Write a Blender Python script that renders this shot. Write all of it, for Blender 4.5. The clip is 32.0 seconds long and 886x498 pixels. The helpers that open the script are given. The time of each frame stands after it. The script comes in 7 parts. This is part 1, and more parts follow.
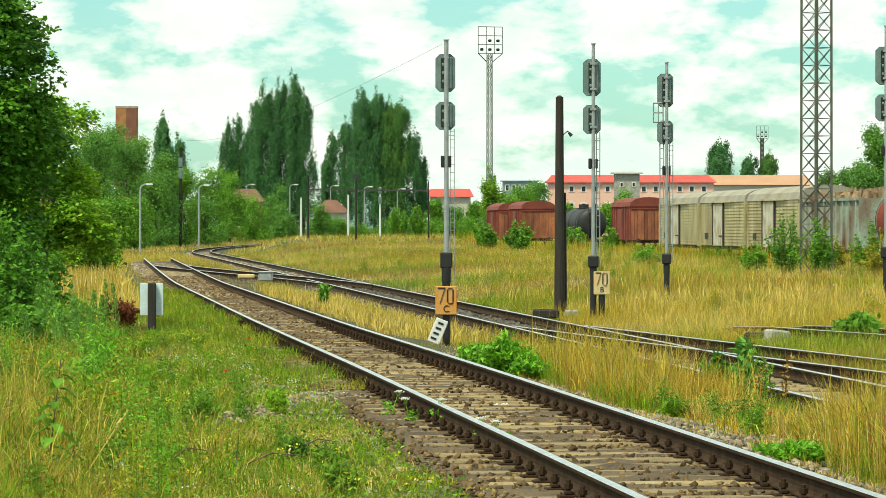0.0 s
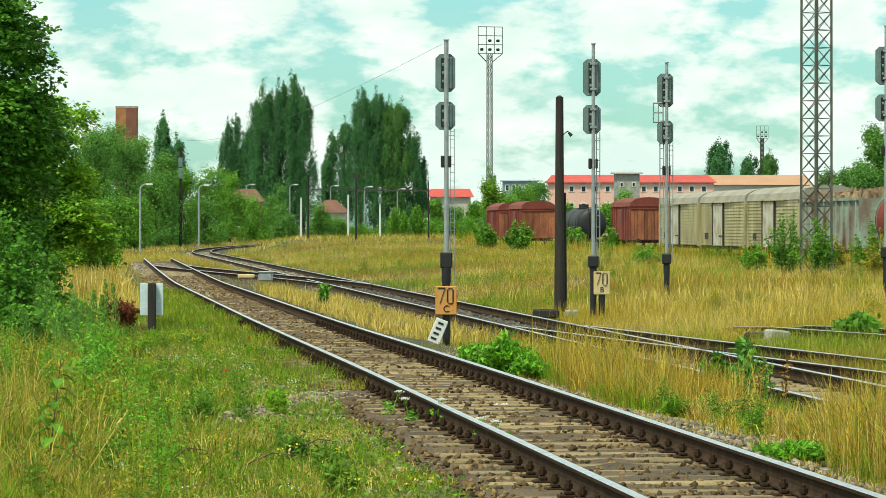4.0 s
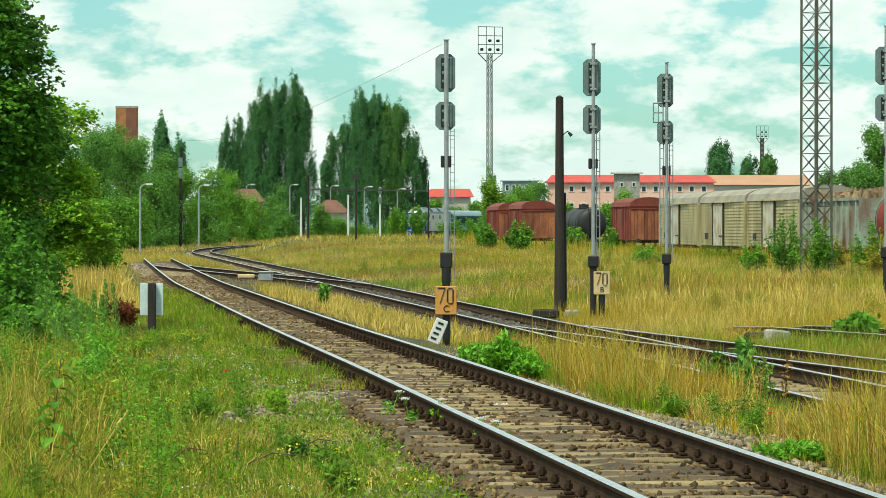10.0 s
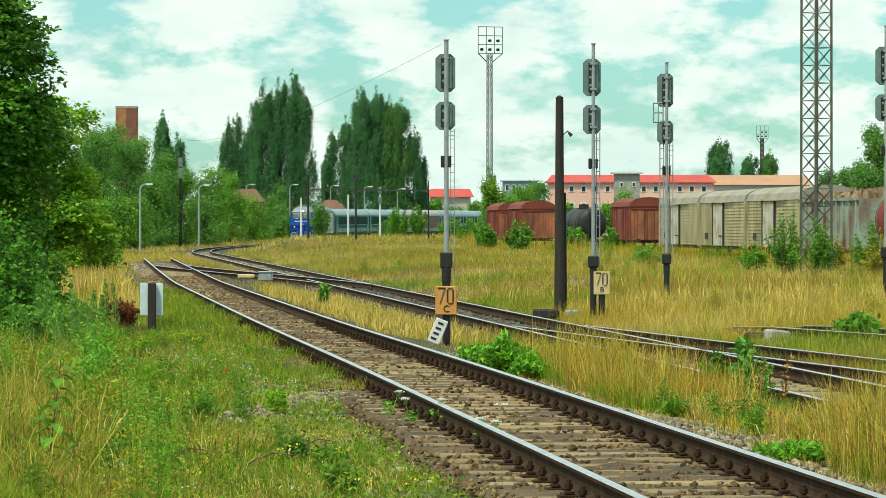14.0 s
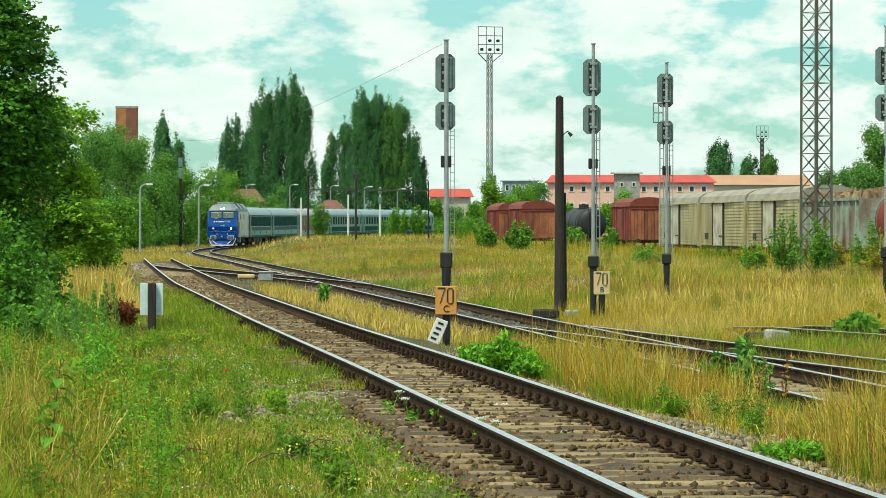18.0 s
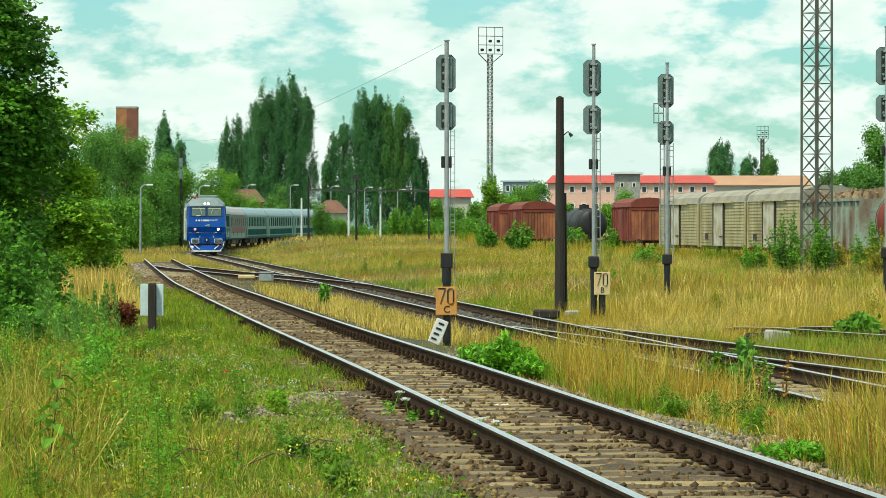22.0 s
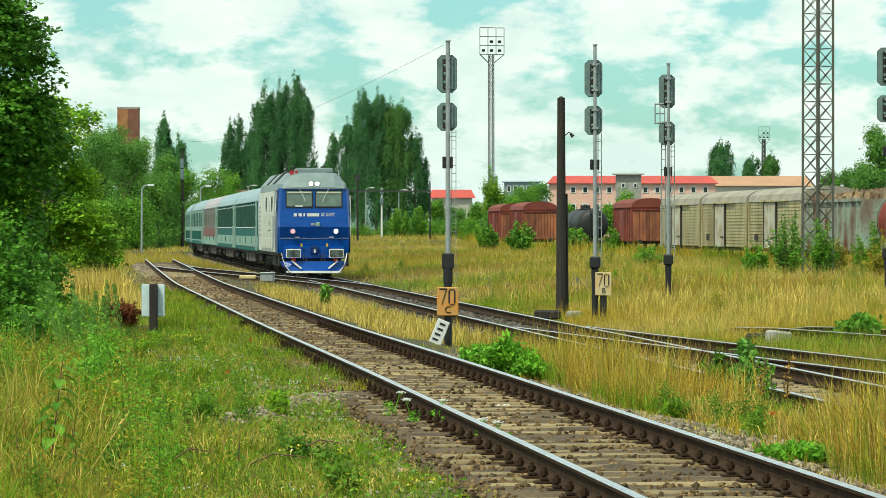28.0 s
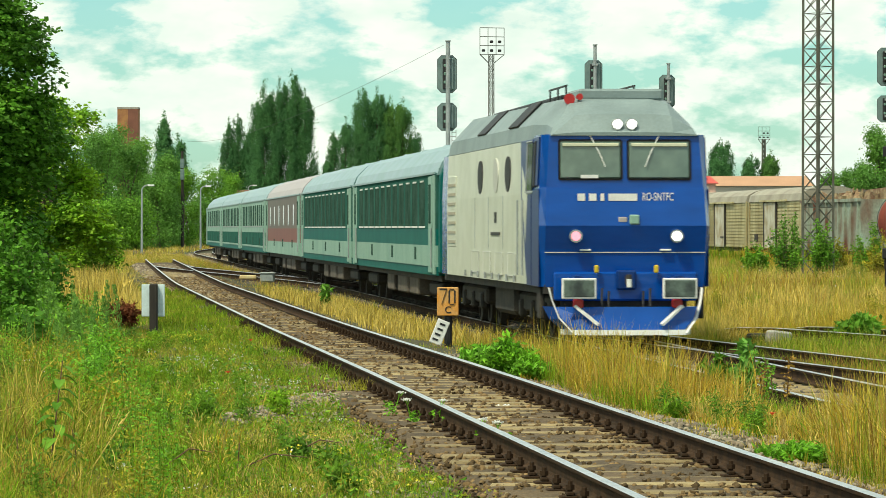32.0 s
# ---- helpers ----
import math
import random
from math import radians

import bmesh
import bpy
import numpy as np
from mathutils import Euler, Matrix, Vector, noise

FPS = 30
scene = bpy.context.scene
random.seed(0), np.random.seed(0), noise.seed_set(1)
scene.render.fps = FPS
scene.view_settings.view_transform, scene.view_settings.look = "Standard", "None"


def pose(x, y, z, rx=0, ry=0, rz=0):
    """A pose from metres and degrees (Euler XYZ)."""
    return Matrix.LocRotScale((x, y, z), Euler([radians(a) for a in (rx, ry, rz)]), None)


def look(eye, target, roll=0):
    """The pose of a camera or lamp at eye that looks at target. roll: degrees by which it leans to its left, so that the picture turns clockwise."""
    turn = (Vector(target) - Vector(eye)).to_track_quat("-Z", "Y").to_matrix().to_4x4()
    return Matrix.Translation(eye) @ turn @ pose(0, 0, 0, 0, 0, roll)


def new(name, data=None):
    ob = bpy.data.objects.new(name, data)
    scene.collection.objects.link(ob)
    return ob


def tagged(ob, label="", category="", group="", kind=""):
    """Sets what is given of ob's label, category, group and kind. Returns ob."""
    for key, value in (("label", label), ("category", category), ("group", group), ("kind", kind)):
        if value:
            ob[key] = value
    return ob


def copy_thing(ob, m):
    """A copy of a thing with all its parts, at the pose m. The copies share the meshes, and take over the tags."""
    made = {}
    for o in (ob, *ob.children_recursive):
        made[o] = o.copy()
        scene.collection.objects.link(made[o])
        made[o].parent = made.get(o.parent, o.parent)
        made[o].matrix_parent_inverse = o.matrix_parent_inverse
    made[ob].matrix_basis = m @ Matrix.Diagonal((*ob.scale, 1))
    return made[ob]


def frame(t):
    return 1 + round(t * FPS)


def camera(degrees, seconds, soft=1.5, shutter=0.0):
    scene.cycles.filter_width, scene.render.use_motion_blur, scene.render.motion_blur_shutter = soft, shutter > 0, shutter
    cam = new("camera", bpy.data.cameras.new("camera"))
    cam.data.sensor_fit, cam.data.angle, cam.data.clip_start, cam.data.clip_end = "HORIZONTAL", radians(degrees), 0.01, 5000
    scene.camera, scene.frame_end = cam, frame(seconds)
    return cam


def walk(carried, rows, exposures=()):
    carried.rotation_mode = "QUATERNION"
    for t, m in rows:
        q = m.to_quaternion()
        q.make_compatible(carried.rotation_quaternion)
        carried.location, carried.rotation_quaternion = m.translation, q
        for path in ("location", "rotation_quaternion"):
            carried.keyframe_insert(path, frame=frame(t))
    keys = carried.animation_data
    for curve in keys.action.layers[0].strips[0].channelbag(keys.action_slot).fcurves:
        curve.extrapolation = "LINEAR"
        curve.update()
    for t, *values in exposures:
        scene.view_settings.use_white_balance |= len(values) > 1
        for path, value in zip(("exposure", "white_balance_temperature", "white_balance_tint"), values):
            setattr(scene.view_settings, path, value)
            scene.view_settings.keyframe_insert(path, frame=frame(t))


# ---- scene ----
EXPO = 0.09
TINT = -4
# camera: on a tripod by the line, long lens, a slight nudge late in the shot
cam = camera(13.15, 32.0, soft=0.8, shutter=0.3)
EYE = (0.0, 0.0, 2.15)


def aim(right, up):
    return look(EYE, (right, 100.0, 2.15 - 0.5735 + up))


walk(cam, [(0.0, aim(0, 0)), (18.5, aim(0, 0)), (21.0, aim(-0.008, 0.008)), (25.5, aim(-0.018, 0.018)),
           (28.0, aim(-0.042, 0.024)), (32.0, aim(-0.044, 0.026))],
     exposures=[(0.0, EXPO + 0.20, 7500, TINT), (1.0, EXPO + 0.13, 7200, TINT), (3.5, EXPO + 0.08, 7050, TINT), (7.0, EXPO + 0.03, 7000, TINT),
                (28.0, EXPO + 0.02, 6950, TINT), (31.0, EXPO + 0.03, 6950, TINT), (32.0, EXPO + 0.08, 7500, TINT + 2)])

# ---- world and sun: bright broken cloud over a pale sky, hazy sun high behind the camera ----
SUN_ELEV, SUN_AZ = 58.0, 222.0  # degrees; azimuth clockwise from +y
world = bpy.data.worlds.new("world")
scene.world = world
world.use_nodes = True
wn, wl = world.node_tree.nodes, world.node_tree.links
wn.clear()
w_out = wn.new("ShaderNodeOutputWorld")
w_mix = wn.new("ShaderNodeMixShader")
w_sky = wn.new("ShaderNodeTexSky")
w_sky.sky_type = "NISHITA"
w_sky.sun_disc = False
w_sky.sun_elevation = radians(SUN_ELEV)
w_sky.sun_rotation = radians(SUN_AZ)
w_sky.altitude = 100
w_sky.air_density = 1.0
w_sky.dust_density = 0.6
w_sky.ozone_density = 2.5
w_bg = wn.new("ShaderNodeBackground")
w_bg.inputs[1].default_value = 0.1
w_cloud = wn.new("ShaderNodeBackground")
w_cloud.inputs[1].default_value = 0.99
w_geo = wn.new("ShaderNodeTexCoord")
w_map = wn.new("ShaderNodeMapping")
w_map.inputs["Scale"].default_value = (9.0, 9.0, 20.0)
w_map.inputs["Location"].default_value = (0.4, 1.3, 0.15)
w_n1 = wn.new("ShaderNodeTexNoise")
w_n1.inputs["Scale"].default_value = 3.2
w_n1.inputs["Detail"].default_value = 7
w_n1.inputs["Roughness"].default_value = 0.58
w_ramp = wn.new("ShaderNodeValToRGB")
w_ramp.color_ramp.elements[0].position = 0.42
w_ramp.color_ramp.elements[0].color = (0.08, 0.08, 0.08, 1)
w_ramp.color_ramp.elements[1].position = 0.51
w_ramp.color_ramp.elements[1].color = (1, 1, 1, 1)
w_n2 = wn.new("ShaderNodeTexNoise")
w_n2.inputs["Scale"].default_value = 5.0
w_n2.inputs["Detail"].default_value = 5
w_tone = wn.new("ShaderNodeValToRGB")
w_tone.color_ramp.elements[0].position = 0.35
w_tone.color_ramp.elements[0].color = (0.72, 0.86, 0.90, 1)
w_tone.color_ramp.elements[1].position = 0.6
w_tone.color_ramp.elements[1].color = (0.90, 0.975, 1.01, 1)
wl.new(w_geo.outputs["Generated"], w_map.inputs[0])
wl.new(w_map.outputs[0], w_n1.inputs["Vector"])
wl.new(w_map.outputs[0], w_n2.inputs["Vector"])
wl.new(w_n1.outputs["Fac"], w_ramp.inputs[0])
wl.new(w_n2.outputs["Fac"], w_tone.inputs[0])
wl.new(w_tone.outputs[0], w_cloud.inputs[0])
w_tint = wn.new("ShaderNodeMix")
w_tint.data_type, w_tint.blend_type = "RGBA", "MULTIPLY"
w_tint.inputs[0].default_value = 1.0
w_tint.inputs[7].default_value = (0.66, 1.12, 1.24, 1)
wl.new(w_sky.outputs[0], w_tint.inputs[6])
wl.new(w_tint.outputs[2], w_bg.inputs[0])
wl.new(w_ramp.outputs[0], w_mix.inputs[0])
wl.new(w_bg.outputs[0], w_mix.inputs[1])
wl.new(w_cloud.outputs[0], w_mix.inputs[2])
wl.new(w_mix.outputs[0], w_out.inputs[0])

sun_data = bpy.data.lights.new("sun", "SUN")
sun_data.energy = 3.5
sun_data.angle = radians(3.0)
sun_data.color = (1.0, 0.95, 0.86)
sun = new("sun", sun_data)
_az, _el = radians(SUN_AZ), radians(SUN_ELEV)
_from = Vector((math.sin(_az) * math.cos(_el), math.cos(_az) * math.cos(_el), math.sin(_el)))
sun.matrix_world = look(_from * 60, (0, 0, 0))

# ---- materials ----
def mat(name, color, rough=0.6, metal=0.0, second=None, scale=8.0, fine=60.0, vary=0.25, bump=0.15, thin=0.0,
        random=0.0, spec=0.5, stretch=(1, 1, 1), coords="Object", depth=0.01, island=0.0):
    """Procedural surface: colour varied at two scales, with relief. thin: share of light let through; random: variation
    from piece to piece; island: variation from leaf to leaf."""
    m = bpy.data.materials.new(name)
    m.use_nodes = True
    n, l = m.node_tree.nodes, m.node_tree.links
    b = n["Principled BSDF"]
    out = n["Material Output"]
    tc = n.new("ShaderNodeTexCoord")
    mp = n.new("ShaderNodeMapping")
    mp.inputs["Scale"].default_value = stretch
    if coords == "World":
        g = n.new("ShaderNodeNewGeometry")
        l.new(g.outputs["Position"], mp.inputs[0])
    else:
        l.new(tc.outputs[coords], mp.inputs[0])
    n1 = n.new("ShaderNodeTexNoise")
    n1.inputs["Scale"].default_value = scale
    n1.inputs["Detail"].default_value = 5
    n2 = n.new("ShaderNodeTexNoise")
    n2.inputs["Scale"].default_value = fine
    n2.inputs["Detail"].default_value = 3
    l.new(mp.outputs[0], n1.inputs["Vector"])
    l.new(mp.outputs[0], n2.inputs["Vector"])
    mix = n.new("ShaderNodeMix")
    mix.data_type = "RGBA"
    second = second or [c * (1 - vary) for c in color]
    mix.inputs[6].default_value = (*color, 1)
    mix.inputs[7].default_value = (*second, 1)
    r = n.new("ShaderNodeValToRGB")
    r.color_ramp.elements[0].position, r.color_ramp.elements[1].position = 0.38, 0.66
    l.new(n1.outputs["Fac"], r.inputs[0])
    l.new(r.outputs[0], mix.inputs[0])
    hsv = n.new("ShaderNodeHueSaturation")
    l.new(mix.outputs[2], hsv.inputs["Color"])
    mr = n.new("ShaderNodeMapRange")
    mr.inputs["To Min"].default_value, mr.inputs["To Max"].default_value = 1 - vary * 0.8, 1 + vary * 0.8
    mr.inputs["From Min"].default_value, mr.inputs["From Max"].default_value = 0.25, 0.75
    l.new(n2.outputs["Fac"], mr.inputs["Value"])
    value = mr.outputs[0]
    if random or island:
        src = n.new("ShaderNodeObjectInfo").outputs["Random"] if random else \
            n.new("ShaderNodeNewGeometry").outputs["Random Per Island"]
        amount = random or island
        mo = n.new("ShaderNodeMapRange")
        mo.inputs["To Min"].default_value, mo.inputs["To Max"].default_value = 1 - amount, 1 + amount
        l.new(src, mo.inputs["Value"])
        mm = n.new("ShaderNodeMath")
        mm.operation = "MULTIPLY"
        l.new(value, mm.inputs[0])
        l.new(mo.outputs[0], mm.inputs[1])
        value = mm.outputs[0]
    l.new(value, hsv.inputs["Value"])
    l.new(hsv.outputs[0], b.inputs["Base Color"])
    b.inputs["Roughness"].default_value = rough
    b.inputs["Metallic"].default_value = metal
    b.inputs["Specular IOR Level"].default_value = spec
    if bump:
        bp = n.new("ShaderNodeBump")
        bp.inputs["Strength"].default_value = bump
        bp.inputs["Distance"].default_value = depth
        l.new(n2.outputs["Fac"], bp.inputs["Height"])
        l.new(bp.outputs[0], b.inputs["Normal"])
    if thin:
        t = n.new("ShaderNodeBsdfTranslucent")
        l.new(hsv.outputs[0], t.inputs[0])
        ms = n.new("ShaderNodeMixShader")
        ms.inputs[0].default_value = thin
        l.new(b.outputs[0], ms.inputs[1])
        l.new(t.outputs[0], ms.inputs[2])
        l.new(ms.outputs[0], out.inputs[0])
    return m


def glow(name, color, strength):
    m = bpy.data.materials.new(name)
    m.use_nodes = True
    b = m.node_tree.nodes["Principled BSDF"]
    b.inputs["Base Color"].default_value = (*color, 1)
    b.inputs["Emission Color"].default_value = (*color, 1)
    b.inputs["Emission Strength"].default_value = strength
    return m


GROUND = mat("soil_and_stubble", (0.065, 0.052, 0.022), 0.95, second=(0.04, 0.048, 0.012), scale=0.35, fine=9, vary=0.35, bump=0.5,
             coords="World", depth=0.05)
GRASS_GREEN = mat("green_grass", (0.15, 0.29, 0.014), 0.7, spec=0.15, second=(0.22, 0.29, 0.025), scale=0.6, fine=14, vary=0.3, bump=0,
                  thin=0.28, coords="World", island=0.6)
GRASS_STRAW = mat("straw_grass", (0.54, 0.36, 0.045), 0.75, second=(0.40, 0.31, 0.035), spec=0.2, scale=0.25, fine=2.5, vary=0.3, bump=0,
                  thin=0.22, coords="World", island=0.45)
LEAF_NEAR = mat("leaf_bright", (0.30, 0.50, 0.04), 0.55, spec=0.2, second=(0.15, 0.33, 0.03), scale=0.9, fine=6, vary=0.3, bump=0,
                thin=0.45, coords="World", island=0.5)
LEAF_DARK = mat("leaf_dark", (0.15, 0.33, 0.055), 0.6, spec=0.2, second=(0.095, 0.23, 0.045), scale=0.35, fine=2, vary=0.3, bump=0,
                thin=0.35, coords="World", island=0.35)
LEAF_POPLAR = mat("leaf_poplar", (0.080, 0.215, 0.070), 0.7, spec=0.1, second=(0.055, 0.155, 0.055), scale=0.3, fine=2, vary=0.25, bump=0,
                  thin=0.25, coords="World", island=0.3)
LEAF_POPLAR_WARM = mat("leaf_poplar_sunny", (0.115, 0.25, 0.055), 0.7, spec=0.1, second=(0.07, 0.18, 0.05), scale=0.3, fine=2, vary=0.25, bump=0,
                       thin=0.25, coords="World", island=0.3)
BARK = mat("bark", (0.12, 0.09, 0.06), 0.9, scale=4, fine=30, vary=0.4, bump=0.6)
RAIL_SIDE = mat("rusty_rail", (0.036, 0.022, 0.013), 0.9, metal=0.0, second=(0.065, 0.036, 0.019), scale=5, fine=60, vary=0.3, bump=0.3, spec=0.12)
RAIL_TOP = mat("polished_rail", (0.82, 0.79, 0.77), 0.30, metal=1.0, scale=6, fine=80, vary=0.2, bump=0.05)
SLEEPER = mat("weathered_sleeper", (0.33, 0.255, 0.13), 0.9, second=(0.19, 0.135, 0.065), scale=3, fine=40, vary=0.3, bump=0.5,
              stretch=(1, 6, 6), random=0.2)
BALLAST = mat("brown_ballast", (0.105, 0.07, 0.036), 0.95, second=(0.055, 0.038, 0.02), scale=1.5, fine=25, vary=0.45, bump=0.9,
              coords="World", depth=0.03, island=0.3)
STEEL_GREY = mat("galvanised_grey", (0.38, 0.41, 0.41), 0.5, metal=0.4, scale=6, fine=50, vary=0.2, bump=0.1)
STEEL_DARK = mat("dark_iron", (0.03, 0.03, 0.03), 0.55, metal=0.3, scale=8, fine=60, vary=0.3, bump=0.2)
LATTICE = mat("lattice_steel", (0.11, 0.12, 0.095), 0.7, metal=0.2, second=(0.085, 0.08, 0.06), scale=3, fine=40, vary=0.25, bump=0.1)
BLACK = mat("matt_black", (0.012, 0.012, 0.013), 0.6, scale=8, fine=70, vary=0.3, bump=0.1)
WHITE = mat("white_paint", (0.75, 0.75, 0.72), 0.5, scale=5, fine=60, vary=0.12, bump=0.05)
ORANGE = mat("faded_orange_board", (0.62, 0.25, 0.03), 0.55, second=(0.55, 0.30, 0.10), scale=6, fine=50, vary=0.15, bump=0.1)
PALE_BOARD = mat("faded_cream_board", (0.60, 0.50, 0.28), 0.6, second=(0.62, 0.42, 0.18), scale=6, fine=50, vary=0.15, bump=0.1)
WOOD_DARK = mat("tarred_wood", (0.035, 0.028, 0.022), 0.85, scale=3, fine=30, vary=0.4, bump=0.6, stretch=(6, 6, 0.6))
CONCRETE = mat("weathered_concrete", (0.38, 0.37, 0.33), 0.9, scale=2, fine=30, vary=0.25, bump=0.4)
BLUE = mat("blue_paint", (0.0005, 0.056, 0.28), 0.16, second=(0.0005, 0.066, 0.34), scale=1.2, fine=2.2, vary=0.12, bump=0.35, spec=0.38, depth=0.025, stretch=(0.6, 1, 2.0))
# dark blue of flash and fittings, also the shaded tone of the cab sides
BLUE_DARK = mat("dark_and_shaded_blue_paint", (0.002, 0.030, 0.15), 0.35, scale=1.2, fine=20, vary=0.1, bump=0.02, spec=0.3)
LOCO_CREAM = mat("off_white_paint", (0.60, 0.62, 0.52), 0.4, second=(0.52, 0.54, 0.44), scale=1.3, fine=22, vary=0.08, bump=0.02)
LOCO_ROOF = mat("grey_roof_paint", (0.205, 0.265, 0.265), 0.5, second=(0.16, 0.21, 0.21), scale=1.2, fine=20, vary=0.12, bump=0.03)
UNDERFRAME = mat("grimy_underframe", (0.022, 0.02, 0.018), 0.8, second=(0.05, 0.04, 0.03), scale=3, fine=30, vary=0.4, bump=0.3)
GLASS_DARK = mat("dark_window_glass", (0.02, 0.03, 0.03), 0.06, scale=2, fine=9, vary=0.2, bump=0.0, spec=0.4)
COACH_GREEN = mat("coach_green", (0.011, 0.13, 0.115), 0.5, second=(0.009, 0.11, 0.10), scale=1, fine=14, vary=0.12, bump=0.03, spec=0.05)
COACH_GREY = mat("coach_pale_grey", (0.26, 0.41, 0.34), 0.5, second=(0.21, 0.35, 0.29), scale=1, fine=14, vary=0.12, bump=0.03, spec=0.1)
COACH_ROOF = mat("coach_roof_silver", (0.27, 0.37, 0.41), 0.4, metal=0.1, second=(0.21, 0.33, 0.33), scale=0.8, fine=14, vary=0.12, bump=0.03)
COACH_RED = mat("coach_red", (0.20, 0.042, 0.032), 0.5, scale=1, fine=14, vary=0.15, bump=0.03)
COACH_WINDOW = mat("coach_window_band", (0.05, 0.10, 0.08), 0.5, second=(0.03, 0.065, 0.05), scale=1.5, fine=10, vary=0.25, bump=0.0, spec=0.0)
WAGON_RED = mat("rusty_red_wagon", (0.23, 0.042, 0.024), 0.75, second=(0.12, 0.028, 0.018), scale=0.8, fine=18, vary=0.3, bump=0.3)
WAGON_CREAM = mat("dirty_cream_wagon", (0.54, 0.48, 0.27), 0.7, second=(0.33, 0.26, 0.12), scale=1.5, fine=14, vary=0.25, bump=0.2, stretch=(1, 1, 0.22))
WAGON_ROOF = mat("dull_grey_wagon_roof", (0.35, 0.32, 0.25), 0.7, second=(0.25, 0.22, 0.17), scale=0.6, fine=12, vary=0.2, bump=0.2)
WAGON_TEAL = mat("flaking_green_tank", (0.30, 0.38, 0.30), 0.75, second=(0.15, 0.06, 0.035), scale=0.8, fine=12, vary=0.3, bump=0.3, stretch=(1, 1, 0.6))
BRICK = mat("red_brick", (0.40, 0.19, 0.07), 0.9, second=(0.27, 0.11, 0.06), scale=0.6, fine=6, vary=0.2, bump=0.3)
PINK_WALL = mat("salmon_render", (0.82, 0.52, 0.42), 0.85, second=(0.76, 0.45, 0.36), scale=0.2, fine=3, vary=0.1, bump=0.05)
CREAM_WALL = mat("pale_render", (0.58, 0.54, 0.46), 0.85, scale=0.2, fine=3, vary=0.12, bump=0.05)
ROOF_RED = mat("red_sheet_roof", (0.55, 0.07, 0.05), 0.6, scale=0.3, fine=5, vary=0.15, bump=0.1)
ROOF_BROWN = mat("brown_tile_roof", (0.19, 0.09, 0.06), 0.85, scale=0.5, fine=6, vary=0.25, bump=0.3)
STONE = mat("ballast_stone", (0.18, 0.118, 0.056), 0.95, second=(0.085, 0.056, 0.028), scale=3, fine=30, vary=0.35, bump=0.4,
            coords="World", island=0.65, spec=0.2)
STONE_PALE = mat("pale_gravel", (0.33, 0.28, 0.20), 0.95, second=(0.20, 0.15, 0.10), scale=3, fine=30, vary=0.35, bump=0.4,
                 coords="World", island=0.4)
WEED = mat("weed_leaf", (0.18, 0.42, 0.03), 0.6, spec=0.2, second=(0.19, 0.42, 0.05), scale=3, fine=20, vary=0.3, bump=0, thin=0.4,
           coords="World", island=0.6)
RED_PAINT = mat("red_paint", (0.45, 0.02, 0.02), 0.4, scale=5, fine=40, vary=0.15, bump=0.03)
YELLOW = mat("yellow_paint", (0.6, 0.42, 0.03), 0.5, scale=5, fine=40, vary=0.15, bump=0.03)
LAMP_WHITE = glow("lit_headlight", (1.0, 0.98, 0.95), 9)
# pink reflection in one lower lens, put in as a weak glow
LENS_PINK = glow("pink_lens_reflection", (1.0, 0.25, 0.35), 1.2)
LEAF_MID = mat("leaf_mid", (0.19, 0.40, 0.042), 0.6, spec=0.2, second=(0.12, 0.28, 0.035), scale=0.5, fine=3, vary=0.3, bump=0, thin=0.35, coords="World", island=0.45)
LEAF_HEDGE = mat("leaf_hedge", (0.13, 0.32, 0.032), 0.55, spec=0.12, second=(0.06, 0.165, 0.022), scale=0.8, fine=6, vary=0.35, bump=0, thin=0.33, coords="World", island=0.45)
LEAF_GREY = mat("leaf_mugwort", (0.19, 0.36, 0.075), 0.7, spec=0.1, second=(0.12, 0.26, 0.05), scale=2.0, fine=8, vary=0.25, bump=0, thin=0.35, coords="World", island=0.4)
LEAF_RED = mat("leaf_withered_red", (0.24, 0.075, 0.035), 0.75, spec=0.1, second=(0.14, 0.06, 0.03), scale=3.0, fine=10, vary=0.3, bump=0, thin=0.25, coords="World", island=0.4)
LEAF_BRIGHT = mat("leaf_yellow_green", (0.24, 0.42, 0.03), 0.6, spec=0.2, second=(0.10, 0.22, 0.03), scale=1.0, fine=6, vary=0.3, bump=0, thin=0.4, coords="World", island=0.55)
LEAF_YELLOW = mat("leaf_goldenrod", (0.46, 0.39, 0.04), 0.6, spec=0.2, second=(0.18, 0.24, 0.04), scale=2.0, fine=8, vary=0.3, bump=0, thin=0.35, coords="World", island=0.4)
BRICK_DARK = mat("dark_brick", (0.22, 0.09, 0.06), 0.9, scale=0.6, fine=6, vary=0.2, bump=0.3)
OFFICE = mat("blue_grey_cladding", (0.25, 0.34, 0.37), 0.4, scale=0.2, fine=3, vary=0.15, bump=0.05)
BALLAST_DARK = mat("oily_dark_ballast", (0.09, 0.075, 0.06), 0.95, second=(0.05, 0.042, 0.035), scale=1.5, fine=25, vary=0.45, bump=0.9, coords="World", depth=0.03)
ROOF_TAN = mat("tan_sheet_roof", (0.48, 0.27, 0.16), 0.7, scale=0.3, fine=5, vary=0.12, bump=0.1)
COACH_DARK = mat("coach_upper_green", (0.034, 0.11, 0.088), 0.5, second=(0.045, 0.135, 0.108), scale=1, fine=14, vary=0.12, bump=0.02, spec=0.0)
COACH_BROWN = mat("coach_dull_brown", (0.13, 0.095, 0.08), 0.5, second=(0.10, 0.085, 0.07), scale=1, fine=14, vary=0.15, bump=0.02)
COACH_PINK = mat("faded_pink_roof", (0.41, 0.36, 0.36), 0.45, scale=0.8, fine=14, vary=0.12, bump=0.03)
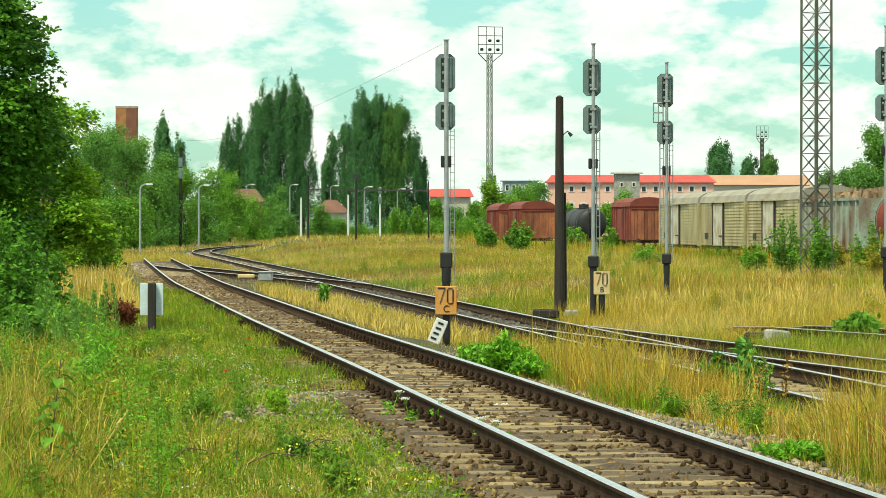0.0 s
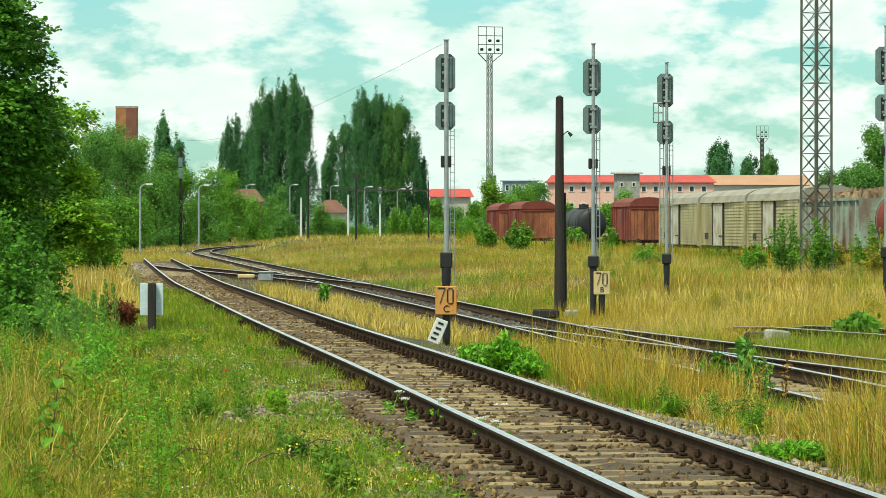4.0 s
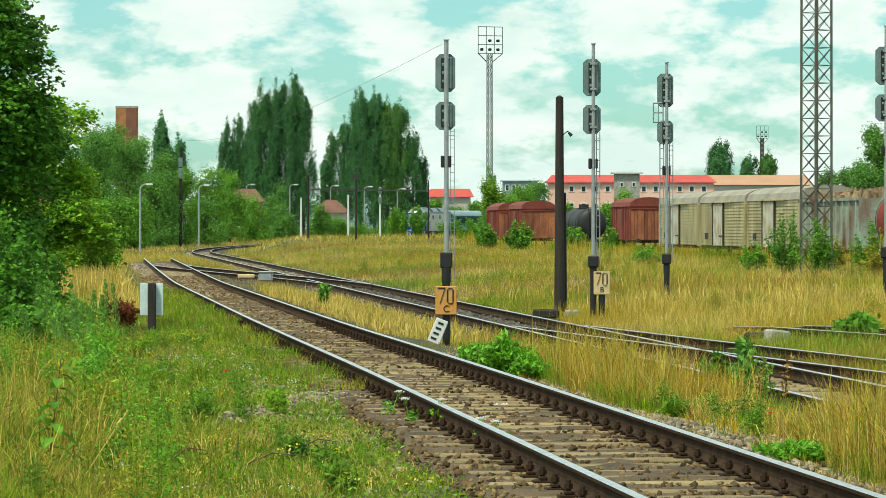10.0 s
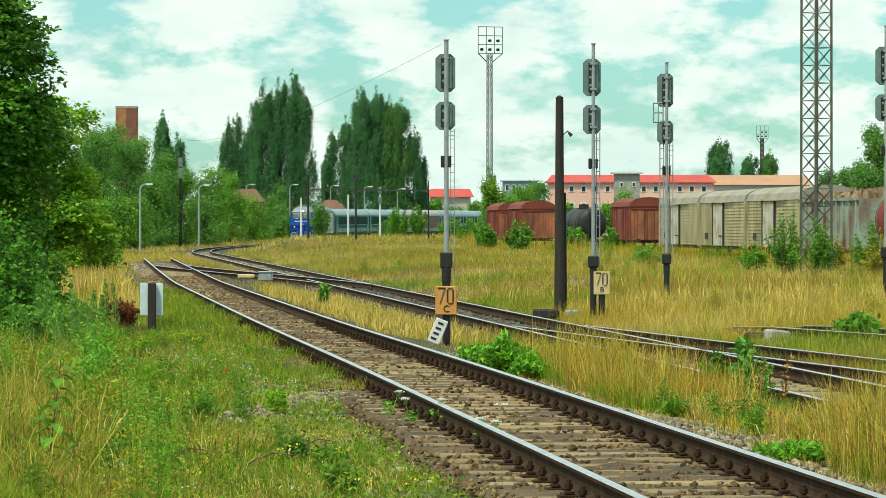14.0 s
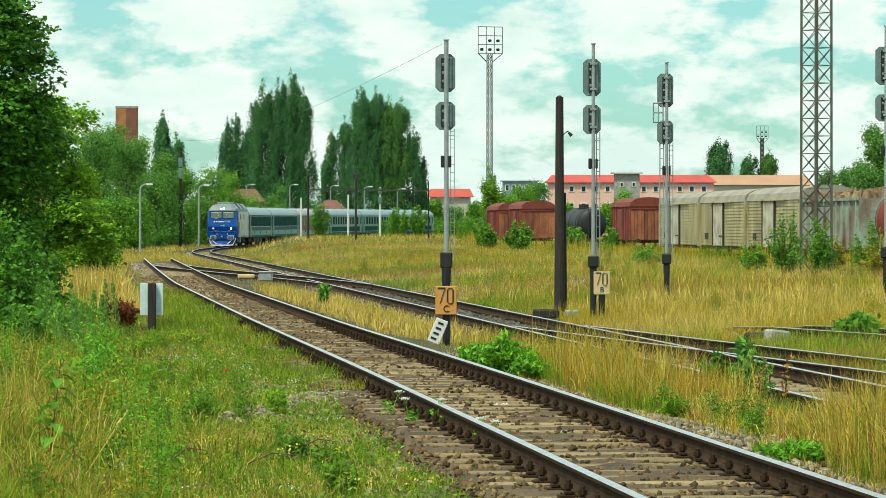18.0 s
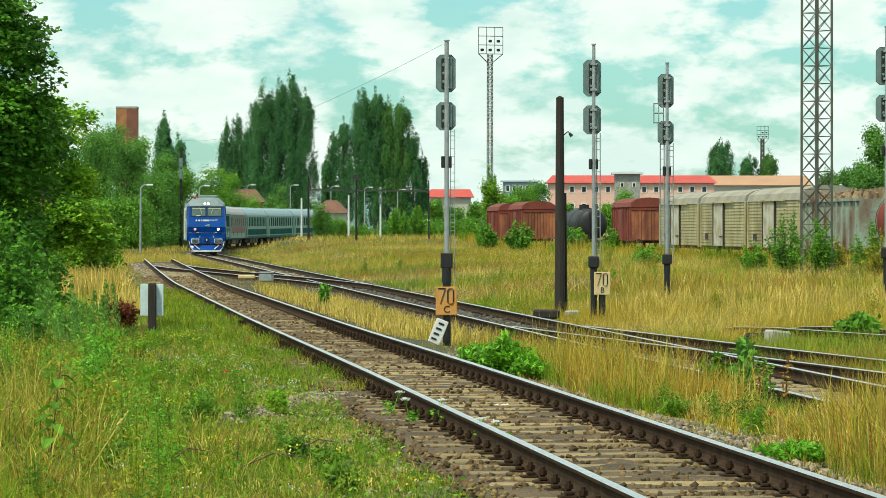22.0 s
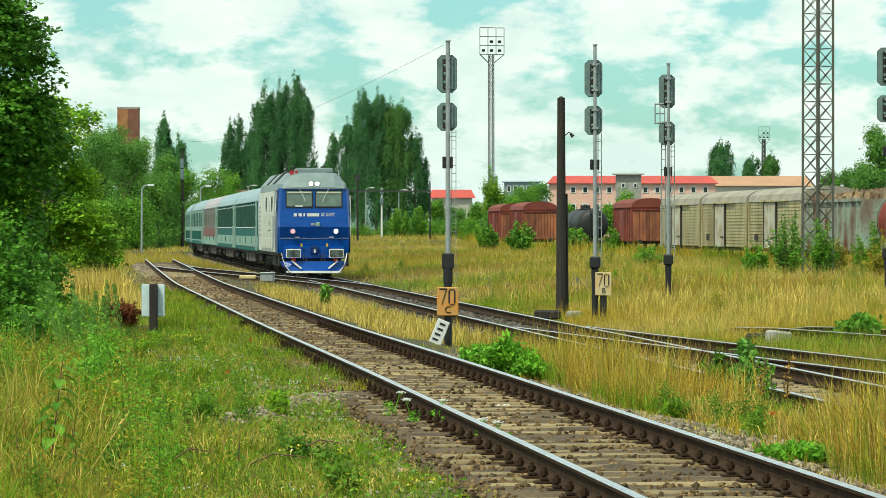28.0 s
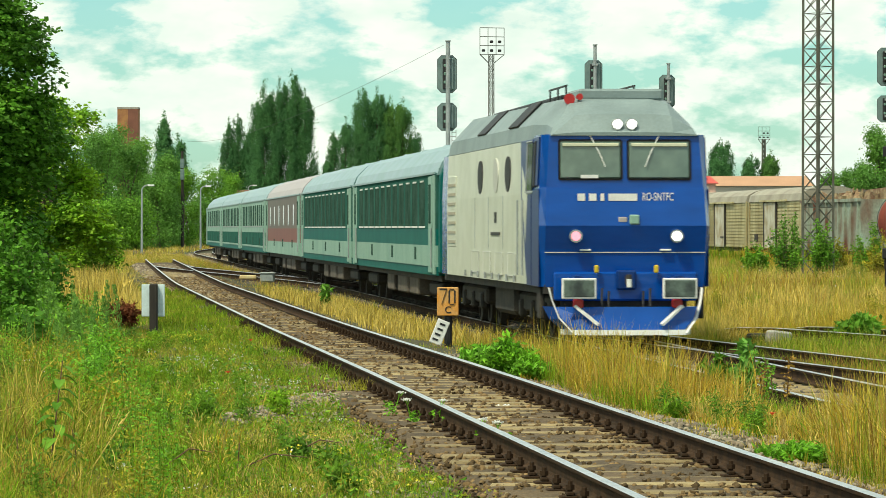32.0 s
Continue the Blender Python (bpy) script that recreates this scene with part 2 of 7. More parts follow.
PETAL_WHITE = mat("white_petals", (0.8, 0.8, 0.76), 0.7, vary=0.1, bump=0, thin=0.3)
PETAL_YELLOW = mat("yellow_petals", (0.75, 0.65, 0.05), 0.7, vary=0.15, bump=0, thin=0.3)
GRASS_OLIVE = mat("ripening_grass", (0.27, 0.34, 0.03), 0.75, spec=0.2, second=(0.37, 0.34, 0.045), scale=0.7, fine=11, vary=0.25, bump=0, thin=0.28, coords="World", island=0.6)
STONE_DARK = mat("oily_stone", (0.12, 0.10, 0.08), 0.9, second=(0.06, 0.05, 0.04), scale=3, fine=30, vary=0.35, bump=0.4, coords="World", island=0.5)
BOARD_BLUE = mat("pale_board_paint", (0.60, 0.72, 0.74), 0.5, scale=4, fine=40, vary=0.12, bump=0.05)
GRASS_PALE = mat("bleached_grass", (0.68, 0.52, 0.15), 0.75, second=(0.56, 0.42, 0.09), spec=0.2, scale=0.5, fine=3, vary=0.3, bump=0, thin=0.25, coords="World", island=0.5)
GRASS_RUST = mat("withered_rusty_grass", (0.42, 0.24, 0.05), 0.8, second=(0.30, 0.19, 0.04), spec=0.15, scale=0.8, fine=5, vary=0.3, bump=0, thin=0.25, coords="World", island=0.55)
STALK = mat("dead_stalk", (0.16, 0.085, 0.045), 0.85, scale=8, fine=40, vary=0.35, bump=0.3)

# ---- builders ----
def part(name, bm, material, parent=None, label="", smooth=False):
    """Links a bmesh as one mesh object, under a thing or a part."""
    me = bpy.data.meshes.new(name)
    bmesh.ops.recalc_face_normals(bm, faces=bm.faces)
    bm.to_mesh(me)
    bm.free()
    return link(name, me, material, parent, label, smooth)


def link(name, me, material, parent=None, label="", smooth=False):
    for m in material if isinstance(material, (list, tuple)) else (material,):
        me.materials.append(m)
    if smooth:
        me.polygons.foreach_set("use_smooth", [True] * len(me.polygons))
    ob = new(name, me)
    ob.parent = parent
    if label:
        tagged(ob, label)
    return ob


def raw(name, verts, faces, material, parent=None, label="", smooth=False):
    """A mesh from numpy arrays: verts (n, 3), faces (m, k), all with k corners."""
    verts, faces = np.asarray(verts, dtype=np.float32), np.asarray(faces, dtype=np.int32)
    me = bpy.data.meshes.new(name)
    me.vertices.add(len(verts))
    me.vertices.foreach_set("co", verts.ravel())
    k = faces.shape[1]
    me.loops.add(faces.size)
    me.loops.foreach_set("vertex_index", faces.ravel())
    me.polygons.add(len(faces))
    me.polygons.foreach_set("loop_start", np.arange(0, faces.size, k, dtype=np.int32))
    me.update(calc_edges=True)
    return link(name, me, material, parent, label, smooth)


def thing(name, label, category, group="", kind="", m=None):
    ob = tagged(new(name), label, category, group, kind)
    ob.empty_display_size = 0.2
    if m:
        ob.matrix_basis = m
    return ob


def box(bm, x, y, z, sx, sy, sz, bevel=0.0, turn=None):
    """A box centred at x, y with its base at z."""
    m = Matrix.Translation((x, y, z + sz / 2))
    if turn:
        m = m @ turn
    r = bmesh.ops.create_cube(bm, size=1, matrix=m @ Matrix.Diagonal((sx, sy, sz, 1)))
    if bevel:
        edges = list({e for v in r["verts"] for e in v.link_edges})
        bmesh.ops.bevel(bm, geom=edges, offset=bevel, segments=1, affect="EDGES")
    return bm


def rod(bm, a, b, r, r2=None, n=8, caps=True):
    """A round bar from a to b."""
    a, b = Vector(a), Vector(b)
    d = b - a
    m = Matrix.Translation((a + b) / 2) @ d.to_track_quat("Z", "Y").to_matrix().to_4x4()
    bmesh.ops.create_cone(bm, cap_ends=caps, segments=n, radius1=r, radius2=r if r2 is None else r2, depth=d.length, matrix=m)
    return bm


def bar(bm, a, b, w, h=None):
    """A square bar from a to b."""
    a, b = Vector(a), Vector(b)
    d = b - a
    m = Matrix.Translation((a + b) / 2) @ d.to_track_quat("Z", "Y").to_matrix().to_4x4()
    bmesh.ops.create_cube(bm, size=1, matrix=m @ Matrix.Diagonal((w, h or w, d.length, 1)))
    return bm


def loft(bm, rings, caps=True, closed=True):
    """Skins equal rings of points."""
    rows = [[bm.verts.new(p) for p in ring] for ring in rings]
    n = len(rows[0])
    for r0, r1 in zip(rows, rows[1:]):
        for i in range(n if closed else n - 1):
            bm.faces.new((r0[i], r0[(i + 1) % n], r1[(i + 1) % n], r1[i]))
    if caps and closed:
        bm.faces.new(rows[0][::-1])
        bm.faces.new(rows[-1])
    return bm


def B():
    return bmesh.new()


def words(name, text, size, material, parent, m, label="", depth=0.004, width=0.0):
    """Raised lettering in the built-in font, as a mesh."""
    cu = bpy.data.curves.new(name, "FONT")
    cu.body, cu.size, cu.extrude, cu.align_x, cu.align_y = text, size, depth, "CENTER", "CENTER"
    tmp = bpy.data.objects.new(name, cu)
    scene.collection.objects.link(tmp)
    me = bpy.data.meshes.new_from_object(tmp.evaluated_get(bpy.context.evaluated_depsgraph_get()))
    bpy.data.objects.remove(tmp)
    if width:
        span = max(v.co.x for v in me.vertices) - min(v.co.x for v in me.vertices)
        for v in me.vertices:
            v.co.x *= width / span
    ob = link(name, me, material, parent, label)
    ob.matrix_basis = m
    return ob


def leaves(name, centres, sizes, material, parent=None, label="", flat=0.5, seed=1, long=1.5, half=False, out=None, rise=0.0):
    """Many small leaf blades (diamonds, two triangles) at the given centres; out turns their faces outwards, rise stands them up."""
    rng = np.random.default_rng(seed)
    n = len(centres)
    a = rng.normal(size=(n, 3))
    a[:, 2] *= flat
    a /= np.linalg.norm(a, axis=1)[:, None]
    b = np.cross(a, rng.normal(size=(n, 3)))
    if out is not None:
        face = out / (np.linalg.norm(out, axis=1)[:, None] + 1e-6) + rng.normal(size=(n, 3)) * 0.45
        face /= np.linalg.norm(face, axis=1)[:, None]
        a[:, 2] += rise
        b = np.cross(face, a)
        b /= np.linalg.norm(b, axis=1)[:, None]
        a = np.cross(b, face)
    b /= np.linalg.norm(b, axis=1)[:, None]
    s = np.asarray(sizes)[:, None] * np.ones((n, 1))
    if half:
        v = np.stack([centres - (a * long + b) * s * 0.5, centres + a * s * long * 0.5, centres + (b * 1.3 - a * long * 0.4) * s * 0.5], 1)
        return raw(name, v.reshape(-1, 3), np.arange(n * 3).reshape(n, 3), material, parent, label)
    v = np.stack([centres - a * s * long * 0.5, centres + b * s * 0.5, centres + a * s * long * 0.5, centres - b * s * 0.5], 1)
    f = np.arange(n * 4).reshape(n, 4)
    return raw(name, v.reshape(-1, 3), f, material, parent, label)

# ---- plan of the lines (x across, y away from the eye) ----
def near_x(y):
    """Centre of the near line: straight, then bending gently towards the main line."""
    far = max(0.0, y - 116)
    return 2.0 - 0.1 * (y - 23.9) + 0.0125 * far * far / (far + 10)


def main_x(y):
    """Centre of the main line, on which the train comes: straight, then a long curve."""
    if y < 290:
        return 3.13 - 0.0935 * (y - 66.5)
    if y < 780:
        return -17.77 - 0.0935 * (y - 290) + 0.00054 * (y - 290) ** 2
    return 66.06 + 0.4357 * (y - 780)


def near_z(y):
    """Rail level of the near line."""
    return 0.42 + 0.05 * (1 - smooth(40, 75, y))


def main_z(y):
    """Rail level of the main line."""
    return 0.15 + 0.45 * smooth(380, 600, y)


def side_x(y):
    """Centre of the siding that leaves the main line towards the eye."""
    return main_x(79) + 0.195 * (79 - y) + 0.15 * math.exp(-((79 - y) / 10) ** 2) - 0.15


def cross_x(y):
    """Centre of the crossover between the two lines."""
    k = smooth(132, 178, y)
    return main_x(y) * (1 - k) + near_x(y) * k


def far_x(y):
    """Centre of the overgrown third line."""
    return 7.75 - 0.3 * (y - 73.4)


def smooth(a, b, x):
    k = min(1.0, max(0.0, (x - a) / (b - a)))
    return k * k * (3 - 2 * k)


def stone_ridge(d, y):
    """How far from the ridge of broken stones that runs slantwise from the sleepers into the turf."""
    u = np.clip((42.8 - y) / 6.3, 0, 1)
    return np.hypot(d + 1.35 + 1.5 * u, (y - (42.8 - 6.3 * u)) / 3.5)


def ground_z(x, y):
    d1 = x - near_x(y)
    d2 = x - main_x(y)
    low = -0.06
    z = low + 0.25 * (1 - smooth(1.3, 3.4, d1)) * (1 - smooth(150, 230, y))
    z -= 0.1 * (1 - smooth(-7, -2, d1)) * smooth(10, 60, y) * (1 - smooth(150, 230, y))
    right = smooth(3.2, 9.0, d2) * smooth(75, 120, y) * (1 - smooth(380, 520, y))
    z += 0.35 * right
    z += 0.45 * smooth(380, 600, y) * (1 - smooth(1500, 2500, y))
    z += 0.8 * smooth(225, 330, y) * (1 - smooth(400, 470, y)) * smooth(3, 8, d2) * (1 - smooth(0.5, 4.5, x))
    if 30 < y < 48 and -4.5 < d1 < 0:
        z += 0.15 * math.exp(-(stone_ridge(d1, y) / 0.40) ** 2)
    z += 0.07 * noise.noise((x * 0.35, y * 0.2, 0.3)) * min(1, abs(d1) / 2.5) * min(1, abs(d2) / 2.5)
    return z


def spread(marks):
    out = []
    for a, b, step in marks:
        n = max(1, round((b - a) / step))
        out += [a + (b - a) * i / n for i in range(n)]
    return out + [marks[-1][1]]


def make_ground():
    xs = spread([(-2500, -300, 200), (-300, -70, 20), (-70, -26, 3), (-26, 26, 0.5), (26, 70, 3), (70, 300, 20), (300, 2500, 200)])
    ys = spread([(-400, -20, 60), (-20, 20, 4), (20, 110, 0.5), (110, 260, 1.5), (260, 700, 8), (700, 1200, 50), (1200, 4200, 300)])
    v = [(x, y, ground_z(x, y)) for y in ys for x in xs]
    nx = len(xs)
    f = [(j * nx + i, j * nx + i + 1, (j + 1) * nx + i + 1, (j + 1) * nx + i) for j in range(len(ys) - 1) for i in range(nx - 1)]
    ob = raw("ground", v, f, GROUND, smooth=True)
    tagged(ob, "flat yard ground of dry soil under grass and weeds", "ground", kind="structure")


make_ground()


# ---- railway lines ----
RAIL_PROFILE = [(-0.0725, 0), (0.0725, 0), (0.0725, 0.012), (0.02, 0.03), (0.0095, 0.05), (0.0095, 0.125), (0.034, 0.138),
                (0.036, 0.162), (0.024, 0.171), (-0.024, 0.171), (-0.036, 0.162), (-0.034, 0.138), (-0.0095, 0.125), (-0.0095, 0.05),
                (-0.02, 0.03), (-0.0725, 0.012)]


def rail(name, centre, offset, y0, y1, step, level, parent):
    rings = []
    n = max(2, round((y1 - y0) / step))
    for i in range(n + 1):
        y = y0 + (y1 - y0) * i / n
        slope = (centre(y + 0.5) - centre(y - 0.5))
        k = 1 / math.hypot(1, slope)
        nx, ny = k, -slope * k
        zz = level(y) - 0.171
        rings.append([(centre(y) + (offset + px) * nx, y + (offset + px) * ny, zz + pz) for px, pz in RAIL_PROFILE])
    bm = loft(B(), rings)
    bm.faces.ensure_lookup_table()
    k = len(RAIL_PROFILE)
    for i, f in enumerate(bm.faces):
        if i < n * k and i % k in (7, 8, 9):
            f.material_index = 1
    me = bpy.data.meshes.new(name)
    bmesh.ops.recalc_face_normals(bm, faces=bm.faces)
    bm.to_mesh(me)
    bm.free()
    return link(name, me, (RAIL_SIDE, RAIL_TOP), parent)


def sleeper_mesh(length):
    bm = box(B(), 0, 0, -0.15, length, 0.25, 0.15, 0.02)
    me = bpy.data.meshes.new("sleeper")
    bmesh.ops.recalc_face_normals(bm, faces=bm.faces)
    bm.to_mesh(me)
    bm.free()
    me.materials.append(SLEEPER)
    return me


def clip_mesh():
    bm = box(B(), 0, 0, 0, 0.36, 0.16, 0.018, 0.004)
    for sx in (-0.11, 0.11):
        box(bm, sx, 0, 0.018, 0.055, 0.10, 0.03, 0.008)
        rod(bm, (sx, 0, 0.03), (sx, 0, 0.12), 0.02, n=6)
        rod(bm, (sx, 0, 0.06), (sx, 0, 0.095), 0.034, n=6)
    me = bpy.data.meshes.new("rail_clip")
    bmesh.ops.recalc_face_normals(bm, faces=bm.faces)
    bm.to_mesh(me)
    bm.free()
    me.materials.append(RAIL_SIDE)
    return me


SLEEPER_ME, CLIP_ME = sleeper_mesh(2.5), clip_mesh()
PITCH = 0.72


def ballast(centre, level, y0, y1, parent, half=1.75, seed=0, m=None, near=False):
    """Bed of stones, a little humped and ragged at the shoulders."""
    rng = random.Random(seed)
    rings = []
    y = y0
    while y < y1:
        c, z = centre(y), level(y) - 0.171
        ring = []
        for u in (-1.0, -0.82, -0.72, -0.5, -0.25, 0.0, 0.25, 0.5, 0.72, 0.82, 1.0):
            x = c + u * half * (1 + rng.uniform(-0.06, 0.06))
            drop = -0.34 if abs(u) == 1.0 else (-0.14 if abs(u) == 0.82 else (-0.028 if near else -0.055))
            ring.append((x, y, z + drop + rng.uniform(-0.02, 0.025)))
        rings.append(ring)
        y += 0.3 if y < 110 else 1.5
    return part("ballast_bed", loft(B(), rings, caps=False, closed=False), m or BALLAST, parent, smooth=True)


def line(label, centre, level, y0, y1, sleep_to, step=2.0, half=1.75, clips_to=0, seed=0, sleep_from=0, bed=None):
    t = thing("railway_track", label, "railway track", kind="structure")
    rail("rail", centre, -0.7535, y0, y1, step, level, t)
    rail("rail", centre, 0.7535, y0, y1, step, level, t)
    ballast(centre, level, y0, y1, t, half, seed, bed, bed is None)
    y = max(y0, sleep_from)
    while y < sleep_to:
        slope = centre(y + 0.5) - centre(y - 0.5)
        ob = new("sleeper", SLEEPER_ME)
        ob.parent = t
        ob.matrix_basis = pose(centre(y), y, level(y) - 0.189 + random.uniform(-0.008, 0.008), 0, 0, -math.degrees(math.atan(slope)) + random.uniform(-0.6, 0.6))
        if y < clips_to:
            for off in (-0.7535, 0.7535):
                c = new("rail_clip", CLIP_ME)
                c.parent = ob
                c.matrix_basis = pose(off, 0, 0)
        y += PITCH
    return t


near_line = line("straight near track of rusty rails on brown wooden sleepers", near_x, near_z, 8, 214, 170, 4, clips_to=75, seed=1, sleep_from=18)
main_line = line("curving main track with polished rails in dark ballast", main_x, main_z, 8, 900, 75, 4, seed=2, sleep_from=30, bed=BALLAST_DARK)
side_line = line("siding leaving the main track, half sunk in dry grass", side_x, lambda y: 0.15, 12, 78, 60, 2, seed=3, sleep_from=38, bed=BALLAST_DARK)
cross_line = line("crossover of dark rails between the two tracks", cross_x, lambda y: 0.155 + 0.27 * smooth(132, 178, y), 134, 177, 0, 1.5, seed=4, bed=BALLAST_DARK)
far_line = line("disused third track sunk in dry grass", far_x, lambda y: 0.2 - 0.25 * smooth(76, 81, y), 62, 81, 0, 2, seed=5, bed=BALLAST_DARK)

# ---- the train ----
def ring_of(profile, y):
    return [(x, y, z) for x, z in profile]


def mirrored(half):
    """A closed outline from its right half, top to bottom."""
    return [(x, z) for x, z in half] + [(-x, z) for x, z in reversed(half)]


def make_loco():
    """Forward is +y, rail level z = 0, the front of the nose at y = 0."""
    t = thing("locomotive", "blue and off-white diesel locomotive with a grey roof, headlights lit", "locomotive")
    # body sides, behind the front cab
    side = mirrored([(1.455, 3.55), (1.49, 2.6), (1.49, 1.0)])
    part("body", loft(B(), [ring_of(side, -1.35), ring_of(side, -17.2)]), LOCO_CREAM, t)
    # the blue rear cab
    part("rear_cab", loft(B(), [ring_of(side, -17.2), ring_of(side, -18.3), ring_of(mirrored([(1.25, 3.5), (1.3, 2.6), (1.3, 1.0)]), -18.8)]), BLUE, t)
    # the front cab in storeys, each set back a little more
    def nose(z0, z1, y0, y1, w0, w1, c0, c1, name, m, sw0, sw1):
        """Part of the nose between two levels: flat front, chamfered corners."""
        lo = [(-sw0, -1.35, z0), (-sw0, y0 - c0, z0), (-w0, y0, z0), (w0, y0, z0), (sw0, y0 - c0, z0), (sw0, -1.35, z0)]
        hi = [(-sw1, -1.35, z1), (-sw1, y1 - c1, z1), (-w1, y1, z1), (w1, y1, z1), (sw1, y1 - c1, z1), (sw1, -1.35, z1)]
        return part(name, loft(B(), [lo, hi]), m, t)
    cab = nose(0.98, 1.58, -0.20, -0.13, 1.38, 1.40, 0.22, 0.22, "lower_nose", BLUE, 1.49, 1.49)
    nose(1.58, 2.04, -0.13, 0.02, 1.40, 1.40, 0.22, 0.26, "nose_band", BLUE, 1.49, 1.49)
    part("nose_line", box(B(), 0, -0.122, 1.572, 2.80, 0.02, 0.012), LOCO_CREAM, t)
    panel = nose(2.04, 2.70, 0.02, -0.12, 1.40, 1.38, 0.26, 0.22, "number_panel", BLUE, 1.49, 1.48)
    cabtop = nose(2.70, 3.62, -0.16, -0.24, 1.37, 1.31, 0.2, 0.2, "cab_front", BLUE, 1.47, 1.43)
    for sx in (-0.70, 0.70):
        part("hand_grip", box(B(), sx, -0.10, 1.60, 0.19, 0.08, 0.035, 0.01), WHITE, t)
    # roof: rounded slopes with a raised middle
    def roof_ring(w, z0, zt, y):
        return [(w, y, z0), (w * 0.97, y, z0 + (zt - z0) * 0.35), (w * 0.66, y, z0 + (zt - z0) * 0.93), (w * 0.42, y, zt),
                (-w * 0.42, y, zt), (-w * 0.66, y, z0 + (zt - z0) * 0.93), (-w * 0.97, y, z0 + (zt - z0) * 0.35), (-w, y, z0)]
    roof = part("roof", loft(B(), [roof_ring(1.30, 3.60, 3.66, -0.18), roof_ring(1.27, 3.60, 3.98, -0.42), roof_ring(1.30, 3.58, 4.22, -0.95),
                                   roof_ring(1.45, 3.56, 4.32, -1.8), roof_ring(1.45, 3.56, 4.40, -16.8),
                                   roof_ring(1.38, 3.56, 4.2, -18.0), roof_ring(1.22, 3.5, 3.62, -18.8)]), LOCO_ROOF, t)
    part("roof_hatch", box(B(), -0.12, -2.5, 4.26, 1.5, 2.0, 0.2, 0.04), LOCO_ROOF, t)
    for y in (-6.4, -11.4, -15.0):
        part("roof_grille", box(B(), 0, y, 4.36, 1.1, 3.4, 0.10, 0.03), BLACK, t)
    for y in (-4.9, -10.6):
        for sx in (-1, 1):
            m = Matrix.Rotation(sx * 0.80, 4, "Y")
            part("intake", box(B(), sx * 1.19, y, 4.07, 0.66, 1.5, 0.04, 0.01, m), BLACK, t)
    b = B()
    for sx in (-0.62, 0.62):
        rod(b, (sx, -5.9, 4.58), (sx, -3.3, 4.58), 0.02, n=6)
        for y in (-5.8, -4.6, -3.4):
            rod(b, (sx, y, 4.3), (sx, y, 4.58), 0.02, n=6)
    part("roof_rail", b, STEEL_DARK, t)
    b = rod(B(), (0.86, -1.35, 4.26), (0.86, -1.0, 4.26), 0.05, 0.10, n=12)
    rod(b, (0.68, -1.35, 4.3), (0.68, -1.0, 4.3), 0.03, 0.06, n=12)
    part("horn", b, RED_PAINT, t, "red air horn pair", smooth=False)
    # windscreens
    for sx in (-1, 1):
        x = sx * 0.60
        tilt = Matrix.Rotation(radians(5), 4, "X")
        f = part("windscreen_frame", box(B(), x, -0.195, 2.825, 1.12, 0.03, 0.71, 0.03, tilt), BLACK, t)
        part("sun_blind", box(B(), x, -0.168, 3.41, 0.98, 0.03, 0.06, 0.01, tilt), BLIND, t)
        part("windscreen", box(B(), x, -0.178, 2.86, 1.05, 0.03, 0.64, 0.02, tilt), CAB_GLASS, t, "tinted windscreen")
        b = rod(B(), (x, -0.21, 3.60), (x - sx * 0.20, -0.135, 3.20), 0.011, n=6)
        bar(b, (x - sx * 0.13, -0.150, 3.36), (x - sx * 0.25, -0.118, 3.06), 0.016)
        part("wiper", b, WHITE, t)
        # side cab window, door handrails
        lean = Matrix.Translation((sx * 1.482, 0, 2.6)) @ Matrix.Rotation(-sx * 0.037, 4, "Y")
        sw = part("side_window", box(B(), 0, -1.62, 0.06, 0.03, 0.80, 0.84, 0.01, lean), GLASS_DARK, t)
        b = box(B(), sx * 0.012, -2.05, 0.02, 0.03, 0.05, 0.92, 0.01, lean)
        box(b, sx * 0.012, -1.62, 0.0, 0.03, 0.84, 0.05, 0.01, lean)
        box(b, sx * 0.012, -1.62, 0.90, 0.03, 0.84, 0.03, 0.01, lean)
        part("window_frame", b, STEEL_GREY, sw)
        part("door_strip", box(B(), 0, -0.92, 0.12, 0.03, 0.22, 0.80, 0.01, lean), BLACK, t)
        # cab sides overlaid in darker blue: their shade against the nose, put into colour
        part("side_blue_shaded", box(B(), sx * 1.484, -0.82, 0.99, 0.016, 1.06, 1.68), BLUE_DARK, t)
        part("side_blue_shaded", box(B(), 0.0, -0.92, 0.14, 0.02, 0.86, 0.84, 0, Matrix.Translation((sx * 1.466, 0, 2.6)) @ Matrix.Rotation(-sx * 0.043, 4, "Y")), BLUE_DARK, t)
        for y in (-2.35, -3.15):
            part("handrail", rod(B(), (sx * 1.54, y, 1.15), (sx * 1.54, y, 2.5), 0.02, n=6), STEEL_GREY, t)
        # buffers
        bx = sx * 0.875
        b = rod(B(), (bx, -0.25, 1.05), (bx, 0.38, 1.05), 0.13, n=14)
        buf = part("buffer", b, BLUE_DARK, t)
        part("buffer_head", box(B(), bx, 0.42, 0.78, 0.60, 0.05, 0.36, 0.015), WHITE, buf, "black buffer plate edged in white")
        part("buffer_face", box(B(), bx, 0.447, 0.815, 0.53, 0.02, 0.29, 0.01), BUFFER_FACE, buf)
        part("tail_lamp", box(B(), sx * 0.86, 0.18, 0.62, 0.17, 0.14, 0.15, 0.02), RED_PAINT, t)
        part("brake_cock", box(B(), sx * 0.52, 0.02, 1.22, 0.08, 0.08, 0.14, 0.02), YELLOW, t)
        # marker lamps
        lx = sx * 0.88
        # one lens glows pink in place of a reflection, the other is lit white
        m = LENS_PINK if sx > 0 else LAMP_WHITE
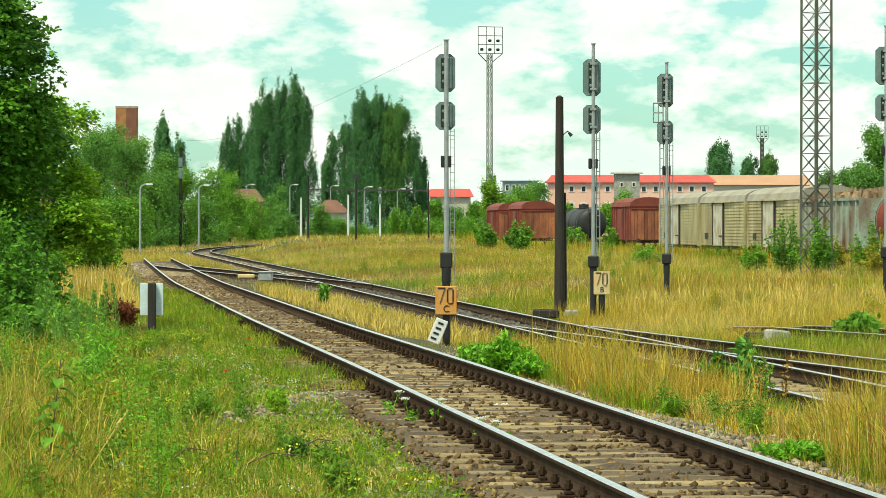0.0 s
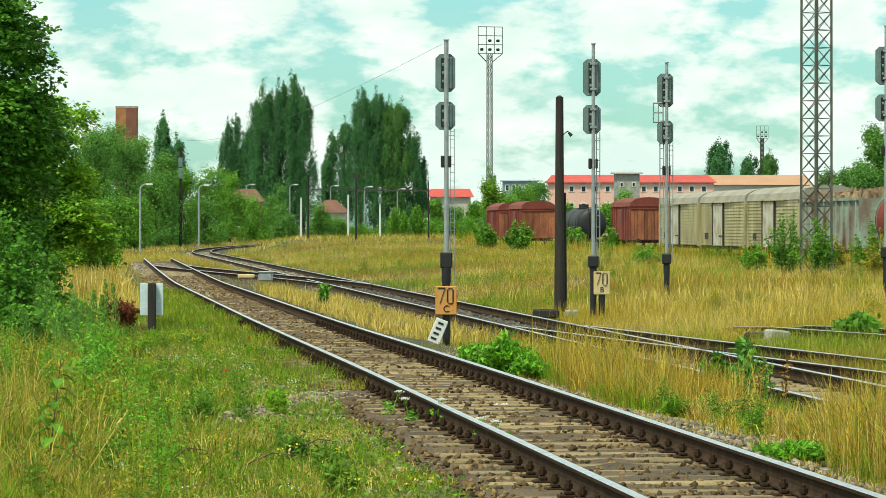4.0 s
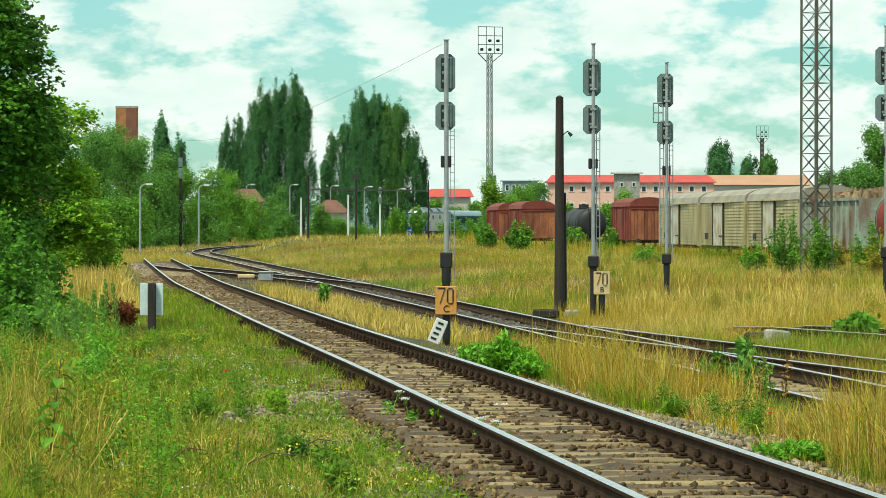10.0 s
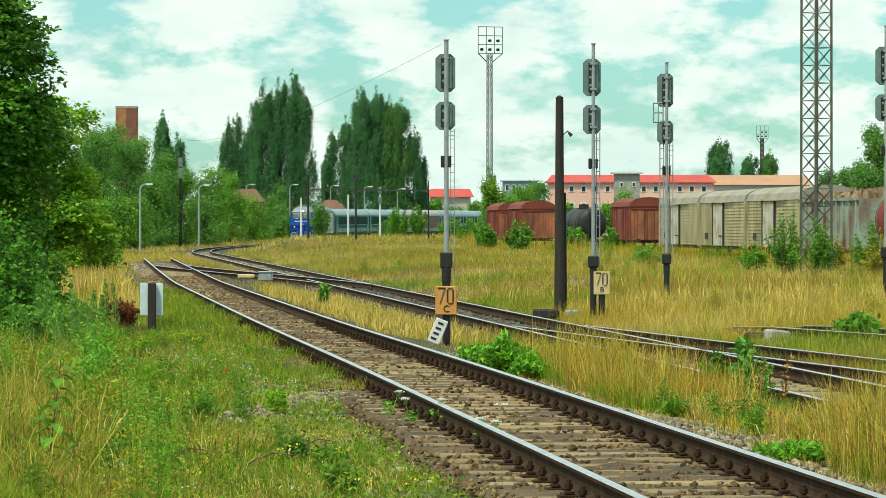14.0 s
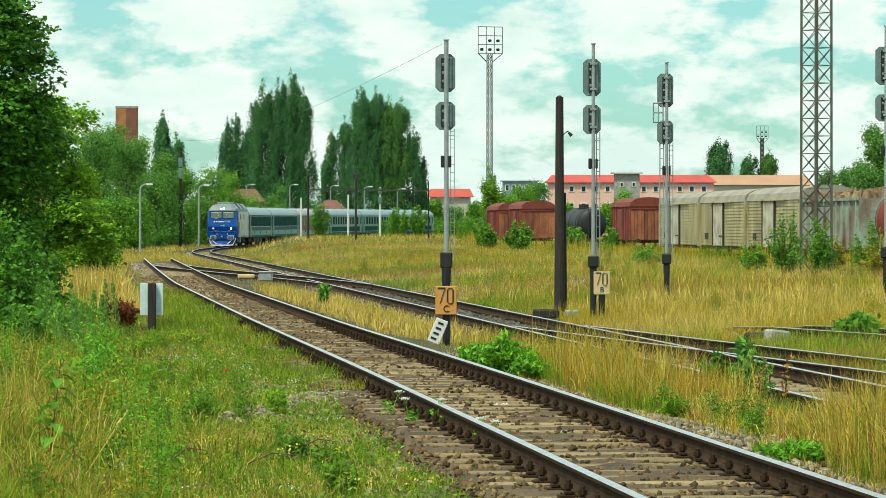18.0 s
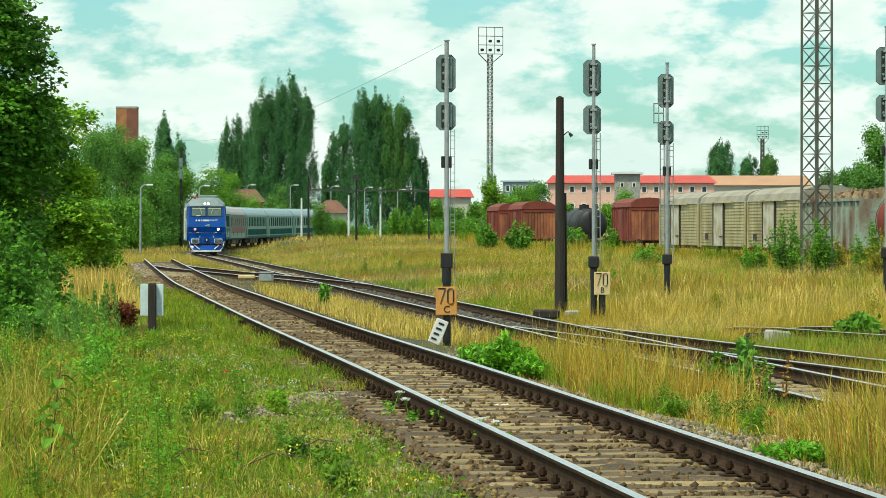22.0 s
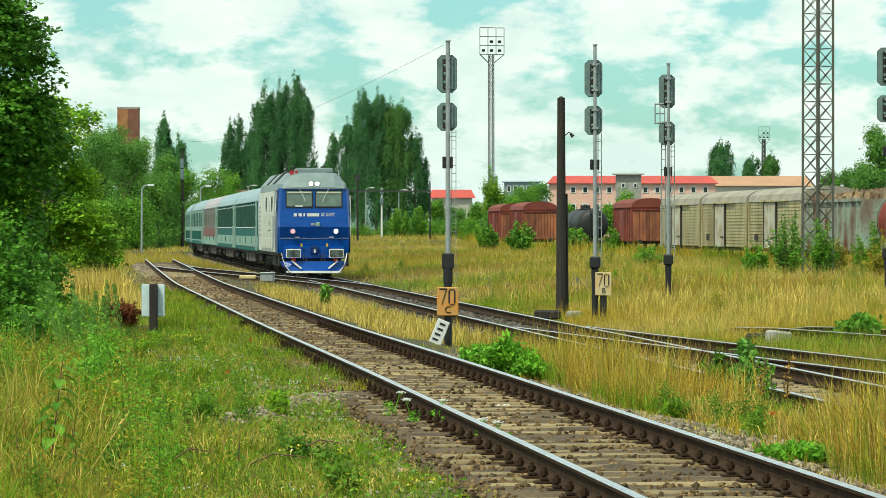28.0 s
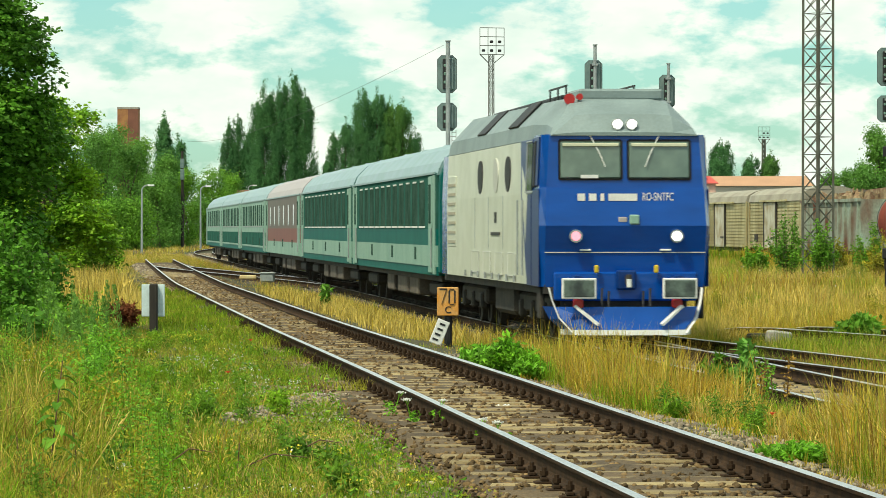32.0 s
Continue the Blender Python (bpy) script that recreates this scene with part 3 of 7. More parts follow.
        lamp = part("head_lamp", rod(B(), (lx, -0.12, 1.86), (lx, 0.05, 1.86), 0.115, n=20), CHROME, t)
        part("lens", rod(B(), (lx, 0.03, 1.86), (lx, 0.065, 1.86), 0.08, n=20), m, lamp, "glowing lower lamp lens")
        # upper lamps
        ux = sx * 0.125
        lamp = part("roof_lamp", rod(B(), (ux, -0.5, 3.80), (ux, -0.19, 3.80), 0.10, n=20), STEEL_GREY, t)
        part("lens", rod(B(), (ux, -0.2, 3.80), (ux, -0.175, 3.80), 0.074, n=20), LAMP_WHITE, lamp, "lit headlight lens")
        # steps, plough braces
        part("cab_step", box(B(), sx * 1.40, -0.75, 0.42, 0.08, 0.5, 0.56, 0.02), UNDERFRAME, t)
        b = bar(B(), (sx * 0.93, 0.30, 0.66), (sx * 0.55, 0.50, 0.34), 0.09, 0.04)
        part("plough_brace", b, WHITE, t)
    # plough: curved blue blade with a white lower lip
    def blade(z, w, y, c):
        return [(-w - 0.16, y - c - 0.5, z), (-w, y - c, z), (-w * 0.6, y, z), (0, y + 0.06, z), (w * 0.6, y, z), (w, y - c, z), (w + 0.16, y - c - 0.5, z),
                (w, y - c - 0.55, z), (0, y - 0.3, z), (-w, y - c - 0.55, z)]
    part("snowplough", loft(B(), [blade(0.24, 0.95, 0.45, 0.06), blade(0.42, 1.14, 0.34, 0.12), blade(0.64, 1.24, 0.24, 0.2)]), BLUE, t)
    part("plough_lip", loft(B(), [blade(0.16, 0.97, 0.49, 0.06), blade(0.25, 0.98, 0.475, 0.06)]), WHITE, t)
    for sx in (-1, 1):
        b = B()
        loft(b, [[(sx * (w + 0.0), y, z), (sx * (w + 0.03), y + 0.02, z), (sx * (w + 0.03), y - 0.06, z + 0.02), (sx * w, y - 0.08, z + 0.02)]
                 for z, w, y in ((0.2, 0.97, 0.44), (0.45, 1.18, 0.22), (0.75, 1.28, 0.04), (0.95, 1.32, -0.05))])
        part("plough_edge", b, WHITE, t)
    # coupling hook and hoses
    b = box(B(), 0, 0.0, 0.93, 0.34, 0.14, 0.34, 0.03)
    part("headstock", box(B(), 0, -0.16, 0.74, 2.5, 0.2, 0.5, 0.03), BLUE, t)
    part("bogie_front", box(B(), 0, -0.3, 0.35, 2.2, 0.2, 0.5, 0.03), UNDERFRAME, t)
    part("coupling_plate", b, BLUE_DARK, t)
    b = bar(B(), (0, 0.05, 1.1), (0, 0.36, 1.12), 0.06, 0.14)
    rod(b, (0, 0.34, 1.02), (0, 0.34, 1.2), 0.05, n=10)
    part("coupling_hook", b, UNDERFRAME, t)
    part("coupling_cap", rod(B(), (0.0, 0.38, 0.98), (0.0, 0.38, 1.12), 0.045, n=10), WHITE, t)
    for hx, z0 in ((-0.42, 0.95), (0.42, 0.95), (0.30, 0.9), (-0.30, 0.9)):
        b = B()
        prev = (hx, 0.0, z0)
        for k in range(1, 7):
            a = k / 6
            p = (hx + 0.03 * math.sin(a * 3), 0.22 * math.sin(a * 2.2), z0 - 0.45 * a)
            rod(b, prev, p, 0.022, n=6)
            prev = p
        part("brake_hose", b, BLACK, t)
    # numbers stand as plain bars
    for x, w in ((0.84, 0.13), (0.64, 0.13), (0.44, 0.065), (0.30, 0.50)):
        part("number_bar", box(B(), x - w / 2, -0.066, 2.47, w, 0.012, 0.125), WHITE, t)
    words("lettering", "RO-SNTFC", 0.2, WHITE, t, Matrix.Translation((-0.565, -0.072, 2.535)) @ Matrix.Rotation(radians(90), 4, "X") @ Matrix.Rotation(radians(180), 4, "Y"), width=0.54)
    part("plate", box(B(), 0.06, 0.0, 2.10, 0.15, 0.03, 0.09, 0.01), COACH_PINK, t)
    part("socket_box", box(B(), -0.14, 0.02, 2.06, 0.17, 0.08, 0.17, 0.02), COACH_GREY, t)
    part("number_plate", box(B(), 0.62, -0.14, 2.86, 0.30, 0.02, 0.06), WHITE, t)
    # side details
    for sx in (-1, 1):
        for y in (-5.2, -7.3, -10.2):
            b = rod(B(), (sx * 1.40, y, 3.0), (sx * 1.496, y, 3.0), 0.33, n=20)
            bmesh.ops.transform(b, matrix=Matrix.Translation((0, y, 0)) @ Matrix.Diagonal((1, 1.35, 1, 1)) @ Matrix.Translation((0, -y, 0)), verts=b.verts)
            part("porthole", b, PORT_FRAME if abs(y + 7.3) < 0.1 else BLACK, t)
        g = part("side_grille", box(B(), sx * 1.475, -16.0, 1.6, 0.05, 1.7, 1.5, 0.01), LOCO_CREAM, t)
        for k in range(7):
            part("slat", box(B(), sx * 1.505, -16.0, 1.68 + 0.2 * k, 0.02, 1.6, 0.06), GRILLE, g)
        for k in range(4):
            d = part("battery_door", box(B(), sx * 1.492, -4.4 - 2.2 * k, 1.12, 0.03, 1.3, 0.42, 0.012), LOCO_CREAM, t)
            b = B()
            for dy, dz, ly, lz in ((0, 0.21, 1.3, 0.012), (0, -0.21, 1.3, 0.012), (0.65, 0, 0.02, 0.42), (-0.65, 0, 0.02, 0.42)):
                box(b, sx * 1.509, -4.4 - 2.2 * k + dy, 1.33 + dz - lz / 2, 0.008, ly, lz)
            part("door_edge", b, WHITE, d)
        b = B()
        box(b, sx * 1.497, -7.3, 1.86, 0.012, 1.6, 0.06)
        box(b, sx * 1.497, -7.3, 2.1, 0.012, 0.35, 0.2)
        part("side_marking", b, STEEL_DARK, t)
        for k in range(8):
            part("lifting_lug", rod(B(), (sx * 1.52, -3.8 - 1.3 * k, 1.02), (sx * 1.52, -3.8 - 1.3 * k, 1.14), 0.025, n=6), STEEL_GREY, t)
        for k in range(3):
            part("panel_seam", box(B(), sx * 1.493, -6.0 - 2.6 * k, 1.6, 0.01, 0.035, 1.0), STEEL_GREY, t)
        fl = [(-1.34, 0.99), (-2.0, 0.99), (-2.9, 2.6), (-3.2, 3.56), (-1.34, 3.56), (-1.34, 2.6)]
        wid = lambda z: 1.494 if z < 2.61 else 1.494 - (z - 2.6) * 0.0368
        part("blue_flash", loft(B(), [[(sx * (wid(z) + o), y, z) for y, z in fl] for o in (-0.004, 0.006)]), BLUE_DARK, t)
    # below the floor
    part("fuel_tank", box(B(), 0, -7.9, 0.35, 2.5, 3.4, 0.62, 0.08), UNDERFRAME, t)
    part("sole_bar", box(B(), 0, -9.4, 0.86, 2.8, 18.4, 0.16), UNDERFRAME, t)
    part("equipment_box", box(B(), -1.25, -5.4, 0.5, 0.4, 0.8, 0.5, 0.03), COACH_GREY, t)
    wheels = []
    for y in (-3.9, -14.7):
        bog = part("bogie", box(B(), 0, y, 0.45, 2.3, 5.0, 0.35, 0.05), UNDERFRAME, t)
        for k in (-1.8, 0, 1.8):
            wheels.append(wheelset(bog, y + k, 0.5))
        for sx in (-1, 1):
            for k in (-1.8, 0, 1.8):
                part("axle_box", box(B(), sx * 1.13, y + k, 0.34, 0.16, 0.34, 0.34, 0.04), UNDERFRAME, bog)
    return t, wheels


def wheelset(parent, y, r):
    b = rod(B(), (-1.0, 0, 0), (1.0, 0, 0), 0.08, n=10)
    for sx in (-1, 1):
        rod(b, (sx * 0.69, 0, 0), (sx * 0.82, 0, 0), r, n=28)
        rod(b, (sx * 0.66, 0, 0), (sx * 0.70, 0, 0), r + 0.03, n=28)
        for k in range(5):
            a = 2 * math.pi * k / 5
            bar(b, (sx * 0.83, 0.1 * math.cos(a), 0.1 * math.sin(a)), (sx * 0.83, r * 0.85 * math.cos(a), r * 0.85 * math.sin(a)), 0.05, 0.04)
    ob = part("wheelset", b, UNDERFRAME, parent)
    ob.location = (0, y, r)
    return ob


COACH_LEN = 27.1


def make_coach(style):
    labels = {"green": "green and pale grey passenger coach with a silver roof", "red": "grey and red passenger coach with small windows",
              "old": "older green passenger coach with a pale waist stripe"}
    t = thing("passenger_coach", labels[style], "railway coach", "coaches of the train")
    L = COACH_LEN
    half = [(0.0, 4.05), (0.55, 4.0), (0.98, 3.82), (1.28, 3.5), (1.40, 3.2)]
    body = mirrored([(1.40, 3.22), (1.42, 2.6), (1.42, 1.62), (1.41, 1.05), (1.34, 0.92)])
    part("roof", loft(B(), [ring_of(half + [(-x, z) for x, z in reversed(half[1:])] , -0.02), ring_of(half + [(-x, z) for x, z in reversed(half[1:])], -L + 0.02)]), COACH_PINK if style == "red" else COACH_ROOF, t)
    wall, lower, band = {"green": (COACH_GREEN, COACH_GREY, COACH_GREEN), "red": (COACH_GREY, COACH_RED, COACH_GREY), "old": (COACH_GREY, COACH_GREEN, COACH_GREEN)}[style]
    def shell(name, z0, z1, m, grow=0.0):
        w = 1.42 + grow
        part(name, loft(B(), [ring_of([(w, z1), (w, z0), (-w, z0), (-w, z1)], -0.12), ring_of([(w, z1), (w, z0), (-w, z0), (-w, z1)], -L + 0.12)]), m, t)
    shell("upper_wall", 1.98 if style != "old" else 1.9, 3.24, {"old": COACH_GREY, "red": COACH_BROWN, "green": COACH_DARK}[style])
    if style == "green":
        shell("waist_band", 1.60, 1.98, COACH_GREEN)
        shell("lower_wall", 1.12, 1.60, COACH_GREY)
        shell("skirt", 0.92, 1.12, COACH_GREEN, -0.02)
    elif style == "red":
        shell("waist_band", 1.45, 1.98, COACH_RED)
        shell("lower_wall", 0.95, 1.45, COACH_GREY)
    else:
        shell("waist_stripe", 1.80, 1.9, COACH_GREY, 0.004)
        shell("lower_wall", 1.2, 1.80, COACH_DARK)
        shell("lower_stripe", 1.12, 1.2, COACH_GREY, 0.004)
        shell("skirt", 0.9, 1.12, COACH_GREEN, -0.01)
    for sx in (-1, 1):
        n = 11 if style != "red" else 6
        ys = [-2.6 - (L - 5.2) * (k + 0.5) / n for k in range(n)]
        for k, y in enumerate(ys):
            h, w, z = (1.02, 1.45, 2.05) if style == "green" else ((0.95, 1.3, 2.1) if style == "old" else (0.75, 0.7, 2.15))
            win = part("window", box(B(), sx * 1.414, y, z, 0.03, w, h, 0.01), GLASS_DARK if style == "red" else COACH_WINDOW, t)
            if style == "old" and k % 2:
                part("window_post", box(B(), sx * 1.435, y + w * 0.6, z, 0.02, 0.1, h), COACH_GREY, win)
            part("window_frame", box(B(), sx * 1.43, y, z - 0.05, 0.02, w + 0.08, 0.045), WHITE if style == "green" else STEEL_GREY, win)
            if style == "green":
                part("top_frame", box(B(), sx * 1.43, y, z + h, 0.02, w * 0.55, 0.04), WHITE, win)
        for y in (-1.35, -L + 1.35):
            d = part("door", box(B(), sx * 1.427, y, 0.98, 0.03, 0.85, 2.2, 0.01), wall if style != "green" else COACH_GREY, t)
            part("door_window", box(B(), sx * 1.445, y, 2.1, 0.02, 0.5, 0.9, 0.01), COACH_WINDOW, d)
            part("handrail", rod(B(), (sx * 1.46, y + 0.5, 1.1), (sx * 1.46, y + 0.5, 2.0), 0.02, n=6), STEEL_GREY, d)
        for y in (-0.45, -L + 0.45):
            part("corner_post", box(B(), sx * 1.425, y, 0.95, 0.03, 0.5, 2.25), COACH_GREY if style == "green" else wall, t)
        part("gutter", box(B(), sx * 1.425, -L / 2, 3.22, 0.05, L - 0.3, 0.05), COACH_ROOF, t)
        for k in range(3):
            part("notice_plate", box(B(), sx * 1.428, -5.4 - 7.0 * k, 1.25, 0.02, 0.35, 0.3), COACH_WINDOW, t)
    for k in range(4):
        part("roof_vent", box(B(), 0.0, -4.4 - 6.1 * k, 4.0, 0.5, 0.8, 0.10, 0.04), COACH_ROOF, t)
    part("end_wall", box(B(), 0, -0.08, 0.95, 2.7, 0.1, 2.4), COACH_DARK, t)
    part("end_wall", box(B(), 0, -L + 0.08, 0.95, 2.7, 0.1, 2.4), COACH_DARK, t)
    shroud = [(x * 0.965, z - 0.06) for x, z in half] + [(1.36, 2.4), (1.36, 1.0)]
    part("gangway_shroud", loft(B(), [ring_of(shroud + [(-x, z) for x, z in reversed(shroud[1:])], yy) for yy in (-0.2, 0.30)]), COACH_GREEN, t)
    part("gangway", box(B(), 0, 0.12, 1.0, 1.3, 0.5, 2.45, 0.05), BLACK, t)
    part("end_fairing", loft(B(), [ring_of([(1.3, 3.2), (1.3, 1.0), (1.1, 1.0), (1.1, 3.2)], yy) for yy in (-0.1, 0.16)]), COACH_GREEN, t)
    part("end_fairing", loft(B(), [ring_of([(-1.3, 3.2), (-1.3, 1.0), (-1.1, 1.0), (-1.1, 3.2)], yy) for yy in (-0.1, 0.16)]), COACH_GREEN, t)
    part("sole_bar", box(B(), 0, -L / 2, 0.78, 2.5, L - 0.6, 0.16), UNDERFRAME, t)
    for y, s in ((-8.2, 2.4), (-11.6, 3.0), (-15.4, 2.2)):
        part("underfloor_box", box(B(), 0, y, 0.36, 2.45, s, 0.45, 0.04), SKIRT, t)
    sets = []
    for y in (-3.6, -L + 3.6):
        bog = part("bogie", box(B(), 0, y, 0.42, 2.2, 3.3, 0.3, 0.05), UNDERFRAME, t)
        for k in (-1.25, 1.25):
            sets.append(wheelset(bog, y + k, 0.46))
    for sx in (-0.875, 0.875):
        part("buffer", rod(B(), (sx, -0.1, 1.05), (sx, 0.3, 1.05), 0.12, n=10), UNDERFRAME, t)
    return t


CHROME = mat("lamp_rim", (0.5, 0.52, 0.55), 0.25, metal=1.0, vary=0.1, bump=0)
CAB_GLASS = mat("tinted_glass", (0.085, 0.135, 0.105), 0.05, second=(0.12, 0.175, 0.14), scale=1.0, fine=4, vary=0.2, bump=0, spec=0.9)
BUFFER_FACE = mat("buffer_plate", (0.10, 0.14, 0.12), 0.6, second=(0.03, 0.04, 0.04), scale=4, fine=20, vary=0.3, bump=0.1)
BLIND = mat("pale_sun_blind", (0.55, 0.55, 0.40), 0.6, vary=0.1, bump=0)
GRILLE = mat("beige_grille", (0.40, 0.36, 0.27), 0.6, vary=0.15, bump=0.05)
PORT_FRAME = mat("porthole_cover", (0.52, 0.52, 0.46), 0.45, vary=0.08, bump=0.02)

SKIRT = mat("dusty_underfloor", (0.13, 0.105, 0.08), 0.85, second=(0.07, 0.055, 0.045), scale=2, fine=20, vary=0.35, bump=0.2)

swaying, sway_of = [], []
loco, loco_wheels = make_loco()
coaches = [make_coach(s) for s in ("green", "green", "red", "old", "old", "old")]

# arc length along the main line
_path = [(main_x(y * 0.5), y * 0.5) for y in range(100, 2400)]
_arc = [0.0]
for _a, _b in zip(_path, _path[1:]):
    _arc.append(_arc[-1] + math.hypot(_b[0] - _a[0], _b[1] - _a[1]))
SPEED = 22.7


def on_line(s):
    """Place on the main line, s metres along it from y = 50."""
    i = min(len(_arc) - 2, max(0, int(np.searchsorted(_arc, s)) - 1))
    k = (s - _arc[i]) / (_arc[i + 1] - _arc[i])
    (x0, y0), (x1, y1) = _path[i], _path[i + 1]
    y = y0 + (y1 - y0) * k
    return Vector((x0 + (x1 - x0) * k, y, main_z(y)))


def ride(s, front, rear):
    """Pose of a vehicle whose nose is s metres along, carried on two bogies."""
    a, b = on_line(s + front), on_line(s + rear)
    d = (a - b).normalized()
    turn = math.degrees(math.atan2(-d.x, d.y))
    tilt = math.degrees(math.asin(d.z))
    p = a + d * front
    return pose(p.x, p.y, p.z, tilt, 0, turn)


def motions():
    n = 64
    times = [32.0 * i / n for i in range(n + 1)]
    nose = {t: 16.5 + SPEED * (32.0 - t) - 5.0 * smooth(8, 19, 32.0 - t) for t in times}
    walk(loco, [(t, ride(nose[t], 3.9, 14.7)) for t in times])
    for k, c in enumerate(coaches):
        off = 20.6 + k * (COACH_LEN + 0.5)
        walk(c, [(t, ride(nose[t] + off, 3.6, COACH_LEN - 3.6)) for t in times])
    # poplars and hedge trees lean and recover in the wind
    for k, p in enumerate(swaying):
        home = p.location.copy()
        g = np.random.default_rng(700 + k)
        rows, a0 = [], g.uniform(0, 6.28)
        amp = sway_of[k]
        for i in range(33):
            u = a0 + i * 1.35
            rows.append((float(i), pose(home.x, home.y, home.z, amp * 0.5 * math.sin(u * 0.9 + 1), amp * (math.sin(u) + 0.5 * math.sin(u * 0.37)), 0)))
        walk(p, rows)
    # wheels roll: one turn per 3.14 m
    radius = 0.5
    steps = int(32.0 * SPEED / (radius * 1.45)) + 1
    for k, w in enumerate(loco_wheels):
        home = w.location.copy()
        walk(w, [(32.0 * i / steps, pose(home.x, home.y, home.z, -math.degrees(SPEED * 32.0 * i / steps / radius) + 20 * k)) for i in range(steps + 1)])

# ---- signals, posts and masts ----
def make_signal(label, x, y, z, height, heads, width, box_z, ladder, plate=None, cage=0.0, thick=1.0):
    """A colour-light signal: tube, lamp heads on backplates, ladder, cable box. heads: (top, size) above the foot."""
    t = thing("railway_signal", label, "railway signal", "signals of the yard", m=pose(x, y, z, 0, 0, -4))
    k = width
    b = rod(B(), (0, 0, box_z), (0, 0, height), 0.045 * thick, 0.04 * thick, n=12)
    part("pole", b, STEEL_GREY, t, smooth=False)
    b = rod(B(), (0, 0, -0.3), (0, 0, box_z), 0.075 * thick, n=12)
    part("foot", b, BLACK, t)
    part("pole_cap", rod(B(), (0, 0, height), (0, 0, height + 0.03), 0.055 * thick, n=12), STEEL_GREY, t)
    for top, size in heads:
        c = k * 0.22
        w, z0, z1 = k / 2, top - size, top
        ring = [(-w + c, z0), (w - c, z0), (w, z0 + c), (w, z1 - c), (w - c, z1), (-w + c, z1), (-w, z1 - c), (-w, z0 + c)]
        mid = (z0 + z1) / 2
        rim = [(px * 1.04, mid + (pz - mid) * 1.025) for px, pz in ring]
        hd = part("signal_head", loft(B(), [[(px - 0.04, 0.10, pz) for px, pz in ring], [(px - 0.04, 0.13, pz) for px, pz in ring]]), SIGNAL_GREY, t)
        part("rim", loft(B(), [[(px - 0.04, 0.115, pz) for px, pz in rim], [(px - 0.04, 0.14, pz) for px, pz in rim]]), STEEL_DARK, hd)
        part("lamp_case", box(B(), k * 0.12, 0.075, z0 + size * 0.07, k * 0.34, 0.07, size * 0.86, 0.02), SIGNAL_GREY, hd)
        part("lamp_slot", box(B(), -k * 0.19, 0.085, z0 + size * 0.09, k * 0.20, 0.04, size * 0.82, 0.01), BLACK, hd)
        n = 3 if size > k * 1.75 else 2
        for i in range(n):
            lz = z0 + size * (0.16 + 0.68 * (i + 0.5) / n)
            part("lamp_holder", rod(B(), (-k * 0.17, 0.05, lz), (-k * 0.17, 0.09, lz + 0.01), k * 0.065, k * 0.085, n=12), COACH_GREY, hd)
        for dz in (0.12, size - 0.12):
            part("bracket", box(B(), 0, 0.02, z0 + dz, 0.15, 0.15, 0.05), STEEL_GREY, hd)
    for sx, w in ((-1, 0.20), (1, 0.14)):
        part("junction_box", box(B(), sx * k * 0.19, 0.0, box_z + (height - box_z) * 0.44, k * w, 0.14, k * 0.62, 0.02), BLACK, t)
    part("cable_box", box(B(), 0, 0, box_z - 0.02, k * 0.62, 0.24, 0.28 * thick, 0.03), BLACK, t)
    part("relay_case", rod(B(), (0, 0, box_z - 0.27 * thick), (0, 0, box_z - 0.03), 0.085 * thick, n=12), BLACK, t)
    lad = part("ladder", ladder_bm(ladder), STEEL_GREY, t)
    if cage:
        part("service_cage", cage_bm(cage), STEEL_GREY, t)
    return t


def ladder_bm(span):
    z0, z1, x0, x1 = span
    b = B()
    for x in (x0, x1):
        rod(b, (x, 0.05, z0), (x, 0.05, z1), 0.012, n=5)
    z = z0 + 0.1
    while z < z1:
        rod(b, (x0, 0.05, z), (x1, 0.05, z), 0.009, n=5)
        z += 0.26
    for z in (z0 + 0.3, (z0 + z1) / 2, z1 - 0.2):
        rod(b, (0, 0, z), (x1, 0.05, z), 0.011, n=5)
    return b


def cage_bm(z):
    b = B()
    for dz in (0, 0.25, 0.5):
        for p, q in (((-0.35, 0.1), (-0.1, 0.1)), ((-0.35, 0.5), (-0.1, 0.5)), ((-0.35, 0.1), (-0.35, 0.5)), ((-0.1, 0.1), (-0.1, 0.5))):
            rod(b, (*p, z + dz), (*q, z + dz), 0.014, n=5)
    for p in ((-0.35, 0.1), (-0.1, 0.1), (-0.35, 0.5), (-0.1, 0.5), (-0.22, 0.1)):
        rod(b, (*p, z), (*p, z + 0.5), 0.014, n=5)
    for p in ((-0.18, 0.2), (-0.08, 0.2)):
        rod(b, (*p, 1.6), (*p, z), 0.016, n=5)
    zz = 1.8
    while zz < z:
        rod(b, (-0.18, 0.2, zz), (-0.08, 0.2, zz), 0.01, n=5)
        zz += 0.26
    return b


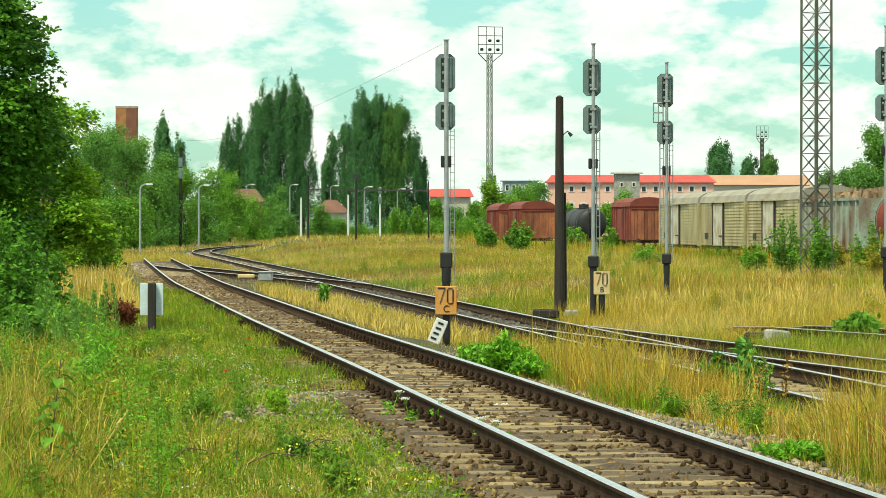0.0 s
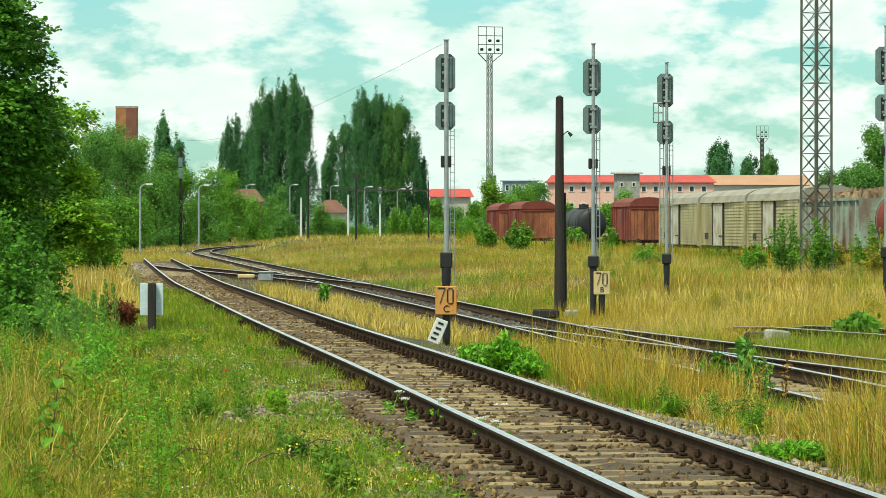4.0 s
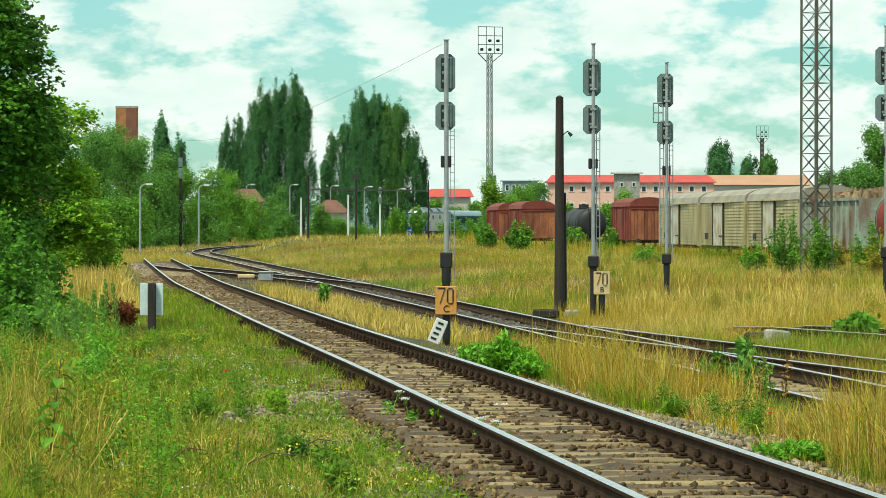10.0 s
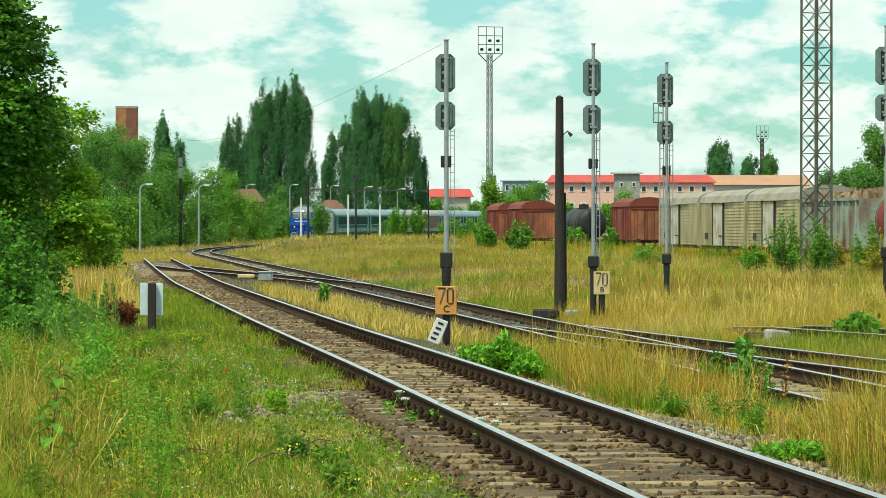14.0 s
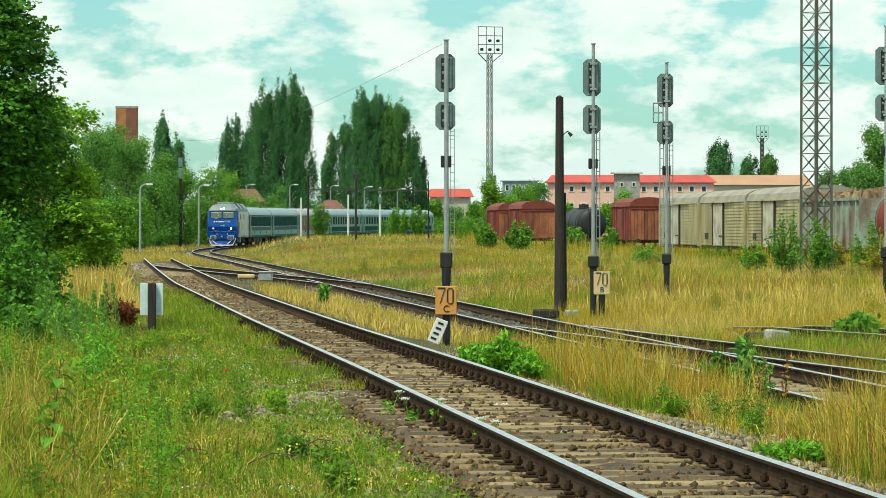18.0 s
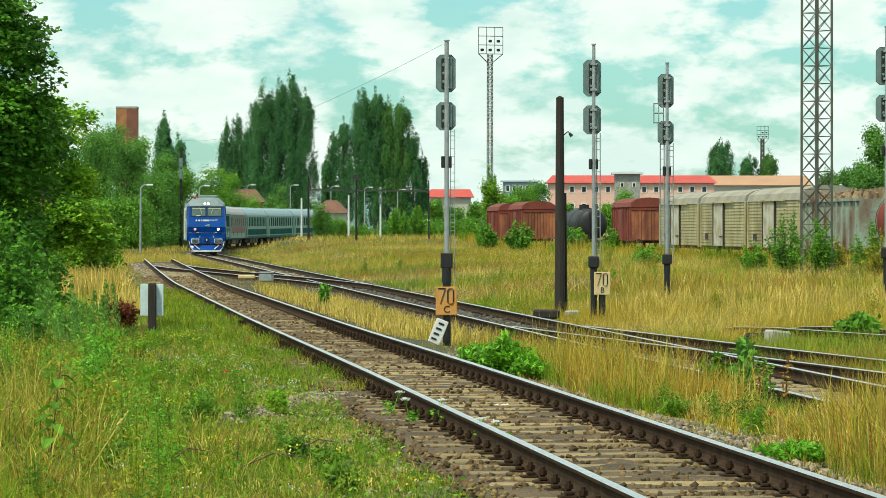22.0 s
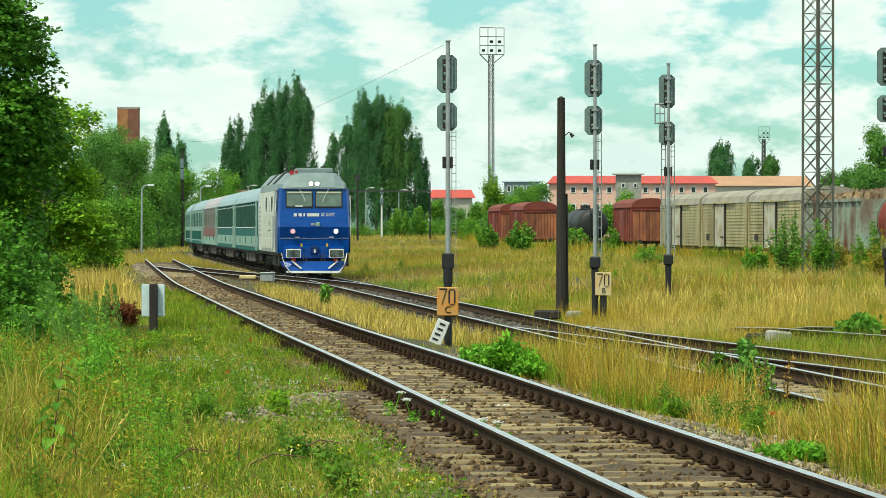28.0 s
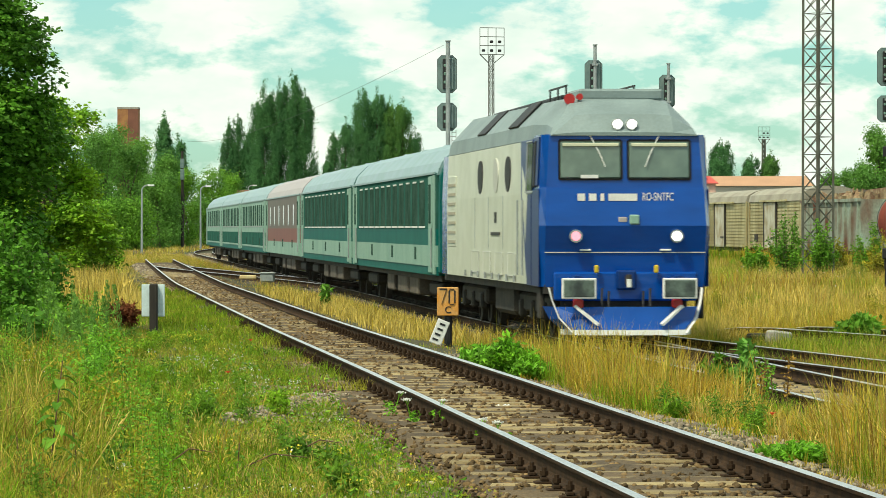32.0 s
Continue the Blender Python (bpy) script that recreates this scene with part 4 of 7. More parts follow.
def speed_board(parent, x, z, w, h, m, letter):
    p = part("speed_board", box(B(), x, -0.10, z, w, 0.02, h, 0.012), m, parent, "faded board with black figures")
    up = Matrix.Rotation(radians(90), 4, "X")
    # tall thin figures: seven, nought, and a small letter below
    b, y, st = B(), -0.114, h * 0.05
    zt, zb = z + h * 0.93, z + h * 0.40
    x0, x1 = x - w * 0.38, x - w * 0.04
    bar(b, (x0, y, zt), (x1, y, zt), 0.008, st)
    bar(b, (x1, y, zt + st / 2), (x0 + w * 0.10, y, zb), st, 0.008)
    part("figure_seven", b, BLACK, p)
    def ring(cx, z0, z1, ww, name, stroke):
        pts = [(cx - ww * 0.5, z0 + ww * 0.3), (cx - ww * 0.25, z0), (cx + ww * 0.25, z0), (cx + ww * 0.5, z0 + ww * 0.3),
               (cx + ww * 0.5, z1 - ww * 0.3), (cx + ww * 0.25, z1), (cx - ww * 0.25, z1), (cx - ww * 0.5, z1 - ww * 0.3)]
        bb = B()
        for a, c in zip(pts, pts[1:] + pts[:1]):
            bar(bb, (a[0], y, a[1]), (c[0], y, c[1]), stroke, 0.008)
        part(name, bb, BLACK, p)
    ring(x + w * 0.20, zb, zt, w * 0.26, "figure_nought", st)
    words("letter", letter, h * 0.34, BLACK, p, Matrix.Translation((x + w * 0.02, y, z + h * 0.2)) @ up)
    return p


SIGNAL_GREY = mat("signal_grey_green", (0.17, 0.235, 0.225), 0.5, metal=0.2, second=(0.12, 0.175, 0.17), scale=4, fine=40, vary=0.15, bump=0.08)

s1 = make_signal("tall grey colour-light signal beyond the main track", 0.105, 121.0, 0.08, 7.94, [(7.50, 1.16), (6.00, 0.86)], 0.60, 0.80, (0.3, 5.15, 0.12, 0.25), thick=1.75)
sign = thing("speed_sign", "orange speed board on a short black post between the tracks", "speed sign", m=pose(0.06, 67.0, 0.12, 0, 0, -4))
part("post", rod(B(), (0, 0, -0.3), (0, 0, 0.98), 0.068, n=12), BLACK, sign)
speed_board(sign, 0.0, 0.50, 0.375, 0.50, ORANGE, "C")
b = B()
box(b, -0.15, -0.25, 0.02, 0.22, 0.025, 0.44, 0.01, Matrix.Rotation(radians(22), 4, "Y"))
plate = tagged(part("track_number_plate", b, WHITE, None), "tilted white marker plate with worn black figures", "marker plate")
plate.matrix_basis = pose(0.06, 67.0, 0.10)
b = B()
for i in range(4):
    box(b, -0.225 + 0.043 * i, -0.268, 0.10 + 0.085 * i, 0.10, 0.008, 0.035, 0, Matrix.Rotation(radians(22), 4, "Y"))
part("figure_bars", b, BLACK, plate)
s2 = make_signal("grey colour-light signal with a faded cream speed board", 3.52, 90.0, 0.02, 6.4, [(6.05, 0.84), (4.98, 0.66)], 0.40, 1.20, (1.25, 4.35, 0.07, 0.15))
speed_board(s2, 0.20, 0.55, 0.38, 0.54, PALE_BOARD, "B")
part("board_post", rod(B(), (0.2, 0, -0.2), (0.2, 0, 0.75), 0.08, n=10), BLACK, s2)
s3 = make_signal("tall grey colour-light signal with a service cage in the grass", 5.82, 100.0, 0.05, 6.36, [(6.08, 0.85), (4.86, 0.60)], 0.40, 1.15, (1.25, 4.3, 0.07, 0.16), cage=4.83)
s4 = make_signal("grey colour-light signal beyond the lattice tower", 10.95, 95.0, 0.1, 7.0, [(6.5, 0.92), (5.32, 0.65)], 0.42, 1.3, (1.4, 4.7, 0.07, 0.16))

# tarred timber pole with a bracket lamp
pole = thing("timber_pole", "dark tarred timber pole with a small bracket lamp", "pole", m=pose(2.88, 95, 0))
part("shaft", rod(B(), (0, 0, -0.3), (0, 0, 5.36), 0.135, 0.095, n=12), WOOD_DARK, pole)
part("cap", rod(B(), (0, 0, 5.36), (0, 0, 5.40), 0.08, 0.03, n=12), WOOD_DARK, pole)
b = rod(B(), (0.08, 0, 4.42), (0.20, 0, 4.52), 0.012, n=6)
rod(b, (0.20, 0, 4.52), (0.27, 0, 4.44), 0.012, n=6)
part("bracket", b, STEEL_DARK, pole)
part("lamp_shade", rod(B(), (0.30, 0, 4.40), (0.23, 0, 4.48), 0.05, 0.03, n=10), STEEL_DARK, pole)
part("stay_pole", rod(B(), (0.16, 0.1, -0.2), (0.13, 0.1, 3.0), 0.035, n=8), WOOD_DARK, pole)
b = box(B(), -0.45, -0.3, -0.05, 0.62, 0.5, 0.22, 0.04)
tagged(part("timber_baulk", b, WOOD_DARK), "dark rotting timber baulk lying by the track", "timber").matrix_basis = pose(2.9, 92, 0.02)
b = box(B(), 0, 0, 0, 0.30, 0.3, 0.16, 0.03)
tagged(part("concrete_block", b, CONCRETE), "weathered concrete block by the pole foot", "block").matrix_basis = pose(3.1, 92, 0.0, 0, 0, 20)

# white marker board on a short post beside the near line
mark = thing("marker_board", "white marker board on a dark short post", "marker board", m=pose(-5.02, 66.3, 0.09))
part("post", box(B(), 0, -0.03, -0.3, 0.14, 0.12, 1.40, 0.02), WOOD_DARK, mark)
part("board", box(B(), -0.012, 0.045, 0.53, 0.40, 0.02, 0.555, 0.008), BOARD_BLUE, mark, "pale bluish-white board")

# point motor by the switch
pm = thing("point_machine", "pale grey point machine with a flat cover beside the rails", "point machine", m=pose(-6.55, 142, 0.14))
part("case", box(B(), 0, 0, 0, 0.52, 0.7, 0.32, 0.05), STEEL_GREY, pm)
part("cover", box(B(), 0, 0, 0.32, 0.56, 0.74, 0.05, 0.02), STEEL_GREY, pm)
part("rod_cover", box(B(), -0.72, 0, 0.12, 0.62, 0.25, 0.14, 0.03), PALE_BOARD, pm)


def lattice(name, label, x, y, z, height, w0, w1, bays, turn, thick, m, category="mast", head=None):
    """Square lattice mast: four legs, each bay braced on its four faces."""
    t = thing(name, label, category, m=pose(x, y, z, 0, 0, turn))
    def corner(i, h):
        w = (w0 + (w1 - w0) * h / height) / 2
        sx, sy = ((-1, -1), (1, -1), (1, 1), (-1, 1))[i % 4]
        return (sx * w, sy * w, h)
    for i in range(4):
        part("leg", bar(B(), corner(i, -0.3), corner(i, height), thick * (3.6 if name == "lattice_tower" else 1.4)), m, t)
    step = height / bays
    for i in range(4):
        b = B()
        for k in range(bays):
            h0, h1 = k * step, (k + 1) * step
            if w0 > 0.83:
                b = B()
            bar(b, corner(i, h0), corner(i + 1, h1), thick)
            bar(b, corner(i + 1, h0), corner(i, h1), thick)
            bar(b, corner(i, h1), corner(i + 1, h1), thick)
            if w0 > 0.83:
                part("bracing", b, m, t)
        if w0 <= 0.83:
            tagged(part("bracing", b, m, t), kind="stuff")
    if head:
        w, h, rows, cols = head
        b = B()
        for c in range(cols + 1):
            xx = -w / 2 + w * c / cols
            bar(b, (xx, -0.3, height), (xx, -0.3, height + h), 0.07)
        for r in range(rows + 1):
            bar(b, (-w / 2, -0.3, height + h * r / rows), (w / 2, -0.3, height + h * r / rows), 0.09)
        for sx in (-1, 1):
            bar(b, (sx * w0 / 2, 0, height - 1.2), (sx * w / 2, -0.3, height), 0.1)
        fr = part("lamp_frame", b, m, t)
        for r, c in ((1, 2), (0, 2), (1, 1), (0, 1), (0, 0)):
            if r < rows and c < cols:
                part("floodlight", box(B(), -w / 2 + w * (c + 0.5) / cols, -0.1, height + h * (r + 0.3) / rows, 0.42, 0.4, 0.36, 0.08), STEEL_DARK, fr)
    return t


lattice("lattice_tower", "dark steel lattice lighting tower in the grass", 14.57, 150, 0.2, 22, 0.84, 0.80, 32, 37, 0.026, LATTICE, "tower")
lattice("floodlight_mast", "tall lattice floodlight mast with lamps in a frame", 6.3, 520, 0.4, 25.2, 0.66, 0.58, 22, 20, 0.042, LATTICE, head=(3.5, 3.6, 3, 3))
lattice("floodlight_mast", "distant slim floodlight mast with lamps in a frame", 74.7, 900, 0.4, 22.5, 0.9, 0.6, 20, 10, 0.12, LATTICE, head=(2.8, 2.9, 3, 3))


def street_lamp(label, x, y, h, arm, m):
    t = thing("street_lamp", label, "street lamp", "lamps along the platform", m=pose(x, y, ground_z(x, y)))
    part("post", rod(B(), (0, 0, -0.2), (0, 0, h - 0.5), 0.11, 0.07, n=8), m, t)
    b = B()
    prev = (0, 0, h - 0.5)
    for k in range(1, 6):
        a = k / 5
        p = (arm * a * a * 0.8, 0, h - 0.5 + 0.5 * math.sin(a * math.pi / 2))
        rod(b, prev, p, 0.06, n=6)
        prev = p
    part("arm", b, m, t)
    part("lamp_head", box(B(), arm, 0, h - 0.12, abs(arm) * 0.7, 0.3, 0.16, 0.04), WHITE, t)
    return t


for px, yy, top, arm in ((-26.0, 330, 6.3, 0.8), (-24.9, 392, 6.9, 0.8), (-30.9, 605, 8.9, 1.0), (-24.1, 605, 8.9, 1.0), (-17.7, 605, 8.7, 1.0), (-12.4, 605, 8.5, 1.0), (-7.2, 605, 8.2, 1.0)):
    street_lamp("slim pale street lamp with a curved arm", px, yy, top - 0.4, arm, STEEL_GREY)


def telegraph(label, x, y, h, r, m, arm=0.0, insul=False):
    t = thing("line_pole", label, "pole", "poles across the field", m=pose(x, y, ground_z(x, y)))
    part("shaft", rod(B(), (0, 0, -0.3), (0, 0, h), r, r * 0.75, n=8), m, t)
    if arm:
        part("cross_arm", box(B(), 0, 0, h - 0.5, arm, 0.12, 0.12), m, t)
    if insul:
        part("signal_box", box(B(), 0, -0.12, h - 3.0, 0.42, 0.3, 1.1, 0.05), SIGNAL_GREY, t)
        part("signal_box", box(B(), 0, -0.12, h - 1.8, 0.42, 0.3, 1.0, 0.05), SIGNAL_GREY, t)
    return t


telegraph("tall thin pole with grey signal boxes at the wood", -27.3, 400, 10.2, 0.17, WOOD_DARK, insul=True)
telegraph("dark timber pole standing in the dry field", -11.3, 322, 5.4, 0.10, WOOD_DARK)
p2 = telegraph("dark timber pole with a round horn in the field", -7.3, 322, 5.3, 0.10, WOOD_DARK)
part("horn", rod(B(), (0, -0.1, 5.25), (0, -0.5, 5.3), 0.10, 0.26, n=12), STEEL_DARK, p2)
telegraph("thin dark pole at the end of the gantry wire", -1.25, 330, 5.0, 0.07, WOOD_DARK)
for x, y, h in ((-15.5, 420, 5.0), (-10.6, 430, 5.0)):
    telegraph("slim white concrete post by the line", x, y, h, 0.12, WHITE)
wp = telegraph("white post with two small signal heads", -7.2, 440, 6.2, 0.12, WHITE)
for dz in (4.3, 5.4):
    part("signal_head", box(B(), 0, -0.15, dz, 0.42, 0.3, 0.75, 0.08), SIGNAL_GREY, wp)
b = bar(B(), (-11.3, 322, 5.3), (-1.2, 330, 5.25), 0.16, 0.12)
tagged(part("gantry_beam", b, LATTICE), "long thin dark beam carried on the field poles", "beam")
b = B()
prev = None
for k in range(25):
    a = k / 24
    p = (-0.04 - 27.26 * a, 121 + 279 * a, 7.9 + 3.35 * a - 4.3 * a * (1 - a))
    if prev:
        rod(b, prev, p, 0.005 + 0.006 * a, n=4, caps=False)
    prev = p
tagged(part("overhead_cable", b, STEEL_DARK), "thin overhead cable sagging from the signal to the wood", "cable")


# ---- goods wagons ----
def wagon_x(y):
    return 17.25 - 0.087 * (y - 201)


def wagon_base(t, L, w):
    part("underframe", box(B(), 0, L / 2, 0.82, w - 0.3, L - 0.4, 0.2), UNDERFRAME, t)
    for y in (2.2, L - 2.2):
        b = B()
        for sx in (-0.75, 0.75):
            rod(b, (sx - 0.06, y, 0.46), (sx + 0.06, y, 0.46), 0.46, n=18)
        rod(b, (-0.9, y, 0.46), (0.9, y, 0.46), 0.07, n=8)
        part("wheelset", b, UNDERFRAME, t)
    for y in (-0.25, L + 0.25):
        for sx in (-0.875, 0.875):
            part("buffer", rod(B(), (sx, y - 0.25, 1.0), (sx, y + 0.25, 1.0), 0.15, n=10), UNDERFRAME, t)


def arched(w, z0, z1, y, n=9):
    pts = []
    for k in range(n):
        a = math.pi * k / (n - 1)
        pts.append((-w / 2 * math.cos(a), y, z0 + (z1 - z0) * math.sin(a) ** 0.75))
    return pts


def cream_wagon(x, y, turn, L=15.2):
    t = thing("refrigerator_wagon", "dirty cream refrigerated goods wagon with a corrugated side and sliding door", "goods wagon", "cream wagons", m=pose(x, y, 0.12, 0, 0, turn))
    w = 2.8
    wagon_base(t, L, w)
    part("body", box(B(), 0, L / 2, 1.0, w, L, 2.42), WAGON_CREAM, t)
    part("roof", loft(B(), [arched(w + 0.16, 3.36, 4.08, 0.0), arched(w + 0.16, 3.36, 4.08, L)]), WAGON_ROOF, t, smooth=False)
    sx = -1
    for k in range(14):
        part("rib", box(B(), sx * (w / 2 + 0.015), L / 2, 1.04 + 0.168 * k, 0.05, L - 0.1, 0.10), WAGON_CREAM, t)
    for yy in (0.06, L - 0.06):
        part("corner_post", box(B(), sx * (w / 2 + 0.03), yy, 0.95, 0.08, 0.22, 2.45), WAGON_CREAM, t)
    d = part("sliding_door", box(B(), sx * (w / 2 + 0.07), L * 0.56, 1.0, 0.06, 3.4, 2.3, 0.02), DOOR_PALE, t)
    for yy in (L * 0.56 - 1.75, L * 0.56 + 1.75):
        part("door_post", box(B(), sx * (w / 2 + 0.10), yy, 0.92, 0.07, 0.18, 2.45), UNDERFRAME, d)
    part("door_rail", box(B(), sx * (w / 2 + 0.13), L * 0.5, 3.34, 0.10, 7.5, 0.09), WAGON_CREAM, d)
    part("latch", box(B(), sx * (w / 2 + 0.11), L * 0.56 - 0.9, 1.5, 0.05, 0.9, 0.07), UNDERFRAME, d)
    part("data_plate", box(B(), sx * (w / 2 + 0.05), L * 0.85, 1.35, 0.04, 0.9, 0.35), UNDERFRAME, t)
    return t


def red_wagon(x, y, turn, L=10.6):
    t = thing("covered_wagon", "rusty red covered goods wagon with an arched roof", "goods wagon", "red wagons", m=pose(x, y, 0.15, 0, 0, turn))
    w = 2.75
    wagon_base(t, L, w)
    part("body", loft(B(), [[(-w / 2, yy, 1.0), (w / 2, yy, 1.0), *reversed([(px, py, pz) for px, py, pz in arched(w, 3.5, 4.1, yy)])] for yy in (0, L)]), WAGON_RED, t)
    part("roof", loft(B(), [arched(w + 0.2, 3.52, 4.22, -0.08), arched(w + 0.2, 3.52, 4.22, L + 0.08)]), WAGON_RED, t)
    for k in range(11):
        part("plank", box(B(), -w / 2 + 0.13 + k * 0.249, -0.03, 1.05, 0.225, 0.05, 2.2 + 0.02 * (k % 3)), RUST_PLANK, t)
    part("end_beam", box(B(), 0, -0.05, 3.3, w, 0.12, 0.12), WAGON_RED, t)
    for k in range(9):
        part("side_post", box(B(), -w / 2 - 0.04, 0.1 + k * (L - 0.2) / 8, 1.0, 0.09, 0.12, 2.5), WAGON_RED, t)
    part("door", box(B(), -w / 2 - 0.06, L / 2, 1.05, 0.08, 2.2, 2.3), WAGON_RED, t)
    return t


def tank_wagon(x, y, turn, L, m, label, r=1.25):
    t = thing("tank_wagon", label, "tank wagon", "tank wagons", m=pose(x, y, 0.15, 0, 0, turn))
    wagon_base(t, L, 2.6)
    rings = []
    for yy, rr in ((0.3, 0.5), (0.38, 0.8), (0.55, 0.97), (0.8, 1.0), (L - 0.8, 1.0), (L - 0.55, 0.97), (L - 0.38, 0.8), (L - 0.3, 0.5)):
        rings.append([(math.cos(2 * math.pi * k / 24) * r * rr, yy, 1.05 + r + math.sin(2 * math.pi * k / 24) * r * rr) for k in range(24)])
    tank = part("tank", loft(B(), rings), m, t, smooth=True)
    for yy in (1.2, L / 2, L - 1.2):
        ring = []
        for rr, dy in ((r + 0.02, -0.05), (r + 0.05, 0), (r + 0.02, 0.05)):
            ring.append([(math.cos(2 * math.pi * k / 24) * rr, yy + dy, 1.05 + r + math.sin(2 * math.pi * k / 24) * rr) for k in range(24)])
        part("band", loft(B(), ring, caps=False), STEEL_DARK, tank)
    part("dome", rod(B(), (0, L / 2, 1.05 + 2 * r - 0.1), (0, L / 2, 1.05 + 2 * r + 0.35), 0.4, n=16), m, tank)
    part("walkway", box(B(), 0, L / 2, 1.05 + 2 * r + 0.02, 0.5, L * 0.7, 0.06), STEEL_DARK, tank)
    b = B()
    for sx in (-0.3, 0.3):
        rod(b, (sx, 0.15, 0.9), (sx, 0.25, 1.05 + 2 * r), 0.03, n=5)
    for k in range(9):
        rod(b, (-0.3, 0.17, 1.1 + 0.27 * k), (0.3, 0.17, 1.1 + 0.27 * k), 0.02, n=5)
    part("ladder", b, STEEL_DARK, t)
    return t


DOOR_PALE = mat("pale_wagon_door", (0.56, 0.54, 0.44), 0.65, second=(0.36, 0.28, 0.16), scale=1.4, fine=14, vary=0.2, bump=0.2)
RUST_PLANK = mat("rust_planks", (0.32, 0.11, 0.045), 0.8, second=(0.17, 0.05, 0.03), scale=2.0, fine=18, vary=0.35, bump=0.3, random=0.35, stretch=(1, 1, 0.3))
SCRAP = mat("mixed_scrap", (0.30, 0.23, 0.13), 0.85, second=(0.16, 0.08, 0.045), scale=3, fine=20, vary=0.4, bump=0.4, island=0.45)
TURN = math.degrees(math.atan(0.087))
for y in (185.3, 201.3, 217.3):
    cream_wagon(wagon_x(y), y, TURN)
ow = thing("open_wagon", "flaking pale green open goods wagon with a scrap load", "goods wagon", m=pose(wagon_x(169) - 0.3, 169.5, 0.12, 0, 0, TURN))
wagon_base(ow, 14.5, 2.8)
part("body", box(B(), 0, 7.25, 1.0, 2.8, 14.5, 2.3), WAGON_TEAL, ow)
for k in range(10):
    part("side_post", box(B(), -1.44, 0.4 + k * 1.52, 1.0, 0.1, 0.16, 2.3), WAGON_TEAL, ow)
part("top_rail", box(B(), -1.44, 7.25, 3.2, 0.14, 14.5, 0.14), WAGON_TEAL, ow)
rng = random.Random(5)
b = B()
for k in range(230):
    bar(b, (rng.uniform(-1.3, 1.3), rng.uniform(0.3, 14), 3.2 + rng.uniform(0, 0.35)), (rng.uniform(-1.3, 1.3), rng.uniform(0.3, 14), 3.25 + rng.uniform(0, 0.5)), rng.uniform(0.03, 0.16), rng.uniform(0.05, 0.3)) if k % 4 == 0 else \
        box(b, rng.uniform(-1.2, 1.2), rng.uniform(0.3, 14), 3.2, rng.uniform(0.1, 0.4), rng.uniform(0.1, 0.6), rng.uniform(0.08, 0.42), 0, Euler((rng.uniform(-.4, .4), rng.uniform(-.4, .4), rng.uniform(0, 3))).to_matrix().to_4x4())
part("scrap_load", b, SCRAP, ow)
tank_wagon(18.1, 150, -7.0, 12, WAGON_RED, "rust-brown tank wagon at the yard edge", 1.2)
red_wagon(15.3, 285, TURN)
tank_wagon(11.7, 300, TURN, 11.5, STEEL_DARK, "blackened tank wagon among the red wagons", 1.2)
red_wagon(8.0, 322, TURN)
red_wagon(6.4, 346, TURN)

b = box(B(), 0, 0, -0.1, 0.42, 0.35, 0.32, 0.04)
tagged(part("concrete_block", b, CONCRETE), "pale broken concrete block in the dry grass", "block").matrix_basis = pose(6.25, 72, 0.0, 0, 6, 25)
b = box(B(), 0, 0, -0.05, 0.5, 0.4, 0.16, 0.04)
tagged(part("timber_baulk", b, WOOD_DARK), "rotten sleeper end in the grass", "timber").matrix_basis = pose(5.95, 72.5, 0.05, 0, 0, -15)

# ---- buildings in the distance ----
def house(name, label, x, y, z, w, d, h, wall, roof, rise, windows=(), hip=0.15):
    t = thing(name, label, "building", m=pose(x, y, z))
    part("wall", box(B(), 0, 0, 0, w, d, h), wall, t)
    b = loft(B(), [[(-w / 2 - 0.6, -d / 2 - 0.6, h), (w / 2 + 0.6, -d / 2 - 0.6, h), (w / 2 + 0.6, d / 2 + 0.6, h), (-w / 2 - 0.6, d / 2 + 0.6, h)],
                   [(-w / 2 - 0.6 + w * hip, -0.2, h + rise), (w / 2 + 0.6 - w * hip, -0.2, h + rise), (w / 2 + 0.6 - w * hip, 0.2, h + rise), (-w / 2 - 0.6 + w * hip, 0.2, h + rise)]])
    part("roof", b, roof, t)
    for x0, x1, n, z0, ww, wh in windows:
        for k in range(n):
            wx = x0 + (x1 - x0) * (k + 0.5) / n
            f = part("window", box(B(), wx, -d / 2 - 0.03, z0, ww, 0.1, wh), WHITE, t)
            part("pane", box(B(), wx, -d / 2 - 0.07, z0 + wh * 0.12, ww * 0.62, 0.06, wh * 0.72), GLASS_DARK, f)
    return t


house("long_building", "long salmon building with a red roof and a row of windows", 35.0, 720, 0.4, 30.5, 14, 10.0, PINK_WALL, ROOF_RED, 1.5,
      [(-14.5, 14.5, 13, 8.2, 1.1, 1.25), (-14.5, 14.5, 13, 5.0, 1.1, 1.3)], 0.04)
house("long_building", "pale hall with a tan sheet roof behind the wagons", 62.0, 760, 0.4, 20, 12, 10.0, CREAM_WALL, ROOF_TAN, 2.0, hip=0.05)
house("low_hall", "low hall with a bright red sheet roof", 1.3, 700, 0.6, 7.4, 10, 7.0, CREAM_WALL, ROOF_RED, 1.5, hip=0.1)
house("cottage", "brown-roofed cottage with a dark timber gable behind the line", -30.9, 602, 0.5, 5.0, 6, 5.6, BRICK_DARK, ROOF_BROWN, 2.0, [(-2.0, 2.0, 2, 1.6, 0.9, 1.3)], 0.32)
house("cottage", "small house with a brown tile roof among bushes", -17.6, 604, 0.5, 4.8, 5, 3.9, CREAM_WALL, ROOF_BROWN, 2.0, [(-2.0, 2.0, 2, 1.0, 0.9, 1.3)], 0.45)
